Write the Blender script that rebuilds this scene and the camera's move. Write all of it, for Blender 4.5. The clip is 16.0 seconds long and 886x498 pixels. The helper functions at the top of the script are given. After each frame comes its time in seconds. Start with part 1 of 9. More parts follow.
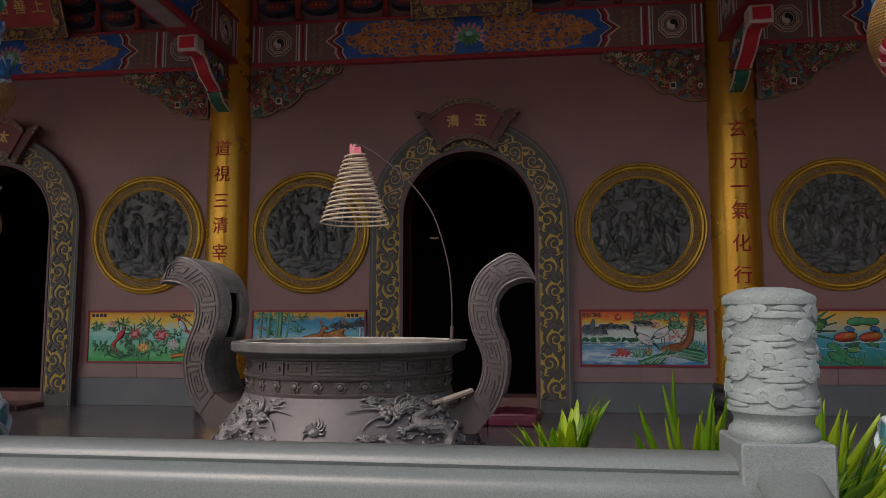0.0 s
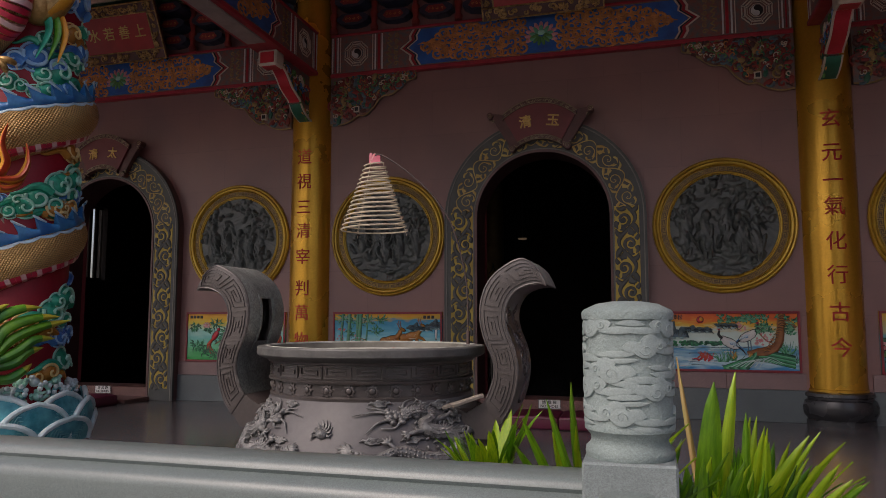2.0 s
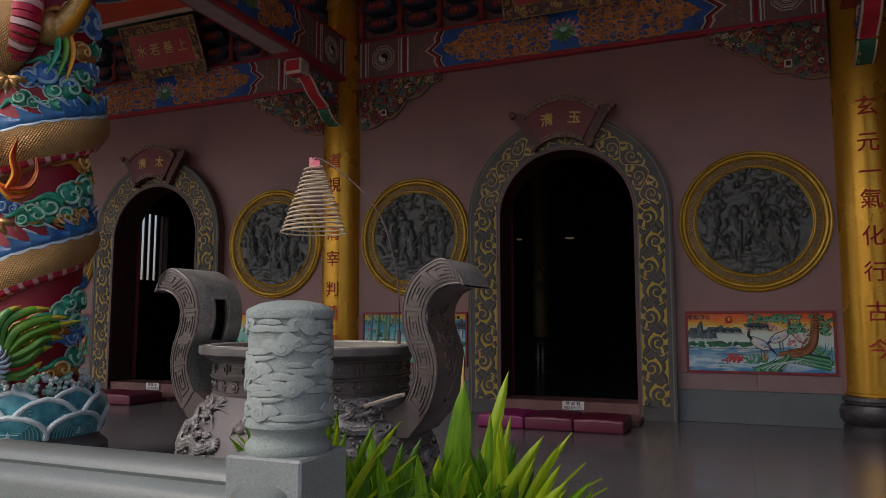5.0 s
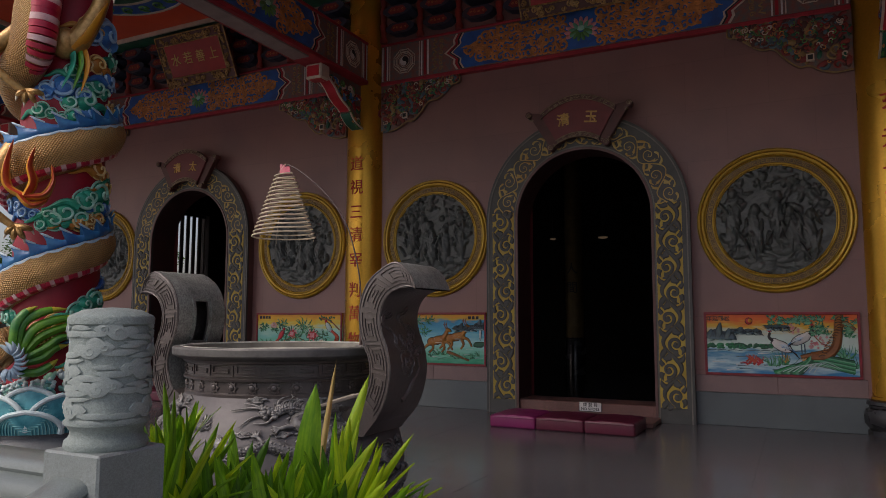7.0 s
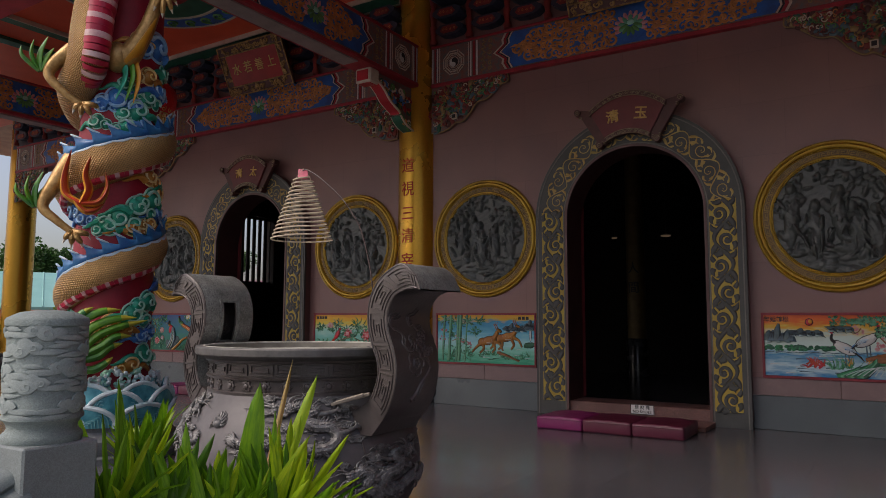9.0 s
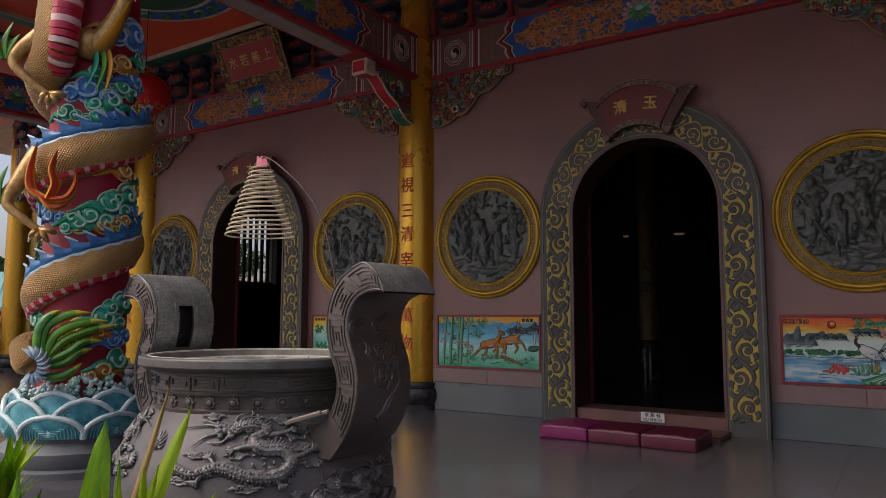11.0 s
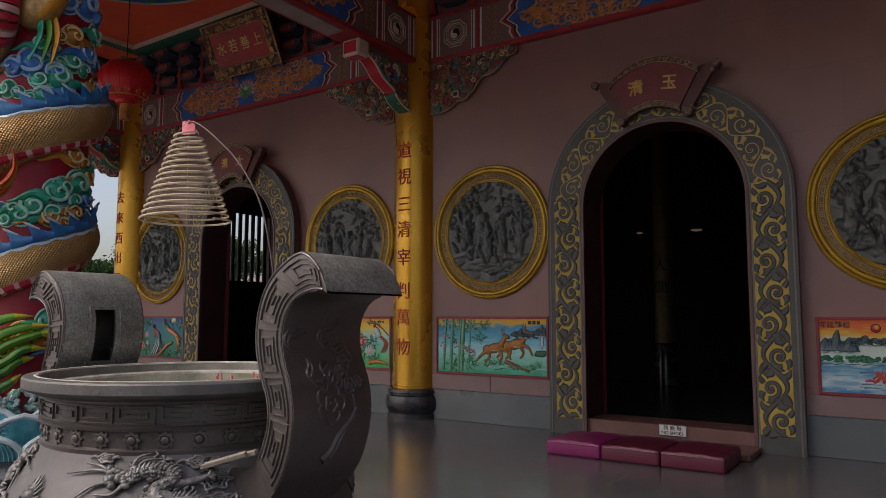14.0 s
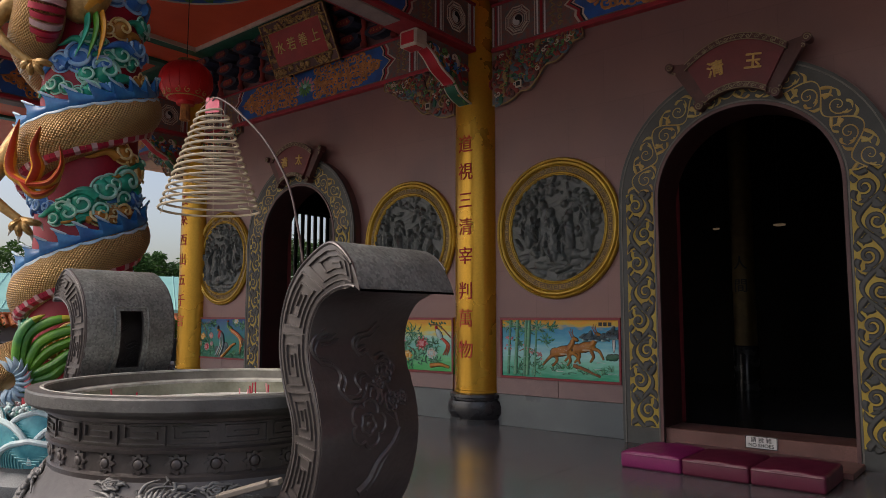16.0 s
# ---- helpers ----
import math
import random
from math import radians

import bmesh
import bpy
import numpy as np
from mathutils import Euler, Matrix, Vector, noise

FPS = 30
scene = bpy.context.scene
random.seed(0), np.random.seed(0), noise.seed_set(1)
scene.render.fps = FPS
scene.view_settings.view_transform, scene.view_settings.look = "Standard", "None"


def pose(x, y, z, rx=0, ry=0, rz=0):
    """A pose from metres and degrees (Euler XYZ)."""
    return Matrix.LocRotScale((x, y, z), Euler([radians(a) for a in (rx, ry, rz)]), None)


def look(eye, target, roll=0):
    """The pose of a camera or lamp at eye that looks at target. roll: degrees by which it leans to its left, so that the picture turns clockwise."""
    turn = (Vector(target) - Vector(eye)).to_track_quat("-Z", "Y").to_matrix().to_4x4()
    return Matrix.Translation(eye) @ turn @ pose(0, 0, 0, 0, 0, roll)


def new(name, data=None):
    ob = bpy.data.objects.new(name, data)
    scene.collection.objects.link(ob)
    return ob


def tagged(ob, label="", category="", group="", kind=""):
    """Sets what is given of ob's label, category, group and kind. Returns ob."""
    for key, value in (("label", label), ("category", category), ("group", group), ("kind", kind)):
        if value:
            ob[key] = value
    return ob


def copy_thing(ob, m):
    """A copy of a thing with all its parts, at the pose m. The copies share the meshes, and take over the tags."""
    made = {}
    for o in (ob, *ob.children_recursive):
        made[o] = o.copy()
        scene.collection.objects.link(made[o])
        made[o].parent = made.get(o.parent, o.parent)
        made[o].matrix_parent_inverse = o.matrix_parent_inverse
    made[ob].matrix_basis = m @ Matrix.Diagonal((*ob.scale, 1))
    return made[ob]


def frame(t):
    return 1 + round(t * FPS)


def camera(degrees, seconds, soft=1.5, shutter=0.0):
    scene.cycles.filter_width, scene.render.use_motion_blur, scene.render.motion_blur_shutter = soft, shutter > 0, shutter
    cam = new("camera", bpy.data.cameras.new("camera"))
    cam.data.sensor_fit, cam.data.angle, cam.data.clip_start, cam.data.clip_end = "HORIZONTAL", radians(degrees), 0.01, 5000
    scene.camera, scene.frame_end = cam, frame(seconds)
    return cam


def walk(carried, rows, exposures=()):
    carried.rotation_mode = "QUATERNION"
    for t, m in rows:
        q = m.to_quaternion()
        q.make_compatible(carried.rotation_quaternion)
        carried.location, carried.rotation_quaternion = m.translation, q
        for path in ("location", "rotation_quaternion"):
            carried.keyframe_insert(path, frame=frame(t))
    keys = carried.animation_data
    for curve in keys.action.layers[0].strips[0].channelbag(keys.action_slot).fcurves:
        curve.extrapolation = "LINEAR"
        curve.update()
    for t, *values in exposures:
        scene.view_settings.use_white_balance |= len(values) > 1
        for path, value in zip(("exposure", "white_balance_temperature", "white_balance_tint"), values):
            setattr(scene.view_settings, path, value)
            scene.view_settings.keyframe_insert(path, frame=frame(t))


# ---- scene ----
cam = camera(63.9, 16.0, soft=0.6)
METRES, EYE, TILT, LEAN, TURN = 3.5, 1.14, 0.0, 0.0, 7.1
ROWS = [
    (0.0, 0.0, 0.0, 0.0, 0.0, 5.57, 0.04),
    (0.5, 0.0299, 0.0039, 0.0023, 2.23, 5.58, 0.01),
    (1.0, 0.0614, 0.004, 0.0038, 4.19, 5.59, 0.01),
    (1.5, 0.0931, 0.0011, 0.005, 6.41, 5.58, 0.0),
    (2.0, 0.1237, 0.0002, 0.0068, 8.73, 5.58, -0.04),
    (2.5, 0.1538, 0.0027, 0.0075, 9.98, 5.59, -0.09),
    (3.0, 0.1847, 0.0064, 0.0071, 10.03, 5.6, -0.09),
    (3.5, 0.2158, 0.0106, 0.007, 10.17, 5.61, -0.09),
    (4.0, 0.2519, 0.016, 0.0064, 10.41, 5.61, -0.08),
    (4.5, 0.2866, 0.0242, 0.0055, 12.6, 5.62, -0.01),
    (7.0, 0.4474, 0.0499, 0.0099, 19.31, 5.56, -0.13),
    (7.5, 0.4741, 0.0567, 0.0096, 19.5, 5.57, -0.1),
    (8.0, 0.4913, 0.0617, 0.0098, 23.03, 5.59, -0.08),
    (8.5, 0.5115, 0.0648, 0.011, 24.92, 5.55, -0.17),
    (9.0, 0.5296, 0.0786, 0.0113, 25.17, 5.55, -0.19),
    (11.5, 0.513, 0.2467, 0.0215, 26.64, 5.54, -0.15),
    (12.0, 0.4981, 0.2788, 0.0239, 26.84, 5.54, -0.14),
    (12.5, 0.4917, 0.3118, 0.0252, 26.97, 5.53, -0.13),
    (13.0, 0.4838, 0.3421, 0.0254, 27.09, 5.54, -0.13),
    (13.5, 0.476, 0.3781, 0.0263, 27.18, 5.54, -0.12),
    (14.0, 0.4668, 0.4144, 0.0268, 27.19, 5.53, -0.12),
    (14.5, 0.4549, 0.4448, 0.028, 27.19, 5.54, -0.12),
    (15.0, 0.4448, 0.4716, 0.0284, 27.33, 5.55, -0.11),
    (15.5, 0.4326, 0.4963, 0.0281, 29.12, 5.58, -0.07),
    (16.0, 0.4191, 0.5167, 0.0284, 32.44, 5.58, -0.09),
]
walk(cam, [(t, pose(0, 0, EYE, TILT, LEAN, TURN) @ pose(METRES * x, METRES * y, METRES * z, 90 + pitch, roll, yaw)) for t, x, y, z, yaw, pitch, roll in ROWS], [(0.0, -0.14, 6850, 19), (7.0, -0.20, 6800, 18), (9.0, -0.07, 6800, 18), (12.0, 0.06, 6850, 18), (16.0, 0.13, 6900, 14)])

# ---- light ----
world = bpy.data.worlds.new("sky")
scene.world = world
world.use_nodes = True
wn = world.node_tree.nodes
sky = wn.new("ShaderNodeTexSky")
sky.sky_type, sky.sun_disc = "NISHITA", False
sky.sun_elevation, sky.sun_rotation = radians(48), radians(215)
sky.air_density, sky.dust_density, sky.ozone_density = 1.0, 4.0, 1.5
wn["Background"].inputs["Strength"].default_value = 0.17
haze = wn.new("ShaderNodeHueSaturation")
haze.inputs["Saturation"].default_value = 0.85
world.node_tree.links.new(sky.outputs[0], haze.inputs["Color"])
world.node_tree.links.new(haze.outputs[0], wn["Background"].inputs["Color"])
sun = new("sun", bpy.data.lights.new("sun", "SUN"))
sun.data.energy, sun.data.angle, sun.data.color = 1.15, radians(30), (1.0, 0.97, 0.92)
sun.matrix_world = look((-6, -9, 12), (0, 0, 0))

# ---- materials ----
MATS = {}
DEEP = 0.82


def mat(name, c, c2=None, scale=6.0, rough=0.5, metal=0.0, bump=0.1, fine=60.0, vary=0.06, coat=0.0):
    """A surface of two tones in large patches, fine grain, and a little relief."""
    m = bpy.data.materials.new(name)
    m.use_nodes = True
    n, l = m.node_tree.nodes, m.node_tree.links
    b = n["Principled BSDF"]
    c, c2 = (tuple(v * DEEP for v in q) for q in (c, c2 or tuple(v * 0.78 for v in c)))
    tc = n.new("ShaderNodeTexCoord")
    big, small = n.new("ShaderNodeTexNoise"), n.new("ShaderNodeTexNoise")
    big.inputs["Scale"].default_value, big.inputs["Detail"].default_value = scale, 5
    small.inputs["Scale"].default_value, small.inputs["Detail"].default_value = fine, 4
    ramp = n.new("ShaderNodeMapRange")
    ramp.inputs["From Min"].default_value, ramp.inputs["From Max"].default_value = 0.35, 0.68
    mix = n.new("ShaderNodeMix")
    mix.data_type = "RGBA"
    mix.inputs["A"].default_value, mix.inputs["B"].default_value = (*c, 1), (*c2, 1)
    info = n.new("ShaderNodeObjectInfo")
    hsv = n.new("ShaderNodeHueSaturation")
    val = n.new("ShaderNodeMapRange")
    val.inputs["To Min"].default_value, val.inputs["To Max"].default_value = 1 - vary, 1 + vary
    grain = n.new("ShaderNodeMapRange")
    grain.inputs["To Min"].default_value, grain.inputs["To Max"].default_value = 0.82, 1.18
    mul = n.new("ShaderNodeMath")
    mul.operation = "MULTIPLY"
    rr = n.new("ShaderNodeMapRange")
    rr.inputs["To Min"].default_value, rr.inputs["To Max"].default_value = max(0.02, rough - 0.1), min(1, rough + 0.12)
    bp = n.new("ShaderNodeBump")
    bp.inputs["Strength"].default_value, bp.inputs["Distance"].default_value = bump, 0.01
    for a, o in ((big, "Object"), (small, "Object")):
        l.new(tc.outputs[o], a.inputs["Vector"])
    l.new(big.outputs["Fac"], ramp.inputs["Value"])
    l.new(ramp.outputs[0], mix.inputs["Factor"])
    l.new(mix.outputs["Result"], hsv.inputs["Color"])
    l.new(info.outputs["Random"], val.inputs["Value"])
    l.new(small.outputs["Fac"], grain.inputs["Value"])
    l.new(val.outputs[0], mul.inputs[0])
    l.new(grain.outputs[0], mul.inputs[1])
    l.new(mul.outputs[0], hsv.inputs["Value"])
    l.new(hsv.outputs[0], b.inputs["Base Color"])
    l.new(big.outputs["Fac"], rr.inputs["Value"])
    l.new(rr.outputs[0], b.inputs["Roughness"])
    l.new(small.outputs["Fac"], bp.inputs["Height"])
    l.new(bp.outputs[0], b.inputs["Normal"])
    b.inputs["Metallic"].default_value = metal
    b.inputs["Coat Weight"].default_value = coat
    b.inputs["Coat Roughness"].default_value = 0.15
    MATS[name] = m
    return m


def joints(m, w, h, size, dark, axes="XZ", offset=0.5):
    """Adds thin mortar lines of a running or stacked bond to a surface."""
    n, l = m.node_tree.nodes, m.node_tree.links
    tc = n.new("ShaderNodeTexCoord")
    sep, com = n.new("ShaderNodeSeparateXYZ"), n.new("ShaderNodeCombineXYZ")
    l.new(tc.outputs["Object"], sep.inputs[0])
    l.new(sep.outputs[axes[0]], com.inputs[0])
    l.new(sep.outputs[axes[1]], com.inputs[1])
    br = n.new("ShaderNodeTexBrick")
    br.offset = offset
    br.inputs["Color1"].default_value, br.inputs["Color2"].default_value = (1, 1, 1, 1), (0.93, 0.935, 0.94, 1)
    br.inputs["Mortar"].default_value = (dark, dark, dark, 1)
    br.inputs["Scale"].default_value = 1.0
    br.inputs["Brick Width"].default_value, br.inputs["Row Height"].default_value = w, h
    br.inputs["Mortar Size"].default_value, br.inputs["Mortar Smooth"].default_value = size, 0.3
    l.new(com.outputs[0], br.inputs["Vector"])
    b = n["Principled BSDF"]
    src = b.inputs["Base Color"].links[0].from_socket
    mx = n.new("ShaderNodeMix")
    mx.data_type, mx.blend_type = "RGBA", "MULTIPLY"
    mx.inputs["Factor"].default_value = 1
    l.new(src, mx.inputs["A"])
    l.new(br.outputs["Color"], mx.inputs["B"])
    l.new(mx.outputs["Result"], b.inputs["Base Color"])
    return m


def speckle(m, amount=0.5, scale=220.0):
    """Granite grains: light and dark specks."""
    n, l = m.node_tree.nodes, m.node_tree.links
    tc, vo = n.new("ShaderNodeTexCoord"), n.new("ShaderNodeTexVoronoi")
    vo.inputs["Scale"].default_value = scale
    l.new(tc.outputs["Object"], vo.inputs["Vector"])
    sep = n.new("ShaderNodeSeparateColor")
    l.new(vo.outputs["Color"], sep.inputs[0])
    mr = n.new("ShaderNodeMapRange")
    mr.inputs["To Min"].default_value, mr.inputs["To Max"].default_value = 1 - amount, 1 + amount
    l.new(sep.outputs[0], mr.inputs["Value"])
    b = n["Principled BSDF"]
    src = b.inputs["Base Color"].links[0].from_socket
    mx = n.new("ShaderNodeHueSaturation")
    l.new(src, mx.inputs["Color"])
    l.new(mr.outputs[0], mx.inputs["Value"])
    l.new(mx.outputs[0], b.inputs["Base Color"])
    return m


def scales(m, across, along, depth=0.5):
    """Overlapping scales, laid out along the surface map of a body."""
    n, l = m.node_tree.nodes, m.node_tree.links
    uv, mp, vo = n.new("ShaderNodeUVMap"), n.new("ShaderNodeMapping"), n.new("ShaderNodeTexVoronoi")
    mp.inputs["Scale"].default_value = (across, along, 1)
    mp.inputs["Rotation"].default_value = (0, 0, radians(45))
    vo.voronoi_dimensions = "2D"
    vo.inputs["Scale"].default_value, vo.inputs["Randomness"].default_value = 1, 0.12
    l.new(uv.outputs[0], mp.inputs[0])
    l.new(mp.outputs[0], vo.inputs["Vector"])
    b = n["Principled BSDF"]
    bp = n.new("ShaderNodeBump")
    bp.invert = True
    bp.inputs["Strength"].default_value, bp.inputs["Distance"].default_value = depth, 0.02
    l.new(vo.outputs["Distance"], bp.inputs["Height"])
    l.new(bp.outputs[0], b.inputs["Normal"])
    src = b.inputs["Base Color"].links[0].from_socket
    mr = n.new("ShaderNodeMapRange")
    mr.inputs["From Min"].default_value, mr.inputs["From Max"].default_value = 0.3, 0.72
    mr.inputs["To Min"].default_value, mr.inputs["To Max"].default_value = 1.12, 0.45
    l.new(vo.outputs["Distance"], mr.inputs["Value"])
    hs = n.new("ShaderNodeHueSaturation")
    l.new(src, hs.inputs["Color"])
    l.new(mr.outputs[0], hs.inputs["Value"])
    l.new(hs.outputs[0], b.inputs["Base Color"])
    return m


joints(mat("wall_tile", (0.315, 0.16, 0.142), (0.255, 0.138, 0.13), 1.1, 0.42, bump=0.12, fine=130), 0.9, 0.6, 0.004, 0.84)
speckle(mat("dado_granite", (0.13, 0.155, 0.165), (0.10, 0.12, 0.13), 2.0, 0.3, bump=0.03, fine=140), 0.35, 260)
speckle(mat("band_granite", (0.28, 0.18, 0.175), (0.22, 0.145, 0.143), 3.0, 0.4, bump=0.03), 0.25, 260)
speckle(mat("floor_granite", (0.112, 0.106, 0.116), (0.078, 0.075, 0.083), 1.3, 0.2, bump=0.015, fine=30, vary=0.12), 0.2, 200)
mat("grout", (0.105, 0.10, 0.105), rough=0.8)
speckle(mat("sill_granite", (0.21, 0.10, 0.085), (0.15, 0.072, 0.062), 5, 0.4, bump=0.03), 0.6, 300)
mat("gold_paint", (0.68, 0.37, 0.038), (0.62, 0.325, 0.032), 1.2, 0.27, 0.62, 0.0, 40)
mat("ring_gold", (0.62, 0.40, 0.05), (0.50, 0.30, 0.04), 6, 0.36, 0.4, 0.04, 40)
mat("black_base", (0.025, 0.025, 0.028), (0.04, 0.04, 0.045), 5, 0.25, bump=0.03)
mat("char_red", (0.42, 0.003, 0.008), (0.34, 0.003, 0.006), rough=0.65)
mat("jamb_brown", (0.075, 0.028, 0.026), (0.055, 0.022, 0.022), 4, 0.5)
mat("arch_grey", (0.082, 0.085, 0.08), (0.06, 0.063, 0.06), 4, 0.55, bump=0.08)
mat("arch_bead", (0.20, 0.19, 0.165), (0.14, 0.13, 0.115), 5, 0.45)
mat("arch_side", (0.16, 0.075, 0.07), (0.12, 0.06, 0.06), 4, 0.5)
mat("arch_gilt", (0.56, 0.43, 0.14), (0.50, 0.30, 0.08), 5, 0.45, 0.2)
mat("arch_yellow", (0.52, 0.38, 0.05), (0.42, 0.28, 0.04), 5, 0.5)
mat("frame_red", (0.30, 0.02, 0.035), (0.22, 0.018, 0.03), 5, 0.4)
mat("maroon", (0.20, 0.03, 0.035), (0.15, 0.025, 0.03), 5, 0.45)
mat("board_red", (0.46, 0.015, 0.015), (0.36, 0.012, 0.012), 5, 0.4)
mat("plaque_brown", (0.125, 0.040, 0.036), (0.085, 0.030, 0.027), 8, 0.45)
mat("plaque_silver", (0.42, 0.34, 0.20), (0.22, 0.17, 0.10), 14, 0.4, 0.3, 0.15, 50)
mat("gold_leaf", (0.78, 0.50, 0.16), (0.5, 0.3, 0.08), 14, 0.35, 0.4, 0.15, 50)
mat("board_gilt", (0.62, 0.38, 0.13), (0.22, 0.13, 0.05), 16, 0.42, 0.35, 0.15, 50)
mat("old_gold", (0.40, 0.27, 0.10), (0.26, 0.18, 0.08), 16, 0.45, 0.3, 0.15, 50)
mat("fret_gold", (0.115, 0.062, 0.022), (0.085, 0.045, 0.018), 8, 0.45, 0.2)
mat("fret_line", (0.36, 0.22, 0.045), (0.26, 0.16, 0.035), 8, 0.45, 0.2)
# darker gold for the hall column, with the dimness of the hall painted in
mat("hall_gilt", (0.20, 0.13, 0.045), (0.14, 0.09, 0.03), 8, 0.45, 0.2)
mat("slate", (0.105, 0.118, 0.112), (0.072, 0.082, 0.078), 7, 0.38, bump=0.25, fine=45)
mat("lacquer_red", (0.42, 0.02, 0.03), (0.32, 0.015, 0.025), 6, 0.35)
mat("bright_red", (0.62, 0.03, 0.05), (0.5, 0.02, 0.03), 6, 0.35)
mat("cream", (0.72, 0.62, 0.5), (0.6, 0.5, 0.4), 8, 0.5)
mat("white_paint", (0.78, 0.77, 0.74), (0.66, 0.66, 0.64), 8, 0.5)
mat("black_paint", (0.015, 0.015, 0.016), rough=0.5)
mat("beam_blue", (0.025, 0.15, 0.52), (0.03, 0.10, 0.32), 5, 0.5)
mat("beam_dark", (0.15, 0.15, 0.15), (0.30, 0.11, 0.075), 16, 0.55)
mat("beam_red", (0.48, 0.03, 0.045), (0.34, 0.025, 0.04), 5, 0.5)
mat("beam_orange", (0.72, 0.30, 0.075), (0.34, 0.135, 0.045), 10, 0.5)
mat("deep_green", (0.02, 0.15, 0.09), (0.015, 0.10, 0.06), 5, 0.45)
mat("leaf_paint", (0.14, 0.36, 0.09), (0.07, 0.24, 0.07), 10, 0.45)
# pale tone for the cross beams' undersides: the light on them is painted in
mat("beam_under", (0.38, 0.30, 0.28), (0.3, 0.24, 0.23), 5, 0.6)
mat("indigo", (0.035, 0.05, 0.085), (0.045, 0.045, 0.07), 5, 0.5)
mat("dull_red", (0.34, 0.045, 0.035), (0.22, 0.03, 0.028), 6, 0.5)
mat("soffit_red", (0.92, 0.13, 0.05), (0.82, 0.11, 0.045), 1.5, 0.5, bump=0.02)
mat("lantern_red", (0.72, 0.012, 0.015), (0.62, 0.01, 0.012), 4, 0.5)
# painted pictures
mat("mist_white", (0.62, 0.72, 0.70), (0.35, 0.58, 0.62), 5, 0.3)
mat("water_blue", (0.10, 0.36, 0.55), (0.32, 0.6, 0.68), 6, 0.3)
mat("grass_green", (0.015, 0.22, 0.07), (0.04, 0.34, 0.15), 12, 0.35)
mat("dark_green", (0.01, 0.10, 0.05), (0.015, 0.15, 0.08), 14, 0.35)
mat("pale_green", (0.16, 0.45, 0.26), (0.10, 0.36, 0.22), 8, 0.35)
mat("bark", (0.34, 0.13, 0.04), (0.22, 0.08, 0.03), 20, 0.45)
mat("tan", (0.52, 0.22, 0.03), (0.38, 0.13, 0.02), 12, 0.4)
mat("pink", (0.70, 0.22, 0.25), (0.75, 0.42, 0.42), 20, 0.4)
mat("slate_blue", (0.06, 0.12, 0.16), (0.12, 0.2, 0.24), 14, 0.4)
mat("hill_grey", (0.06, 0.11, 0.12), (0.13, 0.19, 0.19), 14, 0.4)
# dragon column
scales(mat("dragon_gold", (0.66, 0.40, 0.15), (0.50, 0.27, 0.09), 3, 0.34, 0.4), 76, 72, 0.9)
mat("limb_gold", (0.60, 0.37, 0.13), (0.36, 0.20, 0.06), 22, 0.36, 0.45, 0.35, 70)
mat("column_red", (0.36, 0.003, 0.02), (0.27, 0.003, 0.016), 4, 0.55)
mat("belly_red", (0.60, 0.02, 0.06), (0.44, 0.012, 0.045), 8, 0.35)
mat("belly_pink", (0.72, 0.36, 0.36), (0.78, 0.56, 0.54), 10, 0.4)
mat("fin_blue", (0.018, 0.125, 0.36), (0.05, 0.25, 0.50), 9, 0.35)
mat("fin_pale", (0.42, 0.64, 0.80), (0.66, 0.78, 0.84), 10, 0.4)
mat("jade", (0.02, 0.46, 0.29), (0.01, 0.26, 0.15), 11, 0.35)
mat("jade_pale", (0.50, 0.82, 0.68), (0.28, 0.68, 0.50), 10, 0.4)
mat("ochre", (0.60, 0.27, 0.04), (0.5, 0.2, 0.03), 8, 0.4)
mat("ochre_pale", (0.90, 0.72, 0.38), (0.85, 0.54, 0.16), 10, 0.4)
mat("azure", (0.03, 0.16, 0.52), (0.08, 0.30, 0.66), 11, 0.35)
mat("azure_pale", (0.44, 0.66, 0.86), (0.24, 0.48, 0.78), 10, 0.4)
mat("flame_red", (0.58, 0.05, 0.02), (0.5, 0.08, 0.02), 8, 0.4)
mat("flame_yellow", (0.75, 0.36, 0.03), (0.7, 0.28, 0.02), 8, 0.4)
mat("tail_green", (0.025, 0.19, 0.03), (0.16, 0.40, 0.02), 7, 0.35)
mat("wave_teal", (0.015, 0.21, 0.27), (0.14, 0.52, 0.58), 9, 0.35)
mat("wave_line", (0.22, 0.54, 0.55), (0.12, 0.42, 0.45), 10, 0.4)
mat("wave_foam", (0.80, 0.90, 0.90), (0.52, 0.74, 0.76), 8, 0.4)
mat("plume_yellow", (0.62, 0.50, 0.05), (0.45, 0.48, 0.05), 8, 0.4)
mat("foam", (0.78, 0.86, 0.85), (0.58, 0.74, 0.75), 10, 0.5)
mat("claw_ivory", (0.75, 0.68, 0.55), rough=0.4)
# stone, bronze, plants, cloth
speckle(mat("post_stone", (0.27, 0.33, 0.312), (0.20, 0.25, 0.235), 9, 0.75, bump=0.3, fine=200), 0.16, 700)
speckle(mat("post_cloud", (0.34, 0.405, 0.385), (0.27, 0.325, 0.31), 9, 0.6, bump=0.06, fine=200), 0.12, 700)
speckle(mat("post_block", (0.25, 0.29, 0.285), (0.19, 0.225, 0.22), 5, 0.5, bump=0.06, fine=200), 0.2, 700)
speckle(mat("rail_stone", (0.18, 0.215, 0.205), (0.135, 0.165, 0.157), 3, 0.30, bump=0.03, fine=200), 0.16, 700)
speckle(mat("base_stone", (0.16, 0.175, 0.18), (0.12, 0.13, 0.135), 5, 0.5, bump=0.05), 0.25, 300)
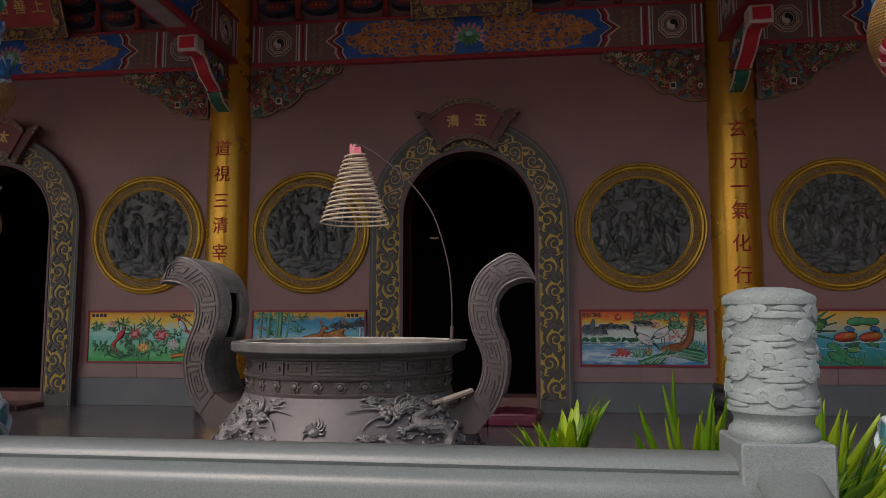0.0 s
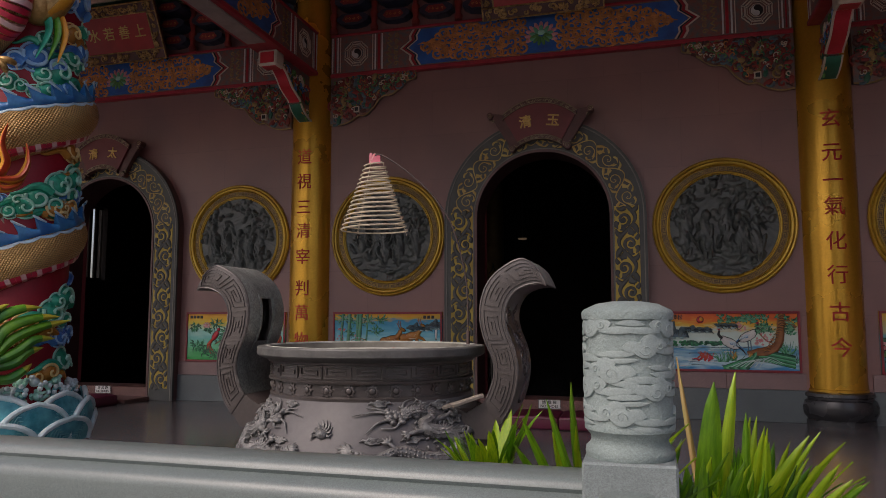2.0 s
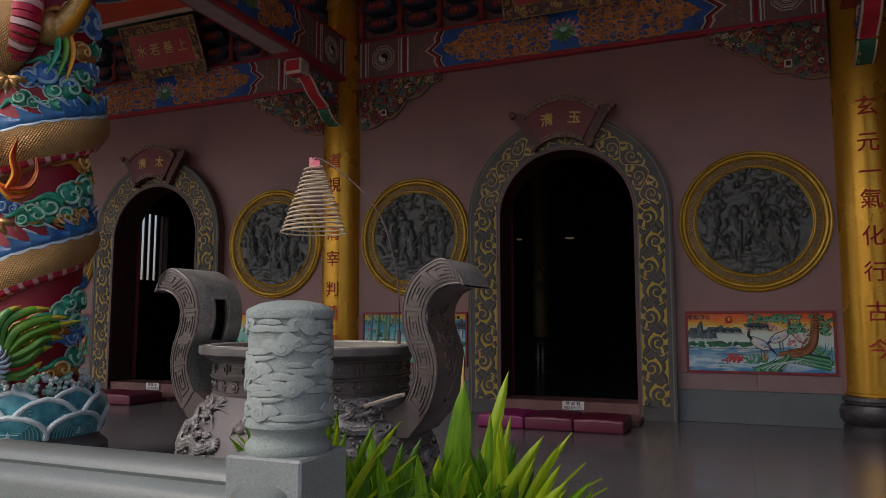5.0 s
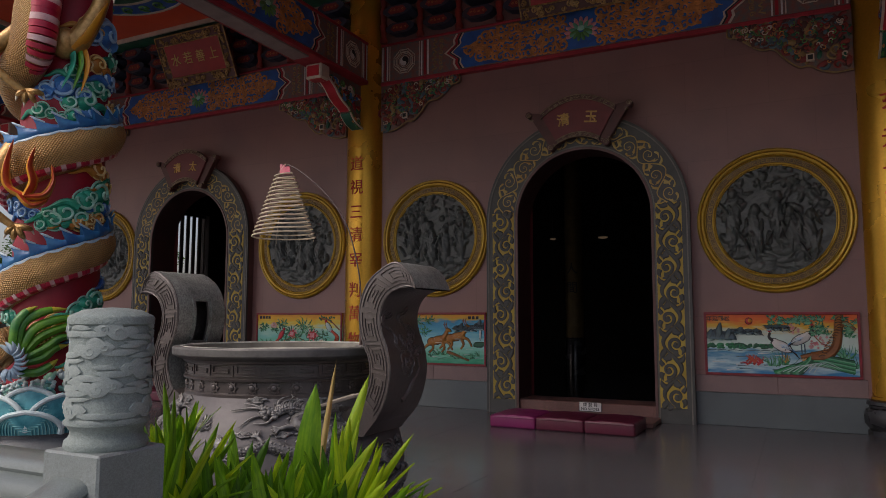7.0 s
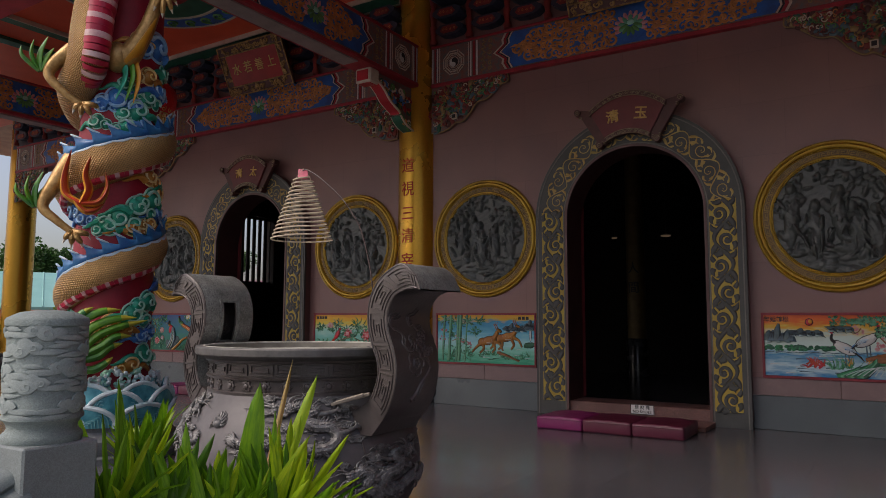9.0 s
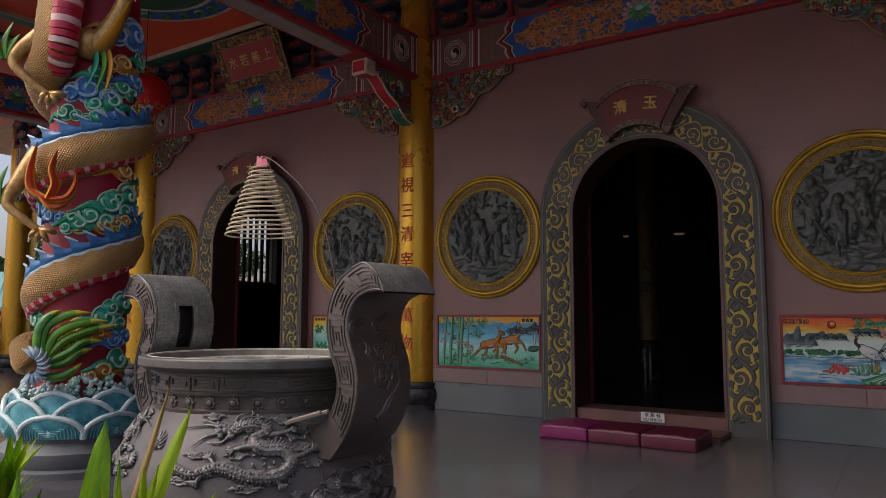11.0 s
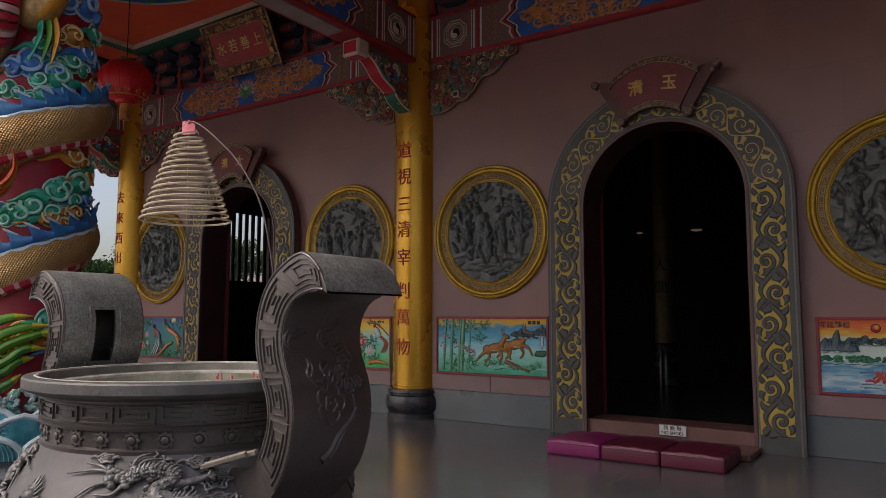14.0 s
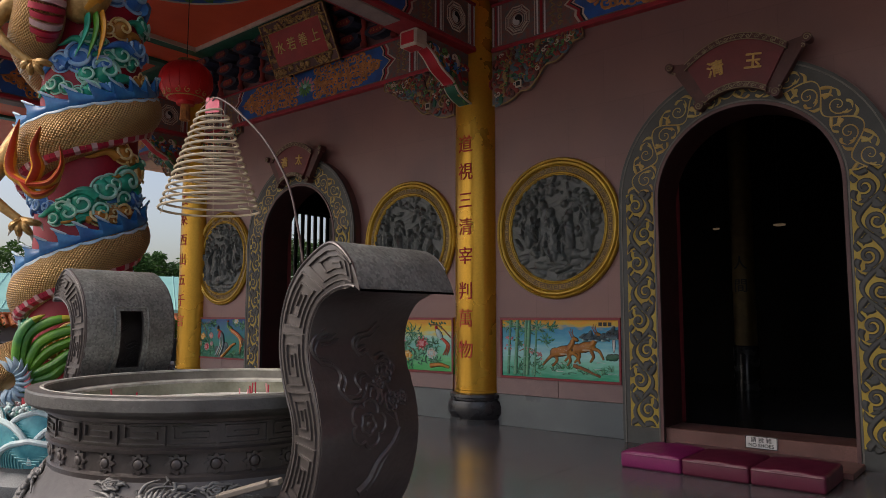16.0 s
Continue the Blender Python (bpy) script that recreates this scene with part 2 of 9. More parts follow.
mat("bronze", (0.124, 0.105, 0.097), (0.086, 0.072, 0.067), 5, 0.34, 0.2, 0.16, 60, coat=0.2)
mat("bronze_worn", (0.145, 0.134, 0.131), (0.105, 0.096, 0.095), 4, 0.55, 0.1, 0.14, 40, coat=0.03)
# handles' inner and top faces: dust, with sky sheen painted into the paler tone
speckle(mat("bronze_dusty", (0.25, 0.265, 0.24), (0.15, 0.155, 0.14), 9, 0.5, 0.15, 0.25, 50), 0.30, 130)
mat("ash_wall", (0.58, 0.57, 0.50), (0.30, 0.30, 0.25), 14, 0.85, bump=0.5)
mat("inner_bronze", (0.20, 0.19, 0.155), (0.12, 0.112, 0.09), 9, 0.7, bump=0.4)
mat("inner_olive", (0.34, 0.345, 0.25), (0.16, 0.16, 0.11), 8, 0.8, bump=0.4)
mat("relief_bronze", (0.29, 0.285, 0.27), (0.085, 0.08, 0.077), 26, 0.40, 0.2, 0.3, 70)
mat("rim_grey", (0.15, 0.145, 0.135), (0.10, 0.096, 0.09), 10, 0.5, 0.15, 0.25, 60)
mat("ash", (0.80, 0.79, 0.74), (0.60, 0.59, 0.54), 12, 0.95, bump=0.6, fine=50)
mat("incense_red", (0.5, 0.02, 0.05), rough=0.7)
mat("coil_tan", (0.66, 0.56, 0.40), (0.56, 0.46, 0.32), 20, 0.8)
mat("wire_brown", (0.10, 0.06, 0.052), (0.07, 0.045, 0.04), 20, 0.5)
mat("paper_pink", (0.85, 0.20, 0.27), (0.8, 0.3, 0.34), 20, 0.8)
mat("wood_offcut", (0.34, 0.29, 0.23), (0.26, 0.22, 0.18), 10, 0.8)
mat("leaf_a", (0.20, 0.42, 0.012), (0.08, 0.24, 0.008), 7, 0.35, bump=0.1, vary=0.25)
mat("leaf_b", (0.44, 0.60, 0.015), (0.22, 0.44, 0.010), 7, 0.38, bump=0.1, vary=0.2)
mat("leaf_c", (0.085, 0.23, 0.012), (0.035, 0.12, 0.008), 7, 0.35, bump=0.1, vary=0.25)
mat("leaf_dry", (0.36, 0.20, 0.06), (0.3, 0.24, 0.05), 4, 0.6)
mat("cushion_magenta", (0.24, 0.015, 0.115), (0.2, 0.014, 0.10), 4, 0.42, bump=0.08)
mat("cushion_maroon", (0.115, 0.010, 0.035), (0.095, 0.01, 0.03), 4, 0.42, bump=0.08)
# dark wood taken almost to black: the hall's shade is in this colour
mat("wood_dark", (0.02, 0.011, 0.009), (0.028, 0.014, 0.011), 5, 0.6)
# near-black colour that carries the hall's deep shade
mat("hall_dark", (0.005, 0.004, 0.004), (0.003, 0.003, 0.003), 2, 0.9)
# glow added for two small glints in the hall, their source unknown
mat("lamp_glow", (0.6, 0.4, 0.2), rough=0.5)
MATS["lamp_glow"].node_tree.nodes["Principled BSDF"].inputs["Emission Color"].default_value = (1.0, 0.72, 0.45, 1)
MATS["lamp_glow"].node_tree.nodes["Principled BSDF"].inputs["Emission Strength"].default_value = 0.06
mat("iron_dark", (0.03, 0.03, 0.03), rough=0.5)
mat("roof_teal", (0.30, 0.62, 0.56), (0.25, 0.55, 0.5), 1, 0.5)
mat("roof_clay", (0.55, 0.16, 0.04), (0.42, 0.11, 0.03), 4, 0.5)
mat("roof_pink", (0.55, 0.16, 0.20), (0.5, 0.14, 0.18), 1, 0.6)
mat("render_white", (0.55, 0.55, 0.53), (0.48, 0.48, 0.46), 1, 0.8)
mat("concrete", (0.46, 0.45, 0.43), (0.38, 0.37, 0.355), 0.7, 0.85, bump=0.1)
mat("tree_leaf", (0.07, 0.15, 0.03), (0.03, 0.085, 0.02), 1.5, 0.6, vary=0.3)
mat("tree_bark", (0.14, 0.10, 0.07), rough=0.9)
mat("wall_pale", (0.42, 0.35, 0.33), (0.36, 0.3, 0.29), 1, 0.7)


for nm in ("leaf_a", "leaf_b", "leaf_c", "tree_leaf"):
    # thin leaves let some light through
    m = MATS[nm]
    n, l = m.node_tree.nodes, m.node_tree.links
    tr, ms = n.new("ShaderNodeBsdfTranslucent"), n.new("ShaderNodeMixShader")
    b = n["Principled BSDF"]
    l.new(b.inputs["Base Color"].links[0].from_socket, tr.inputs["Color"])
    ms.inputs[0].default_value = 0.42
    l.new(b.outputs[0], ms.inputs[1])
    l.new(tr.outputs[0], ms.inputs[2])
    l.new(ms.outputs[0], n["Material Output"].inputs["Surface"])


# ---- mesh helpers ----
def part(name, bm, material, parent=None, label="", smooth=True, angle=40):
    """Links a bmesh as one mesh object under a thing or a part."""
    bmesh.ops.recalc_face_normals(bm, faces=bm.faces)
    me = bpy.data.meshes.new(name)
    if smooth:
        for f in bm.faces:
            f.smooth = True
        lim = radians(angle)
        for e in bm.edges:
            if len(e.link_faces) == 2 and e.calc_face_angle(0) > lim:
                e.smooth = False
    bm.to_mesh(me)
    bm.free()
    for one in material if isinstance(material, (list, tuple)) else [material]:
        me.materials.append(MATS[one])
    ob = new(name, me)
    ob.parent = parent
    if label:
        ob["label"] = label
    return ob


def thing(name, m, label, category, group="", kind=""):
    ob = new(name)
    ob.empty_display_size = 0.1
    ob.matrix_world = m
    return tagged(ob, label, category, group, kind)


def box(bm, x0, x1, y0, y1, z0, z1, bevel=0.0, segs=1):
    vs = [bm.verts.new((x, y, z)) for x in (x0, x1) for y in (y0, y1) for z in (z0, z1)]
    fs = [bm.faces.new([vs[i] for i in q]) for q in ((0, 1, 3, 2), (4, 6, 7, 5), (0, 4, 5, 1), (2, 3, 7, 6), (0, 2, 6, 4), (1, 5, 7, 3))]
    if bevel:
        es = list({e for f in fs for e in f.edges})
        bmesh.ops.bevel(bm, geom=es, offset=bevel, segments=segs, affect="EDGES", profile=0.5)
    return bm


def B(*a, **k):
    return box(bmesh.new(), *a, **k)


def lathe(bm, prof, segs=48, cx=0.0, cy=0.0, a0=0.0, a1=360.0, girth=1.0):
    prof = [(r * girth, z) for r, z in prof]
    full = abs(a1 - a0) >= 359.9
    n = segs if full else segs + 1
    rings = []
    for r, z in prof:
        if r < 1e-5:
            rings.append([bm.verts.new((cx, cy, z))])
        else:
            rings.append([bm.verts.new((cx + r * math.cos(radians(a0 + (a1 - a0) * i / segs)), cy + r * math.sin(radians(a0 + (a1 - a0) * i / segs)), z)) for i in range(n)])
    for p, q in zip(rings, rings[1:]):
        for i in range(segs):
            j = (i + 1) % n
            a = [p[0], p[0]] if len(p) == 1 else [p[i], p[j]]
            b = [q[0], q[0]] if len(q) == 1 else [q[i], q[j]]
            f = [a[0], a[1], b[1], b[0]]
            f = [v for k, v in enumerate(f) if v not in f[:k]]
            if len(f) > 2:
                bm.faces.new(f)
    return bm


def prism(bm, pts, y0, y1, m=None):
    """A closed outline in x and z, drawn out from y0 to y1."""
    a = [bm.verts.new((x, y0, z)) for x, z in pts]
    b = [bm.verts.new((x, y1, z)) for x, z in pts]
    bm.faces.new(a)
    bm.faces.new(b[::-1])
    for i in range(len(pts)):
        j = (i + 1) % len(pts)
        bm.faces.new([a[j], a[i], b[i], b[j]])
    if m:
        for v in a + b:
            v.co = m @ v.co
    return bm


def tube(bm, path, radii, segs=8, flat=1.0, up=None, caps=True):
    """A round or flattened body along a path, mapped along its length."""
    uv = bm.loops.layers.uv.verify()
    path = [Vector(p) for p in path]
    n = len(path)
    if not isinstance(radii, (list, tuple)):
        radii = [radii] * n
    rings, dist, prev = [], [0.0], None
    for i, p in enumerate(path):
        if i:
            dist.append(dist[-1] + (p - path[i - 1]).length)
        t = (path[min(i + 1, n - 1)] - path[max(i - 1, 0)]).normalized()
        ref = Vector(up) if up else (prev if prev else (Vector((0, 0, 1)) if abs(t.z) < 0.9 else Vector((0, 1, 0))))
        s = t.cross(ref)
        s = s.normalized() if s.length > 1e-6 else t.orthogonal().normalized()
        w = s.cross(t).normalized()
        if not up:
            prev = w
        rings.append([bm.verts.new(p + radii[i] * (s * math.cos(2 * math.pi * k / segs) + flat * w * math.sin(2 * math.pi * k / segs))) for k in range(segs)])
    for i in range(n - 1):
        for k in range(segs):
            j = (k + 1) % segs
            f = bm.faces.new([rings[i][k], rings[i][j], rings[i + 1][j], rings[i + 1][k]])
            for lp, (u, v) in zip(f.loops, ((k / segs, dist[i]), ((k + 1) / segs, dist[i]), ((k + 1) / segs, dist[i + 1]), (k / segs, dist[i + 1]))):
                lp[uv].uv = (u, v)
    if caps:
        bm.faces.new(rings[0][::-1])
        bm.faces.new(rings[-1])
    return bm


def blob(bm, c, r, seg=10, rings=6, m=None):
    """An ellipsoid of radii r about c."""
    vs = []
    for i in range(1, rings):
        a = math.pi * i / rings
        vs.append([bm.verts.new((c[0] + r[0] * math.sin(a) * math.cos(2 * math.pi * k / seg), c[1] + r[1] * math.sin(a) * math.sin(2 * math.pi * k / seg), c[2] + r[2] * math.cos(a))) for k in range(seg)])
    top, bot = bm.verts.new((c[0], c[1], c[2] + r[2])), bm.verts.new((c[0], c[1], c[2] - r[2]))
    for k in range(seg):
        j = (k + 1) % seg
        bm.faces.new([top, vs[0][k], vs[0][j]])
        bm.faces.new([bot, vs[-1][j], vs[-1][k]])
        for p, q in zip(vs, vs[1:]):
            bm.faces.new([p[k], q[k], q[j], p[j]])
    if m:
        for v in [top, bot] + [v for g in vs for v in g]:
            v.co = m @ v.co
    return bm


def smooth_line(pts, steps=8, closed=False):
    """A smooth curve through a few control points."""
    P = [Vector(p) for p in pts]
    n, out = len(P), []
    for i in range(n if closed else n - 1):
        a, b, c, d = (P[(i - 1) % n], P[i], P[(i + 1) % n], P[(i + 2) % n]) if closed else (P[max(i - 1, 0)], P[i], P[i + 1], P[min(i + 2, n - 1)])
        for k in range(steps):
            t = k / steps
            out.append(0.5 * ((2 * b) + (c - a) * t + (2 * a - 5 * b + 4 * c - d) * t * t + (3 * b - a - 3 * c + d) * t ** 3))
    if not closed:
        out.append(P[-1])
    return out


def spiral(cx, cz, r, turns=1.6, start=0.0, hand=1, n=26, y=0.0, inner=0.12):
    """Points of a flat curl in x and z that winds inwards."""
    out = []
    for i in range(n):
        t = i / (n - 1)
        a, q = radians(start) + hand * turns * 2 * math.pi * t, r * (1 - t * (1 - inner))
        out.append((cx + q * math.cos(a), y, cz + q * math.sin(a)))
    return out


def text(body, size, material, parent, m, depth=0.004, bold=0.0, bend=None, name="lettering"):
    """Raised writing, turned into a mesh; bend wraps it round a column of that radius."""
    cu = bpy.data.curves.new(name, "FONT")
    cu.body, cu.size, cu.extrude, cu.align_x, cu.align_y, cu.offset = body, size, depth, "CENTER", "CENTER", bold
    tmp = new("tmp", cu)
    dg = bpy.context.evaluated_depsgraph_get()
    me = bpy.data.meshes.new_from_object(tmp.evaluated_get(dg))
    bpy.data.objects.remove(tmp)
    me.materials.clear()
    me.materials.append(MATS[material])
    if bend:
        bm = bmesh.new()
        bm.from_mesh(me)
        for k in range(-9, 10):
            bmesh.ops.bisect_plane(bm, geom=bm.verts[:] + bm.edges[:] + bm.faces[:], plane_co=(k * 0.018, 0, 0), plane_no=(1, 0, 0))
        bm.to_mesh(me)
        bm.free()
    for v in me.vertices:
        x, z, y = v.co.x, v.co.y, -v.co.z
        if bend:
            a = x / bend
            v.co = ((bend - y) * math.sin(a), -(bend - y) * math.cos(a), z)
        else:
            v.co = (x, y, z)
    ob = new(name, me)
    ob.parent = parent
    ob.matrix_local = m
    return ob



# ---- the building ----
WALL, DOORS, COLS = 8.97, (-0.78, -7.30), (-10.5, -4.012, 2.484)
SPRING, OPEN, OUTER = 2.42, 0.83, 1.25
FRONT = 8.82


def make_wall():
    bm = bmesh.new()
    x0, x1, top, half = -10.5, 8.0, 5.9, 0.86
    xs = {x0, x1}
    for d in DOORS:
        xs |= {d + half * math.cos(math.pi * k / 24) for k in range(25)}
    xs = sorted(xs)
    for a, b in zip(xs, xs[1:]):
        mid, base = (a + b) / 2, [0.0, 0.0]
        for d in DOORS:
            if abs(mid - d) < half:
                base = [SPRING + math.sqrt(max(0.0, half ** 2 - (q - d) ** 2)) for q in (a, b)]
        for y in (WALL, WALL + 0.33):
            bm.faces.new([bm.verts.new(p) for p in ((a, y, base[0]), (b, y, base[1]), (b, y, top), (a, y, top))])
        if base[0] or base[1]:
            bm.faces.new([bm.verts.new(p) for p in ((a, WALL, base[0]), (b, WALL, base[1]), (b, WALL + 0.33, base[1]), (a, WALL + 0.33, base[0]))])
    for d in DOORS:
        for s in (-1, 1):
            x = d + s * half
            bm.faces.new([bm.verts.new(p) for p in ((x, WALL, 0), (x, WALL + 0.33, 0), (x, WALL + 0.33, SPRING), (x, WALL, SPRING))])
    bmesh.ops.remove_doubles(bm, verts=bm.verts, dist=1e-4)
    ob = part("wall_north", bm, "wall_tile", smooth=False)
    tagged(ob, "mauve stone-tiled temple front wall with arched openings", "wall", kind="structure")


make_wall()


def slab(name, dims, material, label, category, bevel=0.0, smooth=False):
    return tagged(part(name, B(*dims, bevel=bevel), material, smooth=smooth), label, category, kind="structure")


# dado and the paler band over it, between the door surrounds
spans = [(-10.19, DOORS[1] - OUTER), (DOORS[1] + OUTER, -4.36), (-3.70, DOORS[0] - OUTER), (DOORS[0] + OUTER, 2.16), (2.82, 8.0)]
for i, (a, b) in enumerate(spans):
    dado = slab(f"dado_{i + 1}", (a, b, WALL - 0.035, WALL, 0, 0.36), "dado_granite", "polished blue-grey granite dado along the wall foot", "dado", 0.004)
    n = max(1, round((b - a) / 0.75))
    me = None
    for k in range(n):
        w = (b - a) / n
        if me is None:
            one = part("band_stone", B(0.002, w - 0.002, WALL - 0.022, WALL, 0.362, 0.548, bevel=0.003), "band_granite", dado, smooth=False)
            me = one.data
        else:
            one = new("band_stone", me)
            one.parent = dado
        one.location = (a + k * w, 0, 0)

# outer ground, the hall's floor bed and the hall behind the doors, shade painted near-black
ground = bmesh.new()
bmesh.ops.create_grid(ground, x_segments=40, y_segments=40, size=900)
for v in ground.verts:
    v.co.z = -0.75
tagged(part("ground", ground, "concrete", smooth=False), "grey concrete yard reaching to the horizon", "ground", kind="structure")
floor = slab("floor", (-22, 9, 1.12, 17, -0.74, -0.006), "grout", "dark polished granite tile floor of the temple terrace", "floor")
slab("wall_hall_back", (-10.8, 8.0, 16, 16.2, 0, 5.9), "hall_dark", "back wall of the unlit hall, its shade painted near-black", "wall")
slab("wall_hall_east", (8.0, 8.2, 8.97, 16.2, 0, 5.9), "hall_dark", "side wall of the unlit hall, its shade painted near-black", "wall")
# added out of view to hold back eastern light from the front wall
slab("wall_porch_east", (8.0, 8.2, 1.2, 8.97, 0, 5.9), "wall_tile", "unseen mauve wall added to cut light from the east", "wall")
slab("ceiling_hall", (-10.8, 8.2, 9.31, 16.2, 5.9, 6.1), "hall_dark", "ceiling of the unlit hall, its shade painted near-black", "ceiling")


def make_side_wall():
    """The hall's west wall with one barred window through it."""
    bm, x0, x1 = bmesh.new(), -10.8, -10.5
    for a, b, c, d in ((9.3, 11.1, 0, 5.9), (12.5, 16.2, 0, 5.9), (11.1, 12.5, 0, 1.95), (11.1, 12.5, 3.5, 5.9)):
        box(bm, x0, x1, a, b, c, d)
    w = tagged(part("wall_west", bm, "wood_dark", smooth=False), "dark west wall of the hall with a barred window, shade painted into its colour", "wall", kind="structure")
    win = thing("window_1", pose(-10.65, 11.75, 1.95), "tall barred window letting daylight into the hall", "window", kind="structure")
    for k in range(10):
        part("window_bar", tube(bmesh.new(), [(0, -0.78 + k * 0.173, 0), (0, -0.78 + k * 0.173, 1.55)], 0.042, 8), "wood_dark", win)
    for z in (0.0, 1.5):
        part("window_rail", B(-0.035, 0.035, -0.85, 0.85, z, z + 0.05), "wood_dark", win, smooth=False)


make_side_wall()


# ---- door surrounds ----
def arch_ring(bm, h0, h1, y0, y1, zb=0.0, n=32, side=True):
    """A flat band that runs up one jamb, round the arch and down the other."""
    def path(h):
        pts = [(-h, zb), (-h, SPRING)]
        pts += [(-h * math.cos(math.pi * k / n), SPRING + h * math.sin(math.pi * k / n)) for k in range(1, n)]
        return pts + [(h, SPRING), (h, zb)]
    a, b = path(h0), path(h1)
    v = [[bm.verts.new((x, y, z)) for x, z in p] for p, y in ((a, y0), (b, y0), (b, y1), (a, y1))]
    for i in range(len(a) - 1):
        for p, q in ((0, 1), (1, 2), (2, 3), (3, 0)):
            bm.faces.new([v[p][i], v[p][i + 1], v[q][i + 1], v[q][i]])
    for i in (0, -1):
        bm.faces.new([v[k][i] for k in range(4)])
    return bm


def on_band(s, w, mid):
    """A place on the arch's band: s along it from the foot, w across it."""
    straight = SPRING - 0.17
    arc = math.pi * mid
    if s < straight:
        return (-(mid + w), 0.17 + s)
    if s < straight + arc:
        a = (s - straight) / mid
        return (-(mid + w) * math.cos(a), SPRING + (mid + w) * math.sin(a))
    return ((mid + w), SPRING - (s - straight - arc))


def scrollwork(s0, s1, bold, mid=1.025):
    """An undulating vine with curls in its hollows and pointed leaves towards its edges, in low relief."""
    bm = bmesh.new()
    waves = max(1, round((s1 - s0) / 0.54))
    lam = (s1 - s0) / waves
    lim = s1 - 1e-4

    def at_band(s, w):
        x, z = on_band(min(max(s, s0 + 1e-4), lim), max(-0.136, min(0.136, w)), mid)
        return (x, 0, z)
    k0 = 0.022 if bold else 0.0062
    fat = 1.7 if bold else 2.9
    steps = waves * 20
    stem = [at_band(s0 + (s1 - s0) * i / steps, 0.098 * math.sin(2 * math.pi * i / 20)) for i in range(steps + 1)]
    tube(bm, stem, [k0 * (1.0 + 0.25 * math.sin(4 * math.pi * i / 20)) for i in range(steps + 1)], 6, 0.5, up=(0, 1, 0))
    rnd = random.Random(3)

    def leaf(cs, side, pts, w):
        line = smooth_line([(cs + a, b * side, 0) for a, b in pts], 4)
        n = len(line)
        tube(bm, [at_band(p.x, p.y) for p in line], [max(0.0015, w * fat * k0 * (1 - k / (n - 1)) ** 0.7 * (0.55 + 0.45 * math.sin(math.pi * k / (n - 1)))) for k in range(n)], 6, 0.5, up=(0, 1, 0))
    for k in range(waves * 2):
        side = 1 if k % 2 == 0 else -1
        cs, cw = s0 + (k + 0.5) * lam / 2, -side * 0.038
        pts = []
        for i in range(26):
            t = i / 25
            a, q = radians(160) + 2 * math.pi * 1.25 * t, 0.088 * (1 - 0.80 * t)
            pts.append(at_band(cs + 0.02 - q * math.cos(a), cw - side * q * math.sin(a) * 0.95))
        tube(bm, pts, [k0 * (1.0 - 0.3 * i / 25) for i in range(26)], 6, 0.5, up=(0, 1, 0))
        blob(bm, at_band(cs + 0.02, cw), (k0 * 1.2, 0.010, k0 * 1.2), 8, 4)
        q = lam / 4
        leaf(cs, side, ((-0.55 * q, 0.07), (-0.75 * q, 0.115), (-1.15 * q, 0.132)), 1.2)
        leaf(cs, side, ((0.55 * q, 0.07), (0.95 * q, 0.11), (1.35 * q, 0.130)), 1.3)
        leaf(cs, side, ((0.9 * q, 0.02), (1.25 * q, 0.06), (1.55 * q, 0.07)), 1.2)
        leaf(cs, side, ((-0.85 * q, -0.01), (-0.75 * q, -0.07), (-0.95 * q, -0.12)), 1.2)
        leaf(cs, side, ((0.30 * q, -0.11), (0.62 * q, -0.125), (0.95 * q, -0.10)), 1.1)
        leaf(cs, side, ((-0.2 * q, -0.10), (-0.45 * q, -0.125), (-0.75 * q, -0.132)), 1.0)
        leaf(cs, side, ((0.75 * q, -0.02), (0.95 * q, -0.05), (1.0 * q, -0.09)), 0.9)
    return bm


